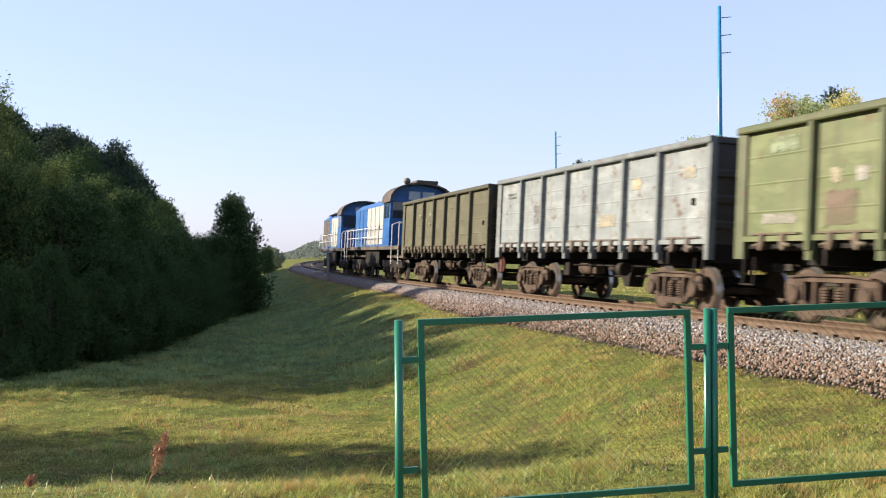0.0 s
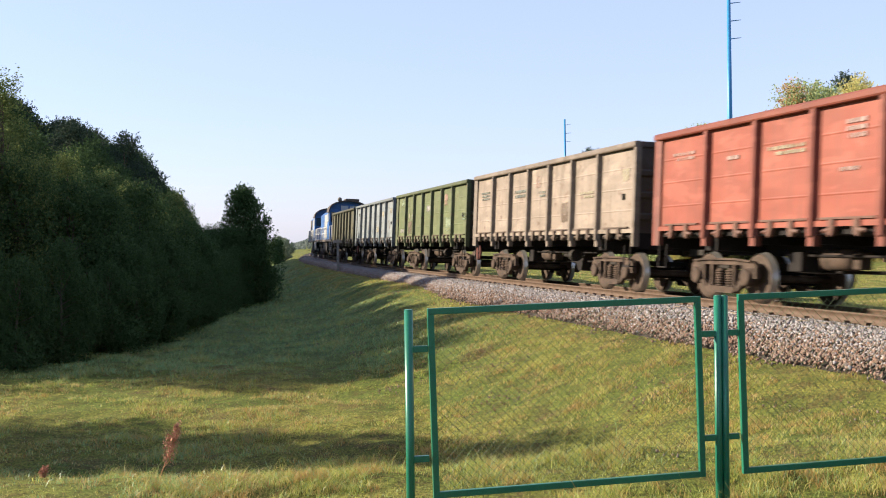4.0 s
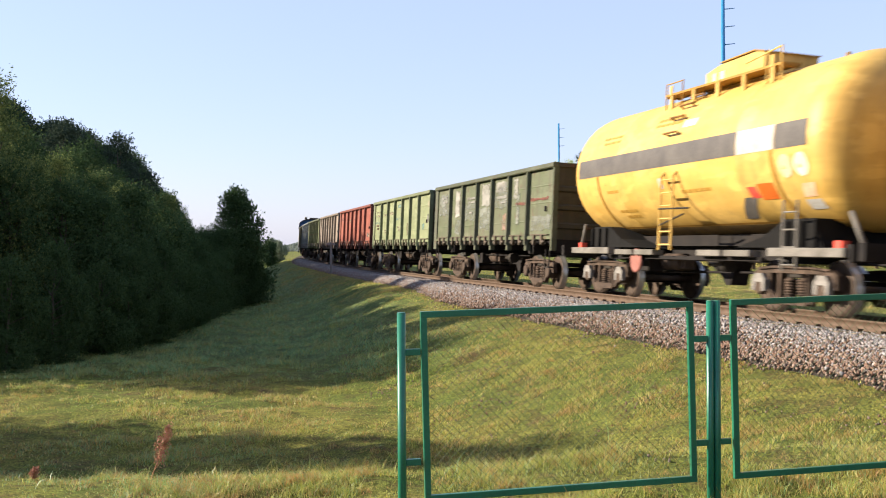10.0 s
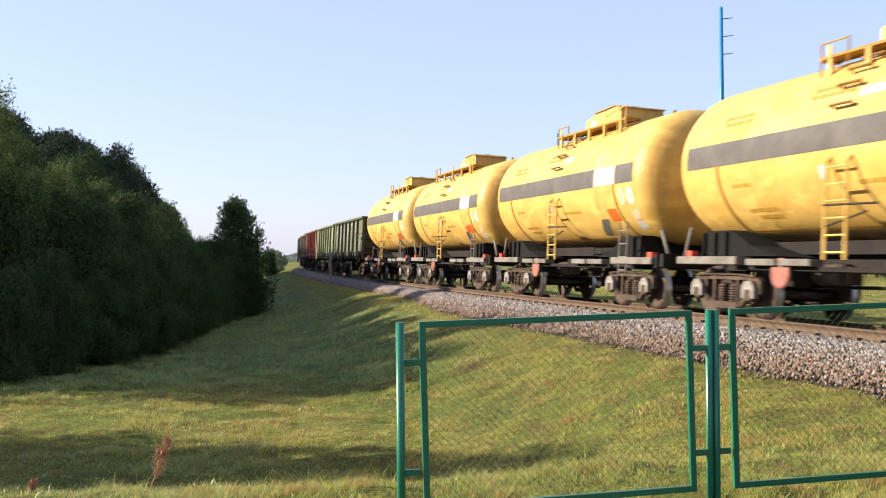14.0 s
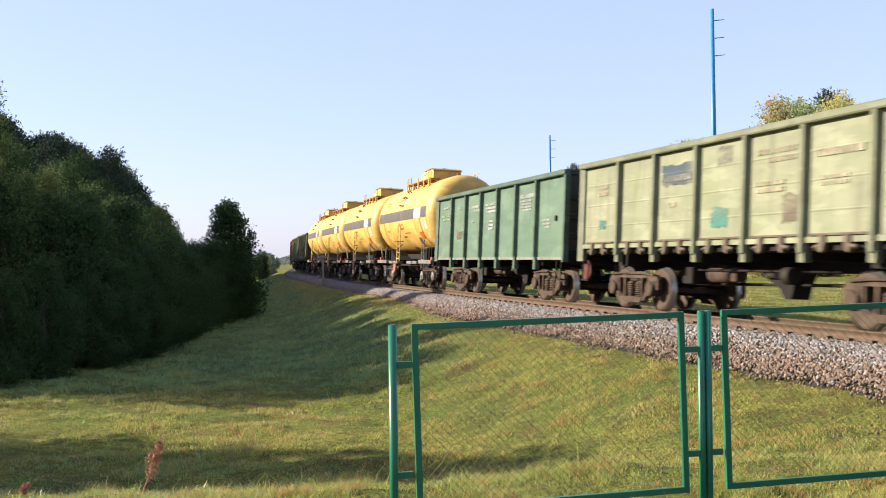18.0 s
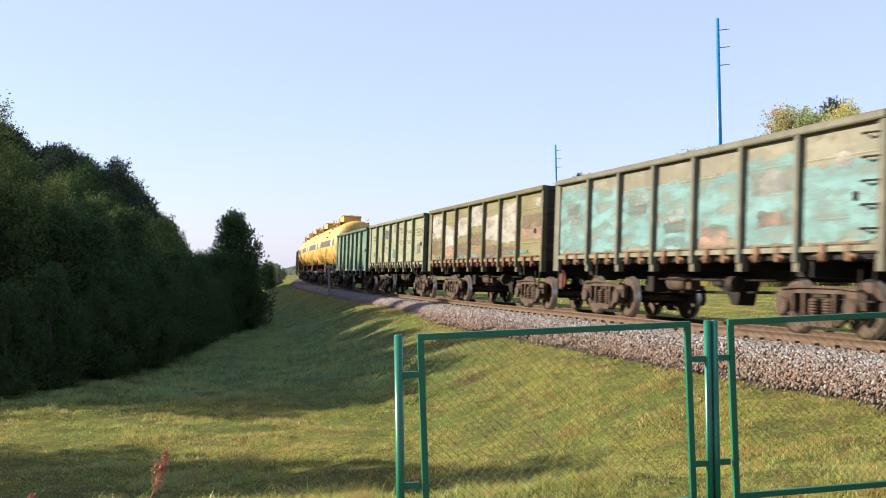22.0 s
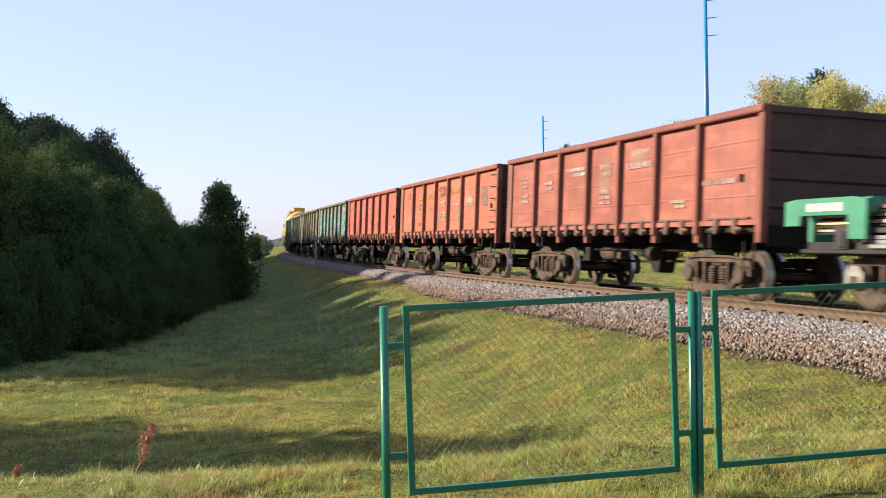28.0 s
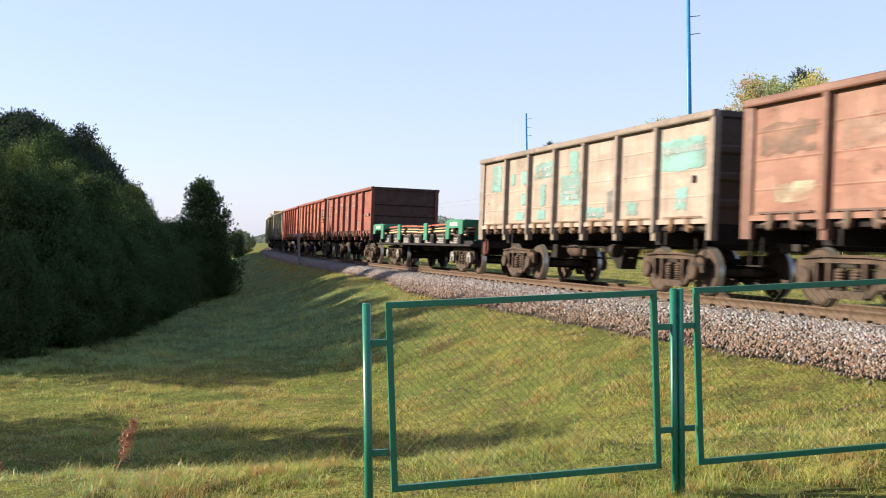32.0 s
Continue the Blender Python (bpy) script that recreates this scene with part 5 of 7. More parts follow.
def locomotive(label, blue_end):
    root = tagged(new("locomotive"), label, "locomotive", "locomotives of the train")
    bm = bmesh.new()
    box(bm, -8.15, 8.15, -1.50, 1.50, 1.42, 1.60, 0.01)
    box(bm, -8.1, 8.1, -0.9, 0.9, 1.05, 1.42)
    part("frame", bm, M_ROOF, root)
    bm = bmesh.new()
    slab(bm, [(-1.2, 0.55), (-1.3, 0.75), (-1.3, 1.40), (1.3, 1.40), (1.3, 0.75), (1.2, 0.55)], -2.2, 2.2, "x")
    part("fuel_tank", bm, M_IRON, root)
    # cab at the rear end
    bm = bmesh.new()
    slab(bm, [(-1.48, 1.60)] + arch(1.48, 3.74, 4.56) + [(1.48, 1.60)], -5.70, -3.90, "x")
    part("cab", bm, M_BLUE, root)
    bm = bmesh.new()
    slab(bm, arch(1.58, 3.70, 4.66) + arch(1.50, 3.72, 4.57)[::-1], -6.05, -3.75, "x")
    part("cab_roof", bm, M_ROOF, root)
    for y in (0.95, -0.95):
        bm = bmesh.new()
        box(bm, -5.73, -5.695, y - 0.42, y + 0.42, 2.95, 3.72, 0.01)
        w = part("rear_window", bm, M_GLASS, root)
    bm = bmesh.new()
    box(bm, -5.73, -5.695, -0.62, -0.06, 3.85, 4.25, 0.01)
    part("rear_window", bm, M_PANE, root)
    bm = bmesh.new()
    box(bm, -5.73, -5.695, 0.06, 0.62, 3.85, 4.25, 0.01)
    part("rear_window", bm, M_PANE, root)
    for s in (1, -1):
        for x0, x1 in ((-5.45, -4.95), (-4.75, -4.1)):
            bm = bmesh.new()
            box(bm, x0, x1, s * 1.465, s * 1.50, 2.95, 3.70, 0.01)
            part("side_window", bm, M_GLASS, root)
        bm = bmesh.new()
        box(bm, -5.66, -3.94, s * 1.47, s * 1.492, 1.75, 2.80)
        part("cab_side_panel", bm, M_BLUE, root)
    # long hood
    bm = bmesh.new()
    hw = 1.32 if blue_end else 1.20
    slab(bm, [(-hw, 1.60), (-hw, 3.75), (-hw * 0.7, 4.05), (hw * 0.7, 4.05), (hw, 3.75), (hw, 1.60)], -3.90, 6.9, "x")
    part("hood", bm, M_BLUE, root)
    for k in range(8):
        x = -3.27 + 1.3 * k
        for s in (1, -1):
            bm = bmesh.new()
            box(bm, x - 0.58, x + 0.58, s * (hw - 0.005), s * (hw + 0.025), 1.72, 3.70, 0.008)
            d = part("hood_door", bm, (M_LWHITE if k in (1, 2, 3) else M_ROOF if k > 4 else M_BLUE) if blue_end else (M_BLUE if k > 4 else M_LWHITE), root)
            bm = bmesh.new()
            box(bm, x + 0.40, x + 0.46, s * (hw + 0.02), s * (hw + 0.045), 2.5, 2.7)
            part("door_handle", bm, M_IRON, d)
    bm = bmesh.new()
    for k in range(9):
        box(bm, 6.88, 6.93, -0.7, 0.7, 2.2 + 0.17 * k, 2.29 + 0.17 * k)
    part("radiator_grille", bm, M_ROOF, root)
    for x, r, h in ((1.2, 0.16, 4.42), (1.8, 0.16, 4.42), (4.2, 0.45, 4.25)):
        bm = bmesh.new()
        rod(bm, (x, 0, 4.05), (x, 0, h), r, r * 0.9, 14)
        part("roof_vent", bm, M_ROOF, root)
    if blue_end:
        bm = bmesh.new()
        slab(bm, [(-1.30, 4.0), (-0.9, 4.22), (0.9, 4.22), (1.30, 4.0)], -2.6, 4.6, "x")
        part("hood_roof", bm, M_ROOF, root)
    else:
        bm = bmesh.new()
        turned(bm, [(-5.98, 0.02), (-5.94, 0.14), (-5.80, 0.17), (-5.66, 0.12), (-5.60, 0.03)], (0, 0.75, 4.72), axis="x", n=14)
        part("headlamp", bm, M_GREY, root)
        bm = bmesh.new()
        box(bm, -5.9, -4.3, -0.75, 0.30, 4.60, 4.80, 0.03)
        part("roof_box", bm, M_ROOF, root)
        bm = bmesh.new()
        box(bm, -3.2, -1.2, -0.7, 0.8, 4.04, 4.26, 0.03)
        part("roof_hatch", bm, M_LWHITE, root)
    for s in (1, -1):
        bm = bmesh.new()
        for k in range(11):
            x = -2.4 + 1.04 * k
            rod(bm, (x, s * 1.45, 1.60), (x, s * 1.45, 2.58), 0.022, None, 6)
        for z in (2.10, 2.58):
            rod(bm, (-2.4, s * 1.45, z), (8.0, s * 1.45, z), 0.022, None, 6)
        part("walkway_railing", bm, M_RAILING, root)
        for x in (-8.1, -6.4, 8.1):
            bm = bmesh.new()
            rod(bm, (x, s * 1.48, 0.75), (x, s * 1.48, 2.6), 0.028, None, 6)
            rod(bm, (x, s * 1.48, 2.6), (x, s * 1.1, 2.75), 0.028, None, 6)
            part("grab_rail", bm, M_RAILING, root)
        for x in (-8.0, 8.0):
            for z in (0.55, 0.85, 1.15):
                bm = bmesh.new()
                box(bm, x - 0.25, x + 0.25, s * 1.25, s * 1.5, z, z + 0.03)
                part("footstep", bm, M_IRON, root)
    for x0 in (-4.9, 4.9):
        b = part("bogie", loco_bogie(), M_IRON, root)
        b.matrix_basis = pose(x0, 0, 0)
        for dx in (-1.95, 0, 1.95):
            w = part("wheelset", kept("wheelset", wheelset_mesh), None, b)
            w.matrix_basis = pose(dx, 0, 0.475)
            WHEELSETS.append((w, dx, 0.475))
            for turn in (0, 180):
                part("axle_box", kept("axle_box", axle_box_mesh), None, b).matrix_basis = pose(dx, 0, 0.475, 0, 0, turn)
    couplers(root, 8.61)
    return root


def loco_bogie():
    bm = bmesh.new()
    for s in (1, -1):
        slab(bm, [(-2.6, 0.62), (-2.5, 0.92), (2.5, 0.92), (2.6, 0.62)], s * 0.98, s * 1.14)
        for x in (-0.98, 0.98):
            box(bm, x - 0.3, x + 0.3, s * 0.95, s * 1.16, 0.34, 0.66, 0.02)
    box(bm, -1.3, 1.3, -1.0, 1.0, 0.7, 0.92)
    return bm


coupled(locomotive("blue and white diesel locomotive with a rear cab and pale railings", False), 15.56, 4.9)
lead = locomotive("leading blue diesel locomotive with a white stripe and dark roof", True)
coupled(lead, 32.78, 4.9)

# ---- the consist, front to back ----
def patch_paint(name, c, rust=0.35, lo=0.30, hi=0.62):
    """A thin old coat that has worn through in places to the wall below."""
    m = wagon_paint(name, c, tuple(min(1.0, 1.15 * x) for x in c), rust, 0.2, len(name))
    n, l = m.node_tree.nodes, m.node_tree.links
    v = coords(n, l, (len(name), 3, 1), (0.6, 0.6, 1.7))
    worn = ramp(n, l, tex_noise(n, l, v, 2.0, 5.0, 0.6), lo, hi)
    mix = n.new("ShaderNodeMixShader")
    gap = n.new("ShaderNodeBsdfTransparent")
    l.new(mulf(n, l, worn, 0.88), mix.inputs[0])
    l.new(gap.outputs[0], mix.inputs[1])
    l.new(n["Principled BSDF"].outputs[0], mix.inputs[2])
    l.new(mix.outputs[0], n["Material Output"].inputs["Surface"])
    return m


P_WHITE = patch_paint("whitewash_patch", (0.50, 0.465, 0.42), 0.5)
P_GREYW = patch_paint("grey_washed_patch", (0.33, 0.345, 0.29), 0.45)
P_TURQ = patch_paint("turquoise_patch", (0.24, 0.46, 0.46), 0.25, 0.26, 0.58)
P_TEAL = patch_paint("teal_patch", (0.09, 0.34, 0.28), 0.1)
P_NAVY = patch_paint("navy_patch", (0.08, 0.12, 0.17), 0.1)
P_BROWN = patch_paint("brown_patch", (0.24, 0.17, 0.12), 0.5)
P_CREAM = patch_paint("cream_patch", (0.58, 0.51, 0.35), 0.1)
P_PINK = patch_paint("pinkish_patch", (0.50, 0.32, 0.24), 0.3)
P_GREY = patch_paint("grey_patch", (0.26, 0.25, 0.23), 0.2)
P_BLUE = patch_paint("pale_blue_patch", (0.30, 0.45, 0.42), 0.2)
P_RED = patch_paint("red_brown_line", (0.28, 0.09, 0.06), 0.3)
P_YELLOW = patch_paint("yellow_lettering", (0.70, 0.40, 0.09), 0.2)
P_PALEG = patch_paint("pale_green_patch", (0.42, 0.50, 0.32), 0.2)
P_OCHRE = patch_paint("rusty_ochre_latch", (0.30, 0.165, 0.085), 0.5)
P_CHALK = patch_paint("chalky_white_patch", (0.54, 0.52, 0.46), 0.5, 0.20, 0.52)
P_AQUA = patch_paint("bright_turquoise_patch", (0.30, 0.58, 0.53), 0.1, 0.18, 0.52)
P_SMEAR = patch_paint("pale_smeared_lettering", (0.62, 0.42, 0.36), 0.0, 0.25, 0.6)
P_LETTER = patch_paint("white_lettering", (0.72, 0.72, 0.68), 0.0)
W, G = P_WHITE, P_GREYW
GONDOLAS = [
    (0.0, "dark olive green open freight wagon", (0.135, 0.128, 0.072), (0.17, 0.16, 0.092), 0.5, 0.6,
     dict(patches=[(3, 0.5, 0.28, 0.4, 0.22, P_PALEG)], bars=[(2, 0.5, 0.3, 0.5, 0.2, 2, P_PALEG), (3, 0.5, 0.5, 0.3, 0.15, 1, P_PALEG)])),
    (-13.92, "weathered pale grey-blue open freight wagon with rust stains", (0.34, 0.385, 0.395), (0.40, 0.435, 0.43), 0.8, 0.6,
     dict(patches=[(7, 0.6, 0.25, 0.4, 0.2, P_CREAM), (2, 0.7, 0.55, 0.5, 0.5, P_GREY), (5, 0.4, 0.72, 1.1, 0.28, P_CREAM), (6, 0.3, 0.3, 0.5, 0.25, P_CREAM)], bars=[(1, 0.5, 0.2, 0.7, 0.2, 2, P_GREY)], wheel=True)),
    (-27.84, "grass green open freight wagon with pale patches", (0.175, 0.215, 0.085), (0.225, 0.25, 0.115), 0.6, 0.6,
     dict(patches=[(1, 0.6, 0.12, 0.7, 0.25, P_PALEG), (1, 0.55, 0.84, 0.9, 0.17, W), (2, 0.3, 0.48, 0.26, 0.22, P_CREAM), (2, 0.72, 0.48, 0.28, 0.22, W), (2, 0.4, 0.78, 0.8, 0.55, P_BROWN), (4, 0.5, 0.36, 0.75, 0.24, W), (6, 0.25, 0.22, 0.5, 0.42, P_PINK), (6, 0.6, 0.75, 1.0, 0.5, P_PALEG)],
          bars=[(7, 0.75, 0.62, 0.4, 0.28, 3, P_PALEG)])),
    (-41.76, "faded beige-pink open freight wagon", (0.43, 0.335, 0.255), (0.49, 0.39, 0.305), 0.6, 0.75,
     dict(patches=[(5, 0.65, 0.72, 0.5, 0.5, P_BROWN), (7, 0.75, 0.3, 0.3, 0.3, P_CREAM), (4, 0.4, 0.2, 0.4, 0.3, P_PINK)], bars=[(1, 0.5, 0.3, 0.8, 0.3, 3, P_GREYW), (3, 0.5, 0.35, 1.2, 0.28, 2, P_GREYW), (4, 0.6, 0.4, 0.6, 0.2, 2, P_GREYW), (6, 0.5, 0.5, 1.0, 0.2, 2, P_CREAM)], wheel=True)),
    (-55.68, "brick red open freight wagon", (0.43, 0.105, 0.062), (0.47, 0.135, 0.085), 0.3, 0.45,
     dict(patches=[(5, 0.7, 0.60, 0.4, 0.6, P_GREY), (7, 0.72, 0.80, 0.3, 0.25, P_CREAM), (7, 0.4, 0.8, 0.5, 0.2, P_GREY)], bars=[(1, 0.5, 0.2, 0.8, 0.2, 2, P_SMEAR), (2, 0.5, 0.3, 0.5, 0.12, 1, P_SMEAR), (3, 0.5, 0.3, 1.2, 0.2, 2, P_CREAM), (4, 0.6, 0.2, 0.5, 0.35, 3, P_SMEAR), (4, 0.5, 0.55, 0.5, 0.1, 1, P_SMEAR)])),
    (-69.6, "light yellow-green open freight wagon", (0.34, 0.39, 0.185), (0.40, 0.435, 0.24), 0.3, 0.5,
     dict(patches=[(4, 0.5, 0.45, 1.5, 0.10, P_BLUE), (4, 0.5, 0.12, 0.8, 0.16, P_BLUE), (5, 0.7, 0.72, 0.55, 0.5, P_BROWN), (7, 0.35, 0.70, 0.3, 0.22, P_TURQ), (7, 0.85, 0.2, 0.28, 0.22, P_CREAM), (1, 0.4, 0.5, 1.4, 0.06, P_BLUE), (7, 0.8, 0.52, 0.2, 0.3, P_GREY)],
          bars=[(1, 0.5, 0.25, 0.8, 0.35, 2, P_CREAM), (3, 0.5, 0.28, 1.4, 0.24, 1, P_CREAM), (2, 0.5, 0.3, 0.8, 0.14, 1, P_CREAM), (2, 0.6, 0.75, 0.8, 0.2, 2, P_CREAM), (4, 0.5, 0.7, 1.0, 0.25, 2, P_CREAM), (1, 0.4, 0.62, 0.6, 0.3, 2, P_BROWN)])),
    (-83.52, "green open freight wagon with whitish washed-out panels", (0.165, 0.205, 0.095), (0.22, 0.23, 0.14), 0.8, 0.8,
     dict(patches=[(1, 0.5, 0.30, 1.3, 0.75, G), (2, 0.5, 0.32, 0.6, 0.9, P_CHALK), (2, 0.6, 0.78, 0.9, 0.5, G), (3, 0.5, 0.5, 1.5, 0.6, G), (4, 0.5, 0.22, 0.9, 0.7, P_CHALK), (4, 0.5, 0.65, 1.3, 0.7, G), (5, 0.5, 0.28, 1.5, 0.8, G), (5, 0.4, 0.12, 1.0, 0.3, P_CHALK), (6, 0.25, 0.2, 0.4, 0.6, P_CHALK), (6, 0.4, 0.55, 0.3, 0.9, G), (6, 0.6, 0.46, 1.1, 0.07, P_RED), (7, 0.4, 0.42, 1.3, 0.07, P_RED), (7, 0.5, 0.8, 1.4, 0.4, G), (5, 0.75, 0.75, 0.5, 0.5, P_PINK)],
          bars=[(1, 0.5, 0.2, 0.7, 0.3, 2, P_CHALK), (3, 0.5, 0.28, 1.2, 0.25, 2, P_CHALK), (5, 0.5, 0.35, 1.0, 0.3, 2, P_CHALK), (3, 0.5, 0.52, 0.4, 0.12, 1, P_CHALK)])),
    (-145.52, "sea green open freight wagon with a smooth closed bottom", (0.165, 0.275, 0.19), (0.20, 0.31, 0.215), 0.12, 0.35,
     dict(hatches=False, patches=[(2, 0.5, 0.72, 0.7, 0.26, P_BROWN)], bars=[(1, 0.5, 0.15, 0.6, 0.12, 1, P_LETTER), (1, 0.5, 0.35, 1.0, 0.25, 2, P_PALEG), (3, 0.5, 0.25, 1.4, 0.25, 2, P_LETTER), (3, 0.4, 0.48, 0.3, 0.12, 1, P_LETTER), (4, 0.5, 0.28, 1.1, 0.35, 3, P_LETTER), (4, 0.5, 0.58, 0.7, 0.35, 3, P_LETTER), (6, 0.5, 0.18, 1.3, 0.2, 1, P_LETTER), (6, 0.4, 0.33, 1.0, 0.35, 4, P_LETTER), (7, 0.3, 0.65, 0.5, 0.3, 3, P_LETTER), (2, 0.5, 0.2, 0.3, 0.1, 1, P_LETTER)])),
    (-159.44, "pale yellow-green open freight wagon with assorted paint patches", (0.355, 0.385, 0.225), (0.40, 0.42, 0.27), 0.4, 0.55,
     dict(wheel=True, patches=[(3, 0.5, 0.24, 1.35, 0.42, P_NAVY), (4, 0.55, 0.12, 0.5, 0.32, P_GREY), (4, 0.45, 0.76, 0.6, 0.36, P_TEAL), (5, 0.8, 0.72, 0.5, 0.48, P_BROWN), (1, 0.55, 0.75, 0.3, 0.2, P_TEAL), (7, 0.45, 0.68, 0.55, 0.42, P_GREY), (7, 0.85, 0.22, 0.3, 0.2, P_CREAM)],
          bars=[(3, 0.5, 0.28, 1.2, 0.2, 1, W), (5, 0.5, 0.2, 1.2, 0.3, 2, P_CREAM), (5, 0.4, 0.5, 0.9, 0.25, 2, P_CREAM), (6, 0.5, 0.25, 1.2, 0.2, 1, P_CREAM), (6, 0.4, 0.5, 0.8, 0.2, 2, P_CREAM), (7, 0.45, 0.3, 1.2, 0.35, 3, P_CREAM), (7, 0.45, 0.68, 0.45, 0.36, 4, W), (1, 0.5, 0.3, 0.6, 0.3, 2, P_CREAM), (3, 0.4, 0.58, 0.3, 0.15, 1, P_CREAM)])),
    (-173.36, "olive-brown open freight wagon with large whitewashed fields", (0.25, 0.235, 0.10), (0.30, 0.27, 0.13), 0.7, 0.7,
     dict(latch_paint=M_RUSTRED, patches=[(1, 0.5, 0.28, 1.50, 0.85, P_CHALK), (2, 0.4, 0.50, 1.2, 0.75, P_CHALK), (3, 0.5, 0.36, 1.6, 0.62, P_CHALK), (4, 0.5, 0.20, 1.65, 0.66, P_CHALK), (5, 0.5, 0.46, 1.65, 0.78, P_CHALK), (6, 0.5, 0.40, 1.70, 1.15, P_CHALK), (7, 0.55, 0.62, 1.5, 0.30, P_PINK), (7, 0.8, 0.14, 0.4, 0.25, P_CHALK),
                   (1, 0.5, 0.72, 1.5, 0.55, P_BROWN), (2, 0.5, 0.84, 1.5, 0.30, P_PINK), (4, 0.5, 0.62, 1.6, 0.40, P_BROWN), (4, 0.5, 0.88, 1.4, 0.3, P_PINK), (5, 0.5, 0.85, 1.6, 0.35, P_BROWN), (7, 0.5, 0.42, 1.4, 0.4, P_BROWN), (3, 0.5, 0.78, 1.6, 0.40, P_BROWN), (6, 0.5, 0.86, 1.6, 0.25, P_BROWN)],
          bars=[(1, 0.5, 0.93, 0.6, 0.15, 1, P_TURQ), (3, 0.3, 0.93, 0.8, 0.17, 1, P_TURQ), (4, 0.3, 0.93, 0.7, 0.17, 1, P_TURQ), (5, 0.3, 0.95, 0.7, 0.14, 1, P_TURQ), (6, 0.6, 0.9, 1.1, 0.18, 1, P_TURQ), (7, 0.2, 0.9, 0.6, 0.14, 1, P_TURQ)])),
    (-187.28, "weathered turquoise and brown open freight wagon", (0.29, 0.285, 0.20), (0.34, 0.325, 0.235), 0.7, 0.65,
     dict(ladder=True, wheel=True, patches=[(k, 0.5, z, 1.72, h, P_TURQ) for k, z, h in ((1, 0.50, 1.6), (2, 0.55, 1.5), (3, 0.58, 1.3), (4, 0.60, 1.4), (5, 0.55, 1.2), (6, 0.55, 1.5), (7, 0.62, 1.2))]
          + [(6, 0.5, 0.36, 1.35, 0.42, P_CHALK), (7, 0.55, 0.25, 0.34, 0.26, P_CHALK), (6, 0.6, 0.72, 1.2, 0.3, P_PINK), (1, 0.5, 0.35, 0.7, 0.3, G), (3, 0.5, 0.45, 0.9, 0.3, G), (4, 0.5, 0.7, 1.0, 0.3, G), (5, 0.4, 0.85, 1.1, 0.4, P_PINK), (4, 0.5, 0.9, 1.0, 0.2, W)],
          bars=[(3, 0.5, 0.35, 1.1, 0.3, 2, W), (4, 0.5, 0.6, 0.9, 0.3, 2, W), (1, 0.5, 0.5, 0.8, 0.3, 2, W)], latch_paint=P_OCHRE)),
    (-201.2, "bright brick red open freight wagon", (0.56, 0.135, 0.085), (0.60, 0.16, 0.105), 0.15, 0.35,
     dict(patches=[(5, 0.75, 0.62, 0.45, 0.5, P_GREY), (7, 0.85, 0.85, 0.3, 0.2, P_CREAM), (7, 0.4, 0.85, 0.6, 0.18, P_PINK), (5, 0.6, 0.75, 0.5, 0.25, P_PINK)],
          bars=[(1, 0.5, 0.2, 0.8, 0.2, 2, P_SMEAR), (2, 0.5, 0.3, 0.5, 0.2, 2, P_SMEAR), (3, 0.5, 0.28, 1.2, 0.26, 2, P_CREAM), (3, 0.45, 0.55, 0.3, 0.12, 1, P_SMEAR), (4, 0.5, 0.25, 0.7, 0.3, 2, P_SMEAR), (4, 0.5, 0.68, 0.8, 0.45, 4, P_SMEAR)])),
    (-215.12, "brick red open freight wagon with yellow lettering and grey touch-ups", (0.55, 0.155, 0.085), (0.60, 0.19, 0.11), 0.15, 0.3,
     dict(ladder=True, patches=[(2, 0.6, 0.45, 0.6, 0.22, P_GREY), (4, 0.5, 0.2, 1.2, 0.35, P_RED), (5, 0.8, 0.65, 0.5, 0.5, P_GREY), (6, 0.4, 0.45, 0.9, 0.4, P_PINK), (7, 0.3, 0.4, 0.5, 0.6, P_GREY)],
          bars=[(1, 0.5, 0.16, 0.5, 0.3, 2, P_YELLOW), (2, 0.5, 0.28, 0.7, 0.16, 1, P_YELLOW), (3, 0.5, 0.25, 1.3, 0.26, 1, P_YELLOW), (5, 0.5, 0.22, 1.4, 0.28, 1, P_YELLOW), (2, 0.5, 0.82, 0.5, 0.16, 1, P_YELLOW), (4, 0.5, 0.45, 0.6, 0.25, 2, P_CREAM), (4, 0.5, 0.7, 0.8, 0.35, 3, P_CREAM), (3, 0.4, 0.5, 0.4, 0.15, 1, P_CREAM), (5, 0.5, 0.5, 0.9, 0.1, 1, P_CREAM)])),
    (-229.04, "faded orange-red open freight wagon", (0.41, 0.112, 0.075), (0.48, 0.150, 0.100), 0.45, 0.65,
     dict(patches=[(4, 0.5, 0.35, 0.5, 0.9, P_PINK), (5, 0.5, 0.22, 0.9, 0.4, P_PINK)], bars=[(1, 0.5, 0.3, 0.5, 0.35, 3, P_SMEAR), (3, 0.5, 0.26, 1.2, 0.26, 2, P_LETTER), (1, 0.5, 0.55, 0.6, 0.3, 2, P_SMEAR), (4, 0.5, 0.3, 0.7, 0.35, 2, P_SMEAR), (5, 0.5, 0.3, 1.2, 0.2, 1, P_SMEAR), (4, 0.5, 0.65, 0.7, 0.35, 3, P_SMEAR), (2, 0.5, 0.4, 0.5, 0.3, 2, P_SMEAR), (6, 0.5, 0.8, 0.6, 0.2, 2, P_CREAM), (7, 0.3, 0.6, 1.0, 0.15, 1, P_SMEAR)])),
    (-257.58, "faded beige open freight wagon with turquoise patches", (0.52, 0.41, 0.325), (0.58, 0.465, 0.375), 0.5, 0.55,
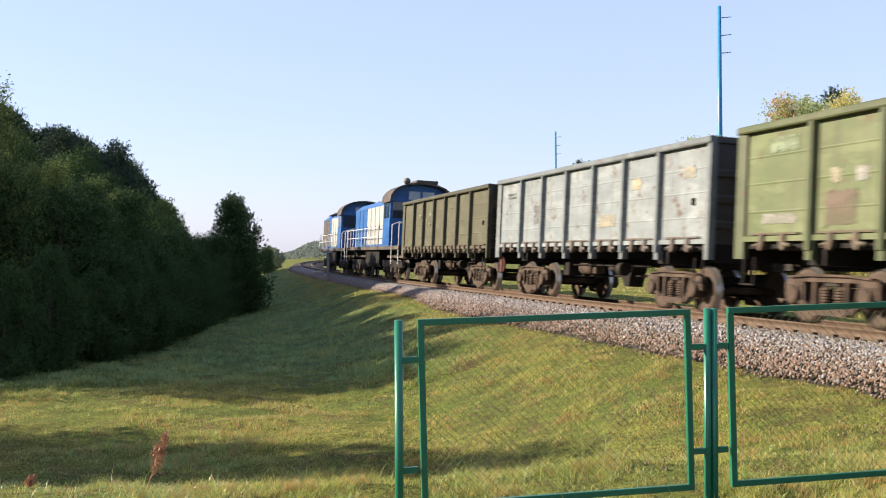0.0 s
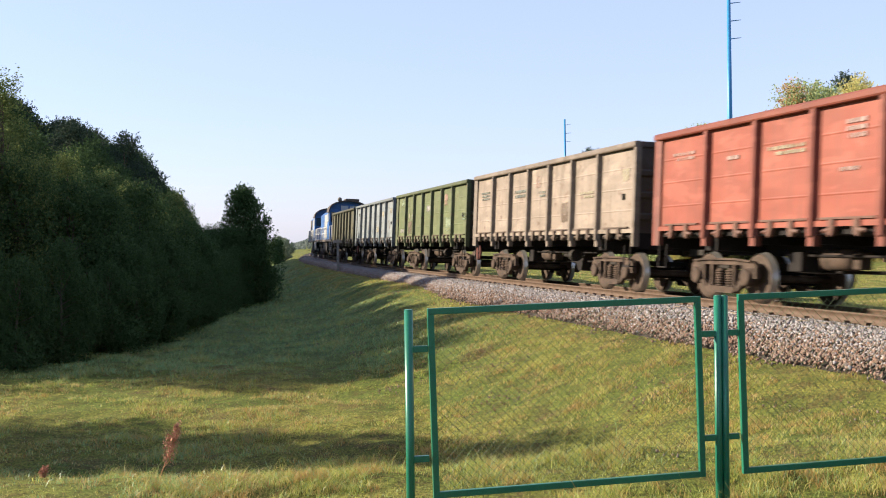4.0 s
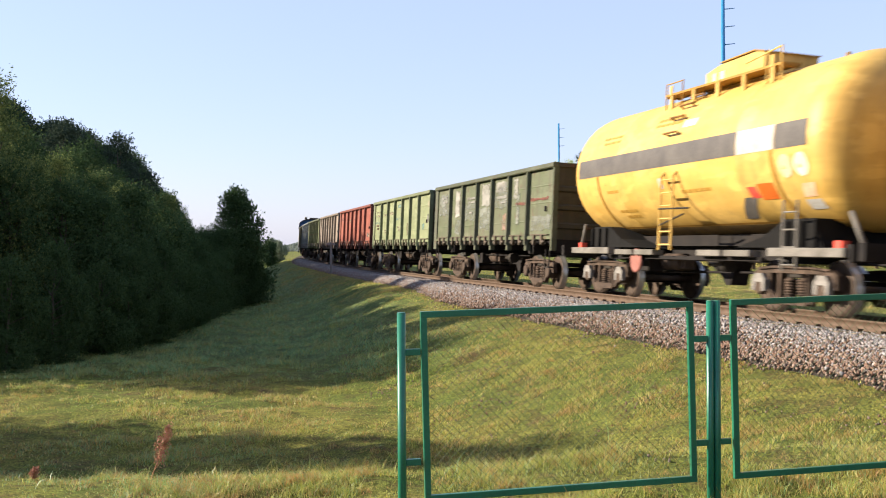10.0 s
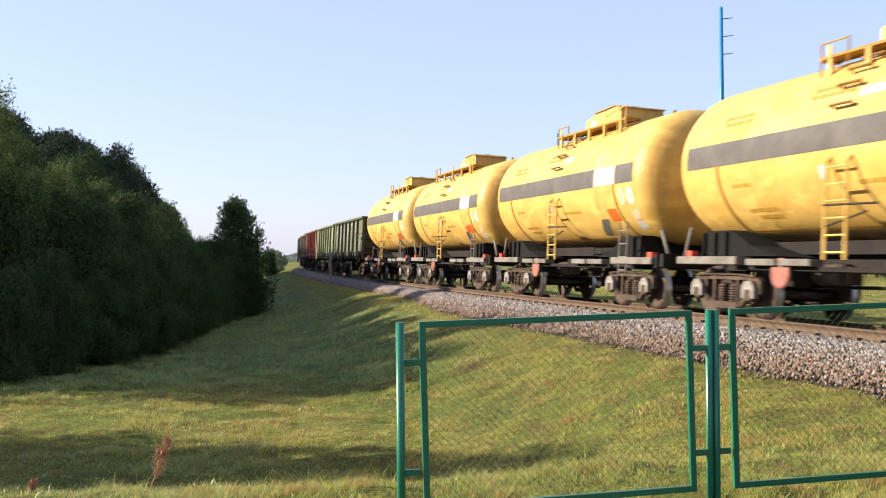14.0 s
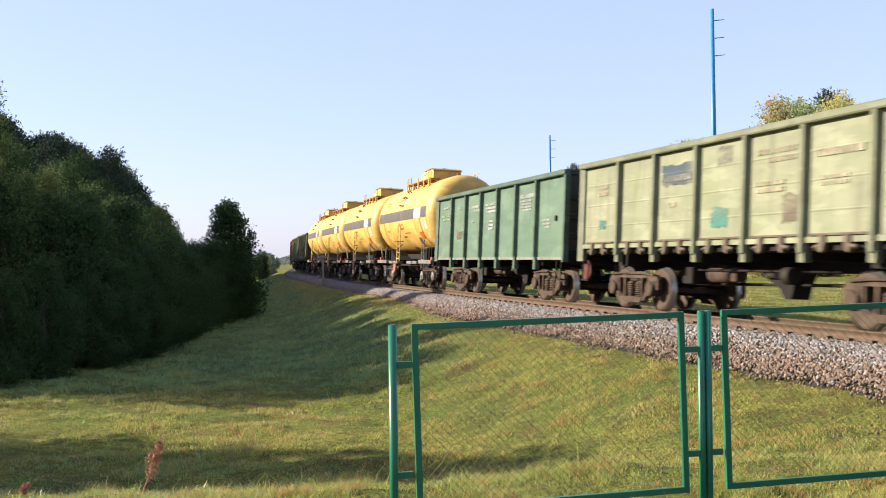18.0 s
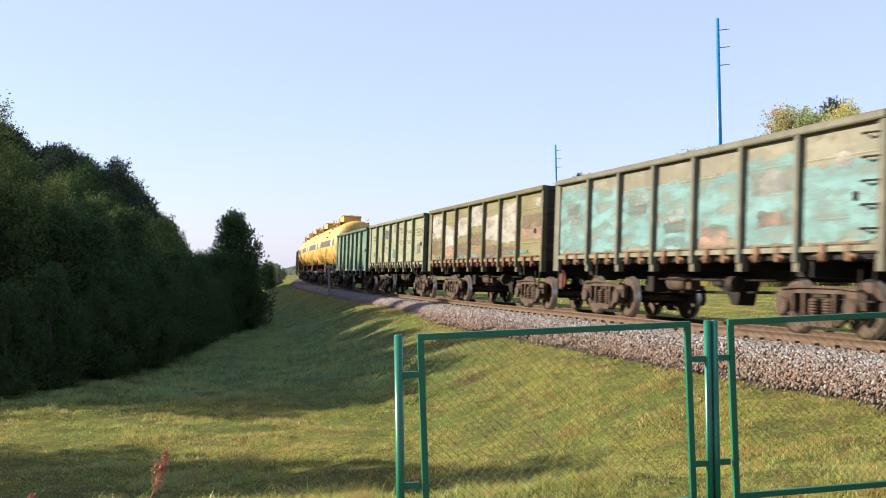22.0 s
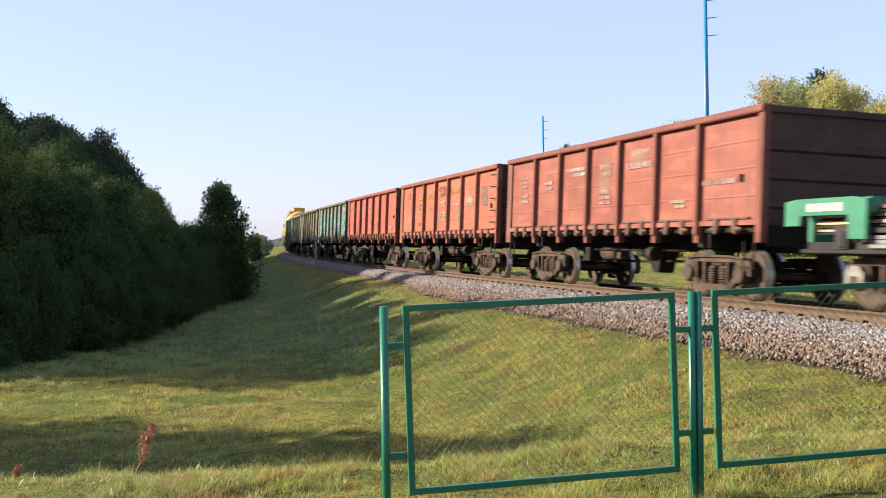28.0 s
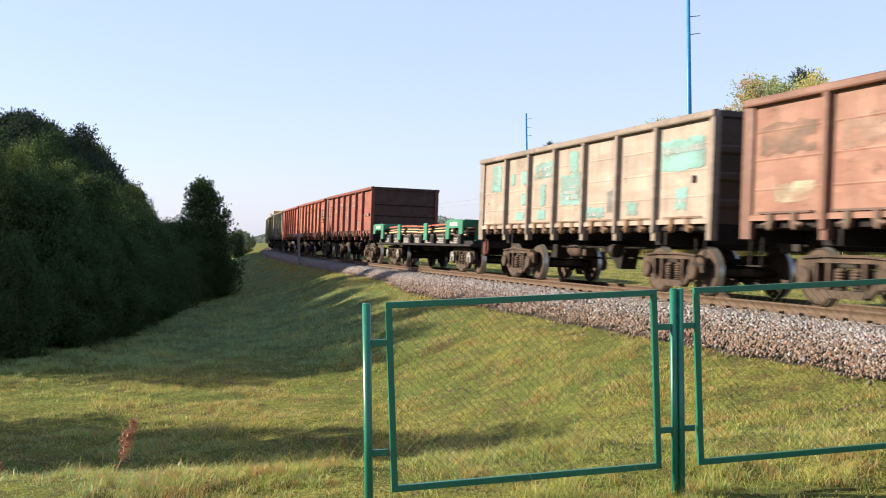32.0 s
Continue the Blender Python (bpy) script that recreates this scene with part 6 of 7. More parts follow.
     dict(wheel=True, latch_paint=P_OCHRE, patches=[(1, 0.55, 0.25, 0.7, 0.75, P_AQUA), (2, 0.2, 0.3, 0.25, 0.3, P_AQUA), (2, 0.75, 0.3, 0.35, 0.35, P_AQUA), (2, 0.75, 0.62, 0.3, 0.3, P_AQUA), (2, 0.6, 0.88, 0.6, 0.22, P_AQUA), (3, 0.5, 0.24, 1.25, 0.42, P_AQUA), (3, 0.5, 0.6, 0.35, 0.55, P_AQUA), (3, 0.45, 0.86, 0.55, 0.25, P_AQUA),
                   (4, 0.6, 0.18, 0.5, 0.5, P_AQUA), (4, 0.5, 0.55, 1.2, 0.75, P_AQUA), (5, 0.3, 0.88, 0.95, 0.24, P_AQUA), (5, 0.85, 0.75, 0.5, 0.5, P_GREY), (6, 0.35, 0.86, 0.5, 0.26, P_AQUA), (7, 0.45, 0.30, 1.45, 0.6, P_AQUA), (7, 0.45, 0.78, 0.4, 0.42, P_AQUA)],
          bars=[(3, 0.5, 0.26, 1.1, 0.3, 2, P_LETTER), (4, 0.5, 0.55, 1.0, 0.55, 4, P_LETTER), (5, 0.3, 0.9, 0.8, 0.14, 1, P_LETTER), (7, 0.45, 0.25, 1.3, 0.2, 1, P_LETTER), (7, 0.45, 0.8, 0.36, 0.14, 1, P_LETTER)])),
    (-271.5, "rusty brown open freight wagon", (0.39, 0.175, 0.118), (0.47, 0.25, 0.175), 0.8, 0.5,
     dict(patches=[(1, 0.5, 0.3, 1.3, 0.5, P_BROWN), (2, 0.5, 0.35, 1.2, 0.4, P_PINK), (3, 0.5, 0.6, 1.3, 0.6, P_BROWN), (1, 0.6, 0.8, 0.9, 0.3, P_CREAM)], bars=[])),
]
for k, (back, label, c1, c2, rust, grime, kw) in enumerate(GONDOLAS):
    coupled(simple_wagon(label, c1, c2, k + 1, rust, grime, **kw), back)

# ---- fence ----
def fence():
    root = tagged(new("mesh_fence"), "green painted tube fence with chain-link mesh panels", "fence")
    root.matrix_basis = pose(-0.357, 8.13, 0.782, 0, 0, 11.2)
    step, climb = 2.627, 0.0205

    def post_mesh(r):
        bm = bmesh.new()
        rod(bm, (0, 0, -2.3), (0, 0, -0.006), r, None, 18)
        rod(bm, (0, 0, -0.006), (0, 0, 0.0), r, r * 0.86, 18)
        return shape("post", bm, M_FENCE)
    pm, pn = post_mesh(0.034), post_mesh(0.030)
    part("post", pm, None, root)
    for k in range(3):
        x0 = k * step
        for dx in (-0.031, 0.031):
            part("post", pn, None, root).matrix_basis = pose(x0 + step + dx, 0, climb * (x0 + step))
        a, b = x0 + 0.150, x0 + step - 0.185
        tilt = pose(a, 0, climb * a, 0, -math.degrees(math.atan(climb)), 0)
        w, h, t, d = b - a, 1.50, 0.05, 0.02
        bm = bmesh.new()
        box(bm, 0, w, -d, d, -t, 0, 0.003)
        box(bm, 0, w, -d, d, -h, -h + t, 0.003)
        box(bm, 0, t, -d, d, -h + t, -t, 0.003)
        box(bm, w - t, w, -d, d, -h + t, -t, 0.003)
        part("panel_frame", bm, M_FENCE, root).matrix_basis = tilt
        bm = bmesh.new()
        c = 0.071
        lo, hi = -h + 0.04, -0.04
        for i in range(-int((hi - lo) / c) - 1, int(w / c) + 2):
            for sgn in (1, -1):
                p0 = i * c
                u0 = max(0.0, (0.03 - p0) / (hi - lo))
                u1 = min(1.0, (w - 0.03 - p0) / (hi - lo))
                if u1 <= u0:
                    continue
                za, zb = (lo + u0 * (hi - lo), lo + u1 * (hi - lo)) if sgn > 0 else (hi - u0 * (hi - lo), hi - u1 * (hi - lo))
                rod(bm, (p0 + u0 * (hi - lo), 0.002 * sgn, za), (p0 + u1 * (hi - lo), 0.002 * sgn, zb), 0.0016, None, 3, False)
        part("chain_link_mesh", bm, M_WIRE, root).matrix_basis = tilt
        for z in (-0.315, -1.18):
            for u0, u1 in ((x0 + (0.03 if k == 0 else 0.055), a), (b, x0 + step - 0.055)):
                bm = bmesh.new()
                box(bm, u0, u1, -0.018, 0.018, z - 0.025 + climb * u0, z + 0.025 + climb * u0, 0.003)
                part("bracket", bm, M_FENCE, root)


fence()

# ---- wood on the far side of the meadow ----
stand(t_c, -13.7, 31, 20, 0.82)
stand(t_a, -15.2, 36, 0, 0.78)
stand(t_b, -14.7, 40, 40, 0.86)
stand(t_p, -17.5, 47, 40, 0.80)
stand(t_d, -11.6, 37.5, 40, 0.78)
stand(t_q, -20.6, 49.0, 70, 0.86)
stand(b_a, -11.8, 31.8, 0, 1.12)
stand(b_b, -12.9, 31, 0, 1.05)
# pines
for m, x, y, turn, size in (
        (t_p, -19.9, 50.0, 261, 0.76), (t_q, -21.9, 57.0, 339, 0.88), (t_p, -19.6, 53.0, 349, 0.87), (t_q, -21.4, 60.0, 29, 0.91), (t_p, -19.2, 56.0, 225, 0.73),
        (t_q, -17.1, 52.0, 288, 0.70), (t_p, -18.6, 59.0, 79, 0.87), (t_q, -16.7, 55.0, 195, 0.76), (t_p, -14.8, 51.0, 323, 0.57), (t_q, -19.0, 70.7, 334, 0.58),
        (t_p, -22.0, 76.5, 346, 0.72), (t_q, -19.5, 76.4, 99, 0.48), (t_p, -20.9, 83.9, 315, 0.44), (t_q, -23.6, 93.3, 120, 0.49), (t_p, -30.3, 102.7, 173, 1.01),
        (t_q, -26.5, 102.8, 33, 0.57), (t_p, -32.6, 111.2, 65, 1.06), (t_q, -28.7, 112.0, 2, 0.58), (t_p, -33.5, 124.5, 214, 0.79)):
    planted(m, x, y, turn, size)
# broadleaf trees
for m, x, y, turn, size in (
        (t_a, -18.2, 45.0, 154, 0.87), (t_a, -18.8, 50.0, 347, 0.74), (t_a, -16.1, 46.0, 354, 0.82), (t_a, -16.6, 51.0, 334, 0.74), (t_a, -14.4, 47.0, 133, 0.61),
        (t_b, -17.6, 65.8, 219, 0.74), (t_a, -16.2, 64.0, 48, 0.51), (t_b, -22.0, 68.9, 345, 1.21), (t_b, -20.1, 70.3, 230, 0.93), (t_b, -17.9, 71.1, 78, 0.60),
        (t_b, -24.2, 75.7, 165, 1.29), (t_a, -20.4, 77.1, 15, 0.65), (t_b, -24.8, 86.6, 179, 1.05), (t_b, -22.2, 83.4, 110, 0.82), (t_a, -29.1, 92.0, 283, 1.23),
        (t_a, -26.9, 93.1, 25, 0.99), (t_b, -24.8, 92.5, 31, 0.89), (t_a, -32.2, 100.3, 22, 1.34), (t_b, -27.8, 103.7, 180, 0.96)):
    planted(m, x, y, turn, size)
# broadleaf trees
for m, x, y, turn, size in (
        (t_b, -35.5, 111.5, 271, 1.70), (t_b, -30.1, 113.3, 326, 0.97), (t_b, -35.4, 123.4, 198, 1.38), (t_b, -31.4, 125.9, 40, 0.72), (t_a, -26, 54, 60, 1.23),
        (t_a, -25, 42, 20, 1.05), (t_a, -22, 47, 60, 1.0)):
    planted(m, x, y, turn, size)
# birches and light trees
for m, x, y, turn, size in (
        (t_d, -13.2, 44.0, 10, 0.81), (t_d, -12.6, 47.0, 80, 0.80), (t_d, -11.9, 42.0, 200, 0.71), (t_d, -12.9, 50.0, 120, 0.66), (t_c, -12.4, 33.0, 10, 0.61),
        (t_c, -13.8, 34.0, 130, 0.61), (t_c, -12.1, 35.0, 70, 0.57), (t_c, -14.2, 32.0, 220, 0.85)):
    planted(m, x, y, turn, size)
# bushes
for m, x, y, turn, size in (
        (b_b, -10.9, 32.6, 60, 0.88), (b_b, -11, 36.2, 100, 0.98), (b_a, -11, 39, 150, 1.04), (b_a, -11.3, 42.5, 10, 0.94), (b_a, -12.4, 49, 200, 0.88),
        (b_b, -13.4, 51, 80, 0.8), (b_a, -14.4, 30.5, 220, 1.1), (b_b, -16, 30, 300, 1), (b_b, -13.4, 57, 120, 0.76), (b_a, -12.9, 62, 20, 0.85),
        (b_b, -14.4, 66, 20, 0.8), (b_a, -14.6, 75, 70, 0.9), (b_a, -17.6, 92, 120, 0.8), (b_a, -20.4, 106, 20, 0.8), (b_b, -12, 34.5, 200, 1),
        (b_a, -12.2, 37.5, 250, 1.0), (b_a, -17, 31.5, 0, 1.1), (b_b, -12.6, 44, 30, 0.85), (b_a, -10, 33.6, 77, 0.72)):
    planted(m, x, y, turn, size)
# bushes
for m, x, y, turn, size in (
        (b_a, -10.4, 36.8, 177, 0.75), (b_b, -14.9, 58, 50, 0.82), (b_a, -15.4, 53.5, 50, 0.9), (b_b, -12.2, 50, 60, 0.70), (b_a, -10.7, 54.3, 40, 0.62),
        (b_b, -11.6, 53.4, 140, 0.74), (b_a, -12.5, 53, 120, 0.84), (b_a, -11.9, 56, 120, 0.80)):
    planted(m, x, y, turn, size)
# beyond the left edge of the view, where the long shadows come from
for m, x, y, turn, size in (
        (t_a, -20, 28.5, 15, 1.05), (t_b, -24, 30, 75, 1.2), (t_a, -23, 36, 160, 1.1), (t_a, -19, 33, 160, 0.9), (t_b, -17.3, 28.6, 160, 0.95),
        (t_b, -20.5, 26.6, 30, 1.15), (t_a, -25.5, 27, 80, 1.2), (t_a, -22.5, 31.5, 310, 1.15), (t_a, -20.5, 17.5, 100, 1.1), (t_b, -24.5, 18.5, 140, 1.3),
        (t_a, -28.5, 17.8, 220, 1.35), (t_b, -19, 16.4, 60, 0.9)):
    planted(m, x, y, turn, size)
# tall trees further left, which shade the bank and the ballast
for m, x, y, turn, size in ((t_p, -28.5, 44.6, 20, 1.34), (t_a, -29.2, 54.6, 40, 1.56), (t_b, -31.0, 58.0, 150, 1.90), (t_a, -32.8, 61.6, 260, 1.66), (t_p, -34.6, 65.0, 80, 1.50), (t_a, -36.4, 68.6, 10, 1.76), (t_b, -38.4, 72.6, 310, 2.15), (t_a, -41.0, 77.4, 200, 1.90), (t_a, -44.0, 83.0, 95, 2.0)):
    planted(m, x, y, turn, size)
# a ragged skirt of low bushes along the wood's foot, towards the bank
for m, x, y, turn, size in (
        (b_a, -11.4, 26.9, 30, 0.62), (b_b, -10.8, 28.4, 130, 0.60), (b_a, -10.0, 30.2, 200, 0.58), (b_b, -9.7, 31.8, 75, 0.56), (b_a, -9.6, 33.6, 310, 0.60),
        (b_b, -9.6, 35.6, 20, 0.58), (b_a, -9.8, 37.8, 160, 0.62), (b_a, -10.1, 40.2, 250, 0.66), (b_b, -10.3, 42.8, 95, 0.62), (b_a, -10.5, 45.6, 15, 0.60),
        (b_a, -10.7, 48.6, 140, 0.60), (b_b, -10.9, 51.6, 280, 0.56), (b_a, -11.4, 58.2, 60, 0.60), (b_b, -12.4, 63.0, 190, 0.62), (b_a, -13.4, 68.5, 330, 0.66),
        (b_a, -13.0, 28.0, 110, 0.80), (b_b, -14.6, 27.2, 220, 0.85), (b_a, -16.2, 27.6, 10, 0.95), (b_a, -14.6, 80.0, 100, 0.70)):
    planted(m, x, y, turn, size)


# deeper in the wood: the crowns fall away along the curve towards the bank
TREELINE = [(-24.5, 0.158), (-23.0, 0.142), (-21.0, 0.120), (-19.3, 0.113), (-18.3, 0.101), (-16.7, 0.088), (-15.8, 0.060), (-14.7, 0.048), (-14.0, 0.026), (-11.0, 0.022), (-9.6, 0.010)]


def deep_wood():
    rr = random.Random(44)
    for j in range(17):
        y0 = 58.0 + 4.4 * j
        edge = -13.6 - 0.27 * (y0 - 57)
        for i in range(6):
            x, y = edge - 2.3 - 2.7 * i + rr.uniform(-0.9, 0.9), y0 + rr.uniform(-1.6, 1.6)
            bearing = math.degrees(math.atan2(x, y))
            slope = float(np.interp(bearing, [b for b, _ in TREELINE], [h for _, h in TREELINE])) * rr.uniform(0.78, 0.93)
            height = EYE_Z + slope * math.hypot(x, y) + 2.0
            m, full = ((t_a, 9.5), (t_b, 8.0), (t_q, 10.0), (t_p, 11.0))[rr.choice((0, 0, 1, 1, 2, 3))]
            if height > 2.6:
                planted(m, x, y, rr.randrange(360), min(height / full, 1.7))


deep_wood()
stand(tree("tree", "rounded dark green tree standing alone near the bank", 6.2, 2.25, 25, LEAF_DARK, 76000, 0.050, 0.0, 120, 0.46, 0.62, 0.34, 1.0, 0.02), -11.15, 55.0)

# ---- trees beyond the line ----
BEYOND = "autumn trees beyond the railway"
a1 = tree("tree", "tall green tree turning red at its top", 18.0, 5.2, 31, LEAF_GREEN, 64000, 0.115, 0.03, 70, 0.8, 0.5, 1.2, 0.5, group=BEYOND, tip_leaf=LEAF_RED)
a2 = tree("tree", "tall yellowing birch with a broad crown", 18.2, 5.2, 32, LEAF_YELLOW, 64000, 0.11, 0.03, 70, 0.8, 0.5, 1.2, 0.5, group=BEYOND)
a3 = tree("tree", "green tree with a full rounded crown", 15.5, 4.6, 33, LEAF_GREEN, 52000, 0.115, 0.02, 60, 0.75, 0.5, 1.1, 0.6, group=BEYOND)
stand(a1, 37.2, 111.0, 0, 1.04)
stand(a2, 41.8, 108.0, 0, 1.02)
stand(a3, 29.0, 110.0, 0, 0.90)
for m, x, y, turn, size in ((a3, 23.7, 119.0, 301, 0.79), (a3, 25.7, 116.0, 94, 0.87), (a3, 27.2, 112.0, 39, 0.92), (a3, 30.1, 113.0, 107, 0.91), (a3, 31.4, 108.0, 148, 0.88), (a3, 41.9, 118.0, 293, 1.24),
                            (a2, 45.6, 110.0, 162, 0.97), (a2, 46.1, 105.0, 33, 0.86), (a2, 35.7, 100.0, 120, 0.70), (a2, 31.7, 101.0, 216, 0.59), (a2, 38.8, 98.0, 292, 0.63), (a2, 26.2, 103.0, 262, 0.51),
                            (a2, 23.7, 106.0, 357, 0.49), (a3, 22.5, 110.0, 67, 0.64), (a1, 51.6, 108.0, 316, 0.93), (a2, 57.3, 110.0, 19, 1.00), (a2, 45.7, 98.0, 200, 0.70), (t_p, 47.5, 124.0, 98, 1.97),
                            (t_p, 21.4, 160.0, 72, 1.49), (a3, 19.7, 165.0, 236, 0.99), (a3, 23.8, 158.0, 110, 0.96), (a3, 23.6, 135.0, 202, 0.84), (a3, 35.1, 116.0, 93, 0.98), (a2, 36.5, 106.0, 54, 0.79)):
    planted(m, x, y, turn, size)

# ---- hedge and woods far off ----
HEDGE = "bushes far along the line"
# leaves lightened and greyed: distance haze put into their colour
b_w = tree("bush", "bush far along the line, leaves greyed for haze", 5.0, 2.6, 19, island_tones("haze_greyed_leaves", [(0.15, 0.185, 0.12), (0.20, 0.235, 0.155), (0.12, 0.155, 0.10)], 0.8, 0.3), 14000, 0.11, 0.0, 30, 0.7, 0.5, group=HEDGE)
stand(b_w, -27.8, 172.0, 0, 0.62)
for m, x, y, turn, size in ((b_w, -30.0, 184.0, 50, 0.66), (b_w, -25.6, 160.0, 100, 0.40), (b_w, -33.0, 205.0, 10, 0.8), (b_w, -35.8, 214.0, 80, 0.9), (b_a, -21.0, 126.0, 80, 0.62), (b_b, -22.6, 133.0, 10, 0.60)):
    tagged(planted(m, x, y, turn, size), group=HEDGE)


def far_woods():
    rng = np.random.default_rng(77)
    n = 110000
    a = np.radians(rng.uniform(-20, 34, n))
    r = rng.choice([520.0, 800.0, 1200.0], n) * (1 + 0.06 * np.sin(a * 23) + 0.04 * rng.normal(size=n))
    top = (7.5 + 4 * np.sin(a * 31) * np.sin(a * 13 + 1) + 2.5 * np.sin(a * 90)) * (0.7 + r / 1500)
    z = -2 + top * rng.random(n) ** 0.7
    p = np.stack([r * np.sin(a), r * np.cos(a), z], 1)
    u = rng.normal(size=(n, 3))
    u /= np.linalg.norm(u, axis=1)[:, None]
    w = np.cross(u, rng.normal(size=(n, 3)))
    w /= np.linalg.norm(w, axis=1)[:, None]
    k = (r / 950)[:, None] * rng.uniform(0.6, 1.3, (n, 1))
    v = np.stack([p - u * k, p + w * k * 0.7, p + u * k, p - w * k * 0.7], 1).reshape(-1, 3)
    # close, pale grey-green tones paint the distance haze into the leaf colour
    mat = island_tones("haze_tinted_far_leaves", [(0.135, 0.16, 0.145), (0.155, 0.18, 0.16), (0.125, 0.15, 0.135), (0.165, 0.185, 0.165)], 1.0, 0.5, gloss=0.0)
    tagged(new("distant_woods", raw_mesh("distant_woods", v, np.arange(4 * n).reshape(n, 4), mat)), "woods along the horizon, leaf colour paled for haze", "woods", kind="stuff")


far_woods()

# ---- power line poles ----
M_POLE = surface("bright_blue_pole_paint", (0.03, 0.20, 0.42), (0.04, 0.25, 0.50), 0.5, 0.4, 0.1, 8, 0.05)


def power_pole(x, y, top, label):
    root = tagged(new("power_pole"), label, "pole", "power line poles")
    root.matrix_basis = pose(x, y, -1.0)
    bm = bmesh.new()
    rod(bm, (0, 0, 0), (0, 0, top + 1.0), 0.42, 0.22, 14)
    part("mast", bm, M_POLE, root)
    for z in (top - 0.5, top - 2.7, top - 4.9):
        bm = bmesh.new()
        rod(bm, (0, 0, z), (1.5, 0, z + 0.15), 0.07, 0.04, 6)
        part("arm", bm, M_POLE, root)
    return root


power_pole(34.6, 129.0, 31.8, "tall blue steel power line pole with short arms")
power_pole(29.6, 270.0, 32.6, "distant blue steel power line pole with short arms")


# ---- electrified line beyond: masts and wires ----
M_CONCRETE = surface("grey_brown_mast", (0.17, 0.115, 0.078), (0.24, 0.17, 0.12), 1.0, 0.9, 0.0, 12)
M_CABLE = surface("dull_copper_wire", (0.16, 0.16, 0.15), (0.24, 0.23, 0.21), 1.0, 0.6, 0.5, 10)


def overhead_mast(x, y, arm, label):
    root = tagged(new("overhead_line_mast"), label, "mast", "masts of the electrified line")
    z = float(ground_z([x], [y])[0])
    root.matrix_basis = pose(x, y, z)
    bm = bmesh.new()
    rod(bm, (0, 0, -0.4), (0, 0, 9.3), 0.17, 0.13, 10)
    part("mast", bm, M_CONCRETE, root)
    bm = bmesh.new()
    rod(bm, (0, 0, 6.0), (arm * 2.4, 0, 8.3), 0.05, None, 6)
    rod(bm, (arm * 2.2, 0, 8.25), (arm * 2.9, 0, 8.3), 0.05, None, 6)
    part("bracket_arm", bm, M_CONCRETE, root)
    bm = bmesh.new()
    rod(bm, (0, 0, 8.5), (arm * 0.5, 0, 8.5), 0.04, None, 6)
    rod(bm, (arm * 0.5, 0, 8.4), (arm * 0.5, 0, 8.65), 0.05, None, 8)
    part("insulator", bm, M_CONCRETE, root)
    return root


for x, y, arm in ((27.0, 91.0, 1), (38.6, 93.0, -1), (17.0, 126.0, 1), (45.5, 60.0, -1)):
    overhead_mast(x, y, arm, "slim grey-brown overhead line mast with a bracket arm")


def wire(pts, sag, label):
    bm = bmesh.new()
    for (a, b) in zip(pts, pts[1:]):
        a, b = Vector(a), Vector(b)
        prev = a
        for i in range(1, 9):
            u = i / 8
            q = a.lerp(b, u) - Vector((0, 0, sag * 4 * u * (1 - u)))
            rod(bm, prev, q, 0.015, None, 4, False)
            prev = q
    tagged(part("overhead_wire", bm, M_CABLE, None), label, "wire", "wires of the electrified line")


wire([(60.0, 10.0, 7.7), (29.6, 91.0, 7.7), (19.4, 126.0, 7.4), (-5.0, 210.0, 7.2)], 0.7, "thin sagging overhead wire between the masts")
wire([(60.0, 10.0, 6.2), (29.6, 91.0, 6.3), (19.4, 126.0, 6.0), (-5.0, 210.0, 6.0)], 0.1, "thin taut overhead contact wire between the masts")
wire([(66.0, 20.0, 8.2), (38.6, 93.0, 8.0), (10.0, 172.0, 7.6)], 0.8, "thin sagging overhead wire between the masts")

# ---- marker post beside the line ----
M_POST = surface("weathered_grey_concrete", (0.24, 0.23, 0.21), (0.34, 0.32, 0.29), 3.0, 0.9)


def marker_post():
    q = line_pt(np.array([42.0]), 2.2, -0.45)[0]
    root = tagged(new("marker_post"), "slim grey marker post with a short crosspiece beside the track", "post")
    root.matrix_basis = pose(q[0], q[1], float(ground_z([q[0]], [q[1]])[0]) - 0.1, 0, 0, 10)
    bm = bmesh.new()
    box(bm, -0.075, 0.075, -0.06, 0.06, -0.3, 2.12, 0.01)
    part("post", bm, M_POST, root)
    bm = bmesh.new()
    box(bm, -0.30, 0.26, -0.10, -0.062, 1.90, 2.06, 0.008)
    part("crosspiece", bm, M_POST, root)


marker_post()


# ---- dock plants in the meadow ----
M_DOCK = island_tones("rusty_dock_seeds", [(0.33, 0.150, 0.095), (0.42, 0.21, 0.13), (0.26, 0.11, 0.07), (0.50, 0.28, 0.18)], 0.8, 0.2)


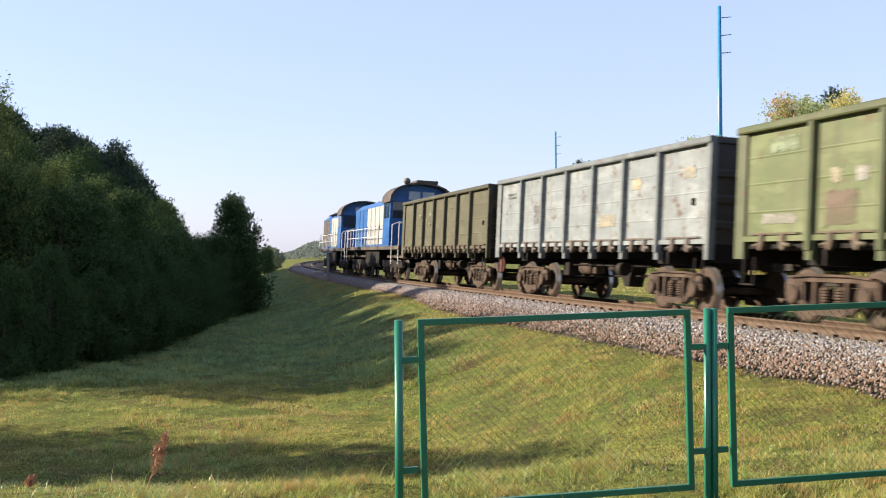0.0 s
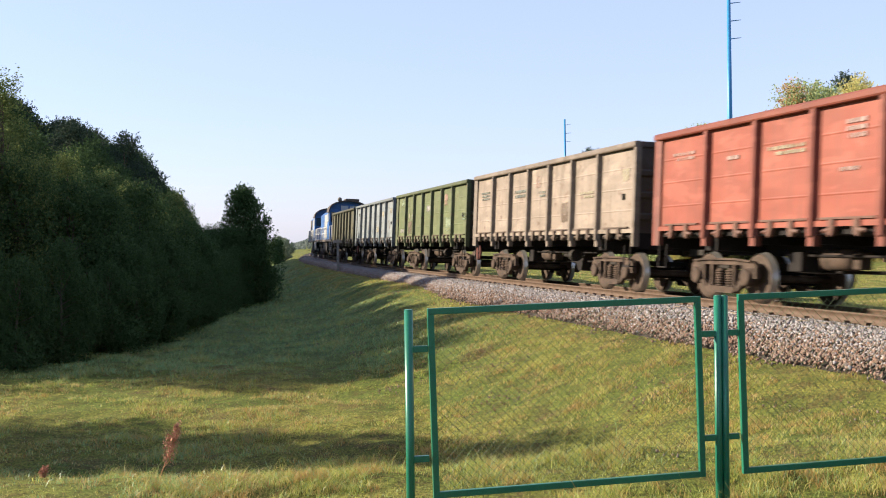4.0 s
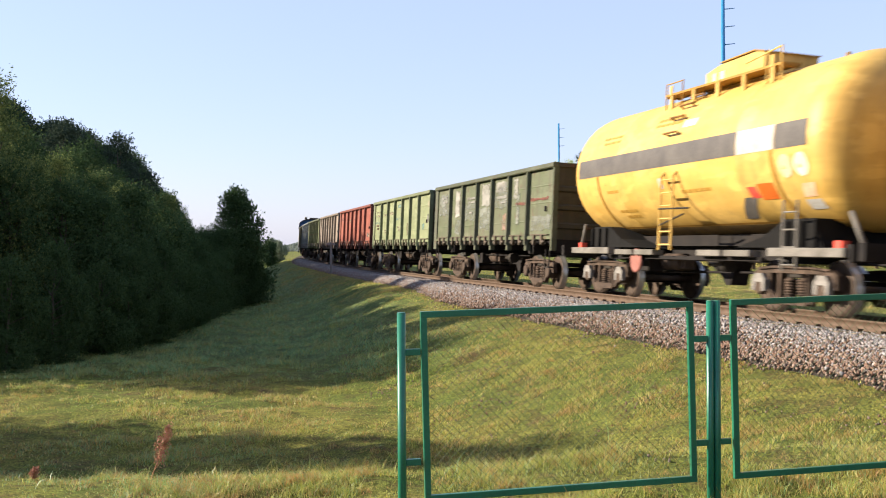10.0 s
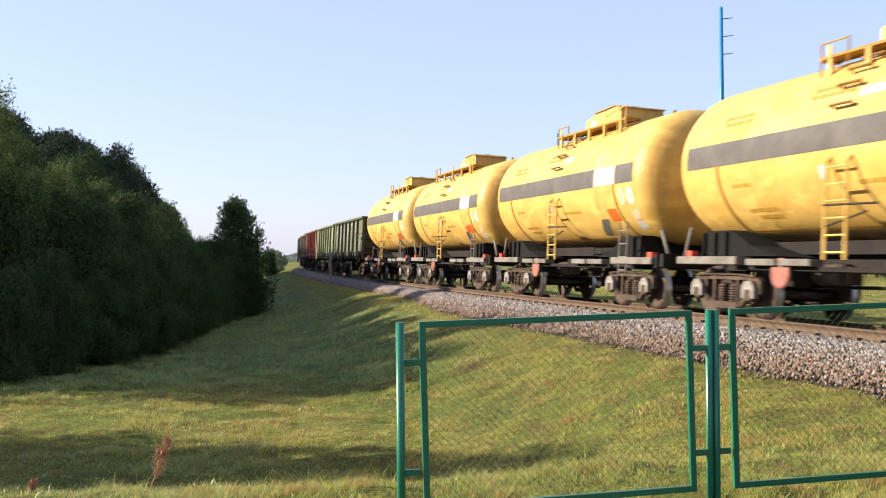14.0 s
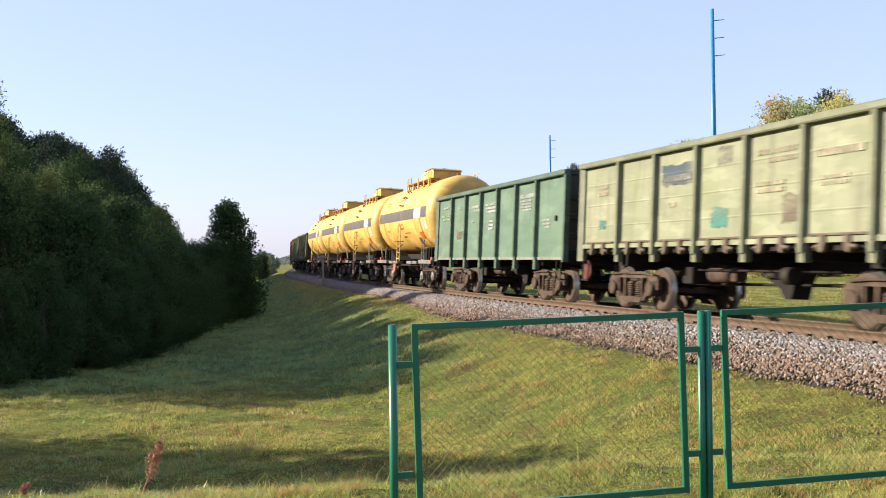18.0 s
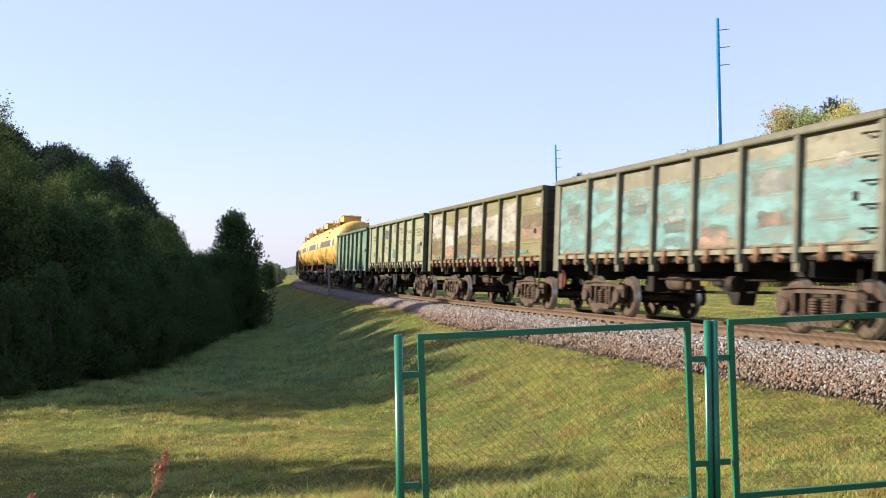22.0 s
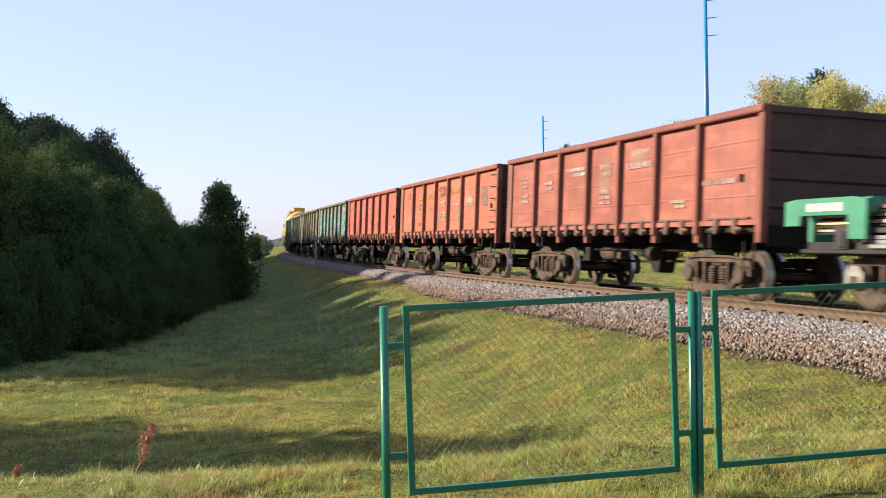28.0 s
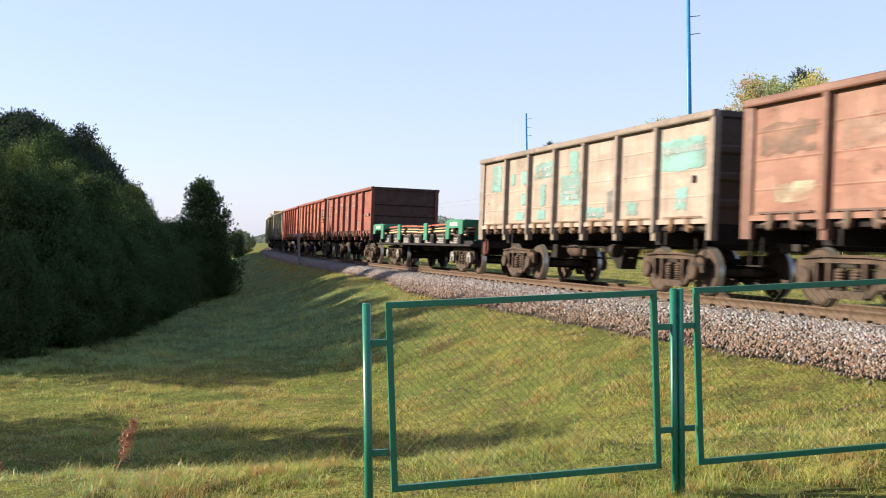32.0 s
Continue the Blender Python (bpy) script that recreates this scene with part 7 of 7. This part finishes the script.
def dock(x, y, height, seed):
    rng = np.random.default_rng(seed)
    root = tagged(new("dock_plant"), "rust-brown dried dock plant standing in the grass", "plant", "dock plants")
    root.matrix_basis = pose(x, y, float(ground_z([x], [y])[0]) - 0.03, 0, 17, 0)
    bm = bmesh.new()
    rod(bm, (0, 0, 0), (0.06 * height, 0, height), 0.006, 0.003, 5, False)
    tips = []
    for k in range(13):
        u = 0.25 + 0.07 * k * 0.8
        a = rng.random() * 6.28
        p = Vector((0.06 * height * u, 0, height * u))
        q = p + Vector((0.15 * math.cos(a), 0.15 * math.sin(a), 0.36)) * height * (1.15 - u)
        rod(bm, p, q, 0.003, 0.002, 4, False)
        tips.append((p, q))
    tips.append((Vector((0.03 * height, 0, height * 0.5)), Vector((0.06 * height, 0, height * 1.02))))
    part("stalk", bm, M_DOCK, root)
    vs = []
    for p, q in tips:
        for _ in range(42):
            c = p.lerp(q, 0.15 + 0.85 * rng.random()) + Vector(rng.normal(0, 0.016, 3))
            a, b = Vector(rng.normal(0, 1, 3)).normalized(), Vector(rng.normal(0, 1, 3)).normalized()
            s = 0.010 * rng.uniform(0.6, 1.4)
            vs += [c - a * s, c + b * s, c + a * s, c - b * s]
    vs = np.array([tuple(v) for v in vs])
    part("seed_head", raw_mesh("seed_head", vs, np.arange(len(vs)).reshape(-1, 4), M_DOCK), None, root)


dock(-2.97, 10.3, 0.62, 3)
dock(-4.30, 10.7, 0.13, 4)


# ---- grass blades ----
def grass_blades():
    rng = np.random.default_rng(8)
    mats = [island_tones("fresh_grass_blades", [(0.290, 0.335, 0.055), (0.440, 0.425, 0.090), (0.130, 0.195, 0.032), (0.560, 0.500, 0.150), (0.320, 0.360, 0.130), (0.210, 0.290, 0.050)], 0.5, 0.40, 0.8, 3.2, (0.40, 0.23, 0.085), 0.2, 0.50, 0.58),
            island_tones("dry_grass_blades", [(0.460, 0.340, 0.120), (0.580, 0.480, 0.210), (0.330, 0.190, 0.085), (0.400, 0.360, 0.110)], 0.6, 0.3, 0.7, 3.0, (0.33, 0.16, 0.075), 0.2, 0.48, 0.60),
            # bluish green blades carry the tint of shade in their own colour
            island_tones("shade_tinted_blades", [(0.180, 0.325, 0.125), (0.265, 0.410, 0.160), (0.120, 0.230, 0.095), (0.345, 0.450, 0.180)], 0.38, 0.38, 0.6, 0.6, (0.42, 0.38, 0.10), 0.5, 0.5, 0.62)]
    n = 960000
    r = 5.8 * (88 / 5.8) ** rng.random(n) ** 0.95
    a = np.radians(rng.uniform(-28, 30, n))
    x, y = r * np.sin(a), r * np.cos(a)
    s, d = line_sd(x, y)
    clump = np.sin(x * 1.7 + 2 * np.sin(y * 0.9)) * np.sin(y * 1.3 + 1.5 * np.sin(x * 0.7)) + 0.6 * np.sin(x * 4.1 + y * 2.3) * np.sin(y * 3.7 - x) + 0.9 * np.sin(x * 9.3 + 2 * np.sin(y * 5)) * np.sin(y * 7.7 + 2 * np.sin(x * 6))
    bald = np.clip(np.sin(x * 2.3 + 3 * np.sin(y * 0.6)) * np.sin(y * 1.9 + 2 * np.sin(x * 0.8)) + 0.5 * np.sin(x * 6.3 - y) * np.sin(y * 5.1 + x), 0, 1)
    keep = ((d > 2.30 - 0.26 * soft(s, 9, 18) + 0.10 * np.sin(s * 1.9) + 0.09 * np.sin(s * 4.7 + 1) + 0.30 * rng.random(n) ** 2) | ((d < -2.9) & (rng.random(n) < 0.5))) & (rng.random(n) < np.clip(0.52 + 0.75 * clump - 0.9 * bald + 0.4 * soft(y, 24, 30), 0.05, 1))
    x, y, r, clump, d = x[keep], y[keep], r[keep], clump[keep], d[keep]
    n = len(x)
    z = ground_z(x, y)
    brow = np.exp(-((y - 10.6) / 1.5) ** 2) * (d > 5) + np.exp(-((y - (8.2 + 0.19 * x)) / 0.5) ** 2) * (x > -0.6)
    foot = np.exp(-((y - (8.2 + 0.19 * x)) / 0.35) ** 2) * (x > -1.2)   # uncut grass along the foot of the fence
    tall = np.where(rng.random(n) < 0.012 + 0.06 * brow, rng.uniform(1.4, 2.4, n), 1.0) * np.where(rng.random(n) < 0.10 * foot, 1.9, 1.0)
    # mask of the shaded bank and left strip, for blade tint and height
    shade_zone = np.maximum(soft(y, 22.8, 26.0), np.maximum(0.15 * soft(-x, 0.0, 2.5), 0.45 * soft(-x, 1.0, 3.0) * (1 - soft(y, 16.0, 18.5)))) * soft(d, 3.6, 5.6)
    h = (0.016 + 0.020 * rng.random(n) + 0.034 * np.clip(clump, -0.3, 1.3) + 0.045 * brow * rng.random(n)) * tall * (1 + 1.0 * shade_zone * soft(y, 11.0, 18.0)) * rng.uniform(0.6, 1.4, n)
    w = 0.0012 * (r / 6) ** 0.9 + 0.0007
    t = rng.random(n) * 6.283
    bend = rng.uniform(0.4, 2.0, n) * h
    t2 = rng.random(n) * 6.283
    ex, ey = np.cos(t) * w, np.sin(t) * w
    bx, by = np.cos(t2) * bend, np.sin(t2) * bend
    b0 = np.stack([x - ex, y - ey, z - 0.02], 1)
    b1 = np.stack([x + ex, y + ey, z - 0.02], 1)
    m0 = np.stack([x - ex * 0.8 + bx * 0.35, y - ey * 0.8 + by * 0.35, z + h * 0.62], 1)
    m1 = np.stack([x + ex * 0.8 + bx * 0.35, y + ey * 0.8 + by * 0.35, z + h * 0.62], 1)
    tip0 = np.stack([x + bx - ex * 0.12, y + by - ey * 0.12, z + h], 1)
    tip1 = np.stack([x + bx + ex * 0.12, y + by + ey * 0.12, z + h], 1)
    dry = rng.random(n) < 0.19 + 0.25 * (np.sin(x * 0.9 + 1) * np.sin(y * 0.55) > 0.35) + 0.12 * (d < 5) - 0.16 * (1 - soft(y, 10.5, 13.0))
    in_shade_zone = rng.random(n) < np.maximum(0.75 * shade_zone, 0.12 * (1 - soft(y, 10.5, 13.0)))
    for sel, mat, nm, lab in ((in_shade_zone, mats[2], "shade_tinted_grass", "bluish green grass, tinted for the shade on the bank"), (~dry & ~in_shade_zone, mats[0], "meadow_grass", "short yellow-green meadow grass"), (dry & ~in_shade_zone, mats[1], "dry_grass", "dry straw-coloured grass among the green")):
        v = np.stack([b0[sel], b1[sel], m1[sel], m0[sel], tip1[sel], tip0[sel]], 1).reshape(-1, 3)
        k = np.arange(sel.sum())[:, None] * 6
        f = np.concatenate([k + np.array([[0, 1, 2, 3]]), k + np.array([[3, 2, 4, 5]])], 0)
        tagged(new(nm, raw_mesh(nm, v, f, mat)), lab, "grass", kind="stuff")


grass_blades()

motions()
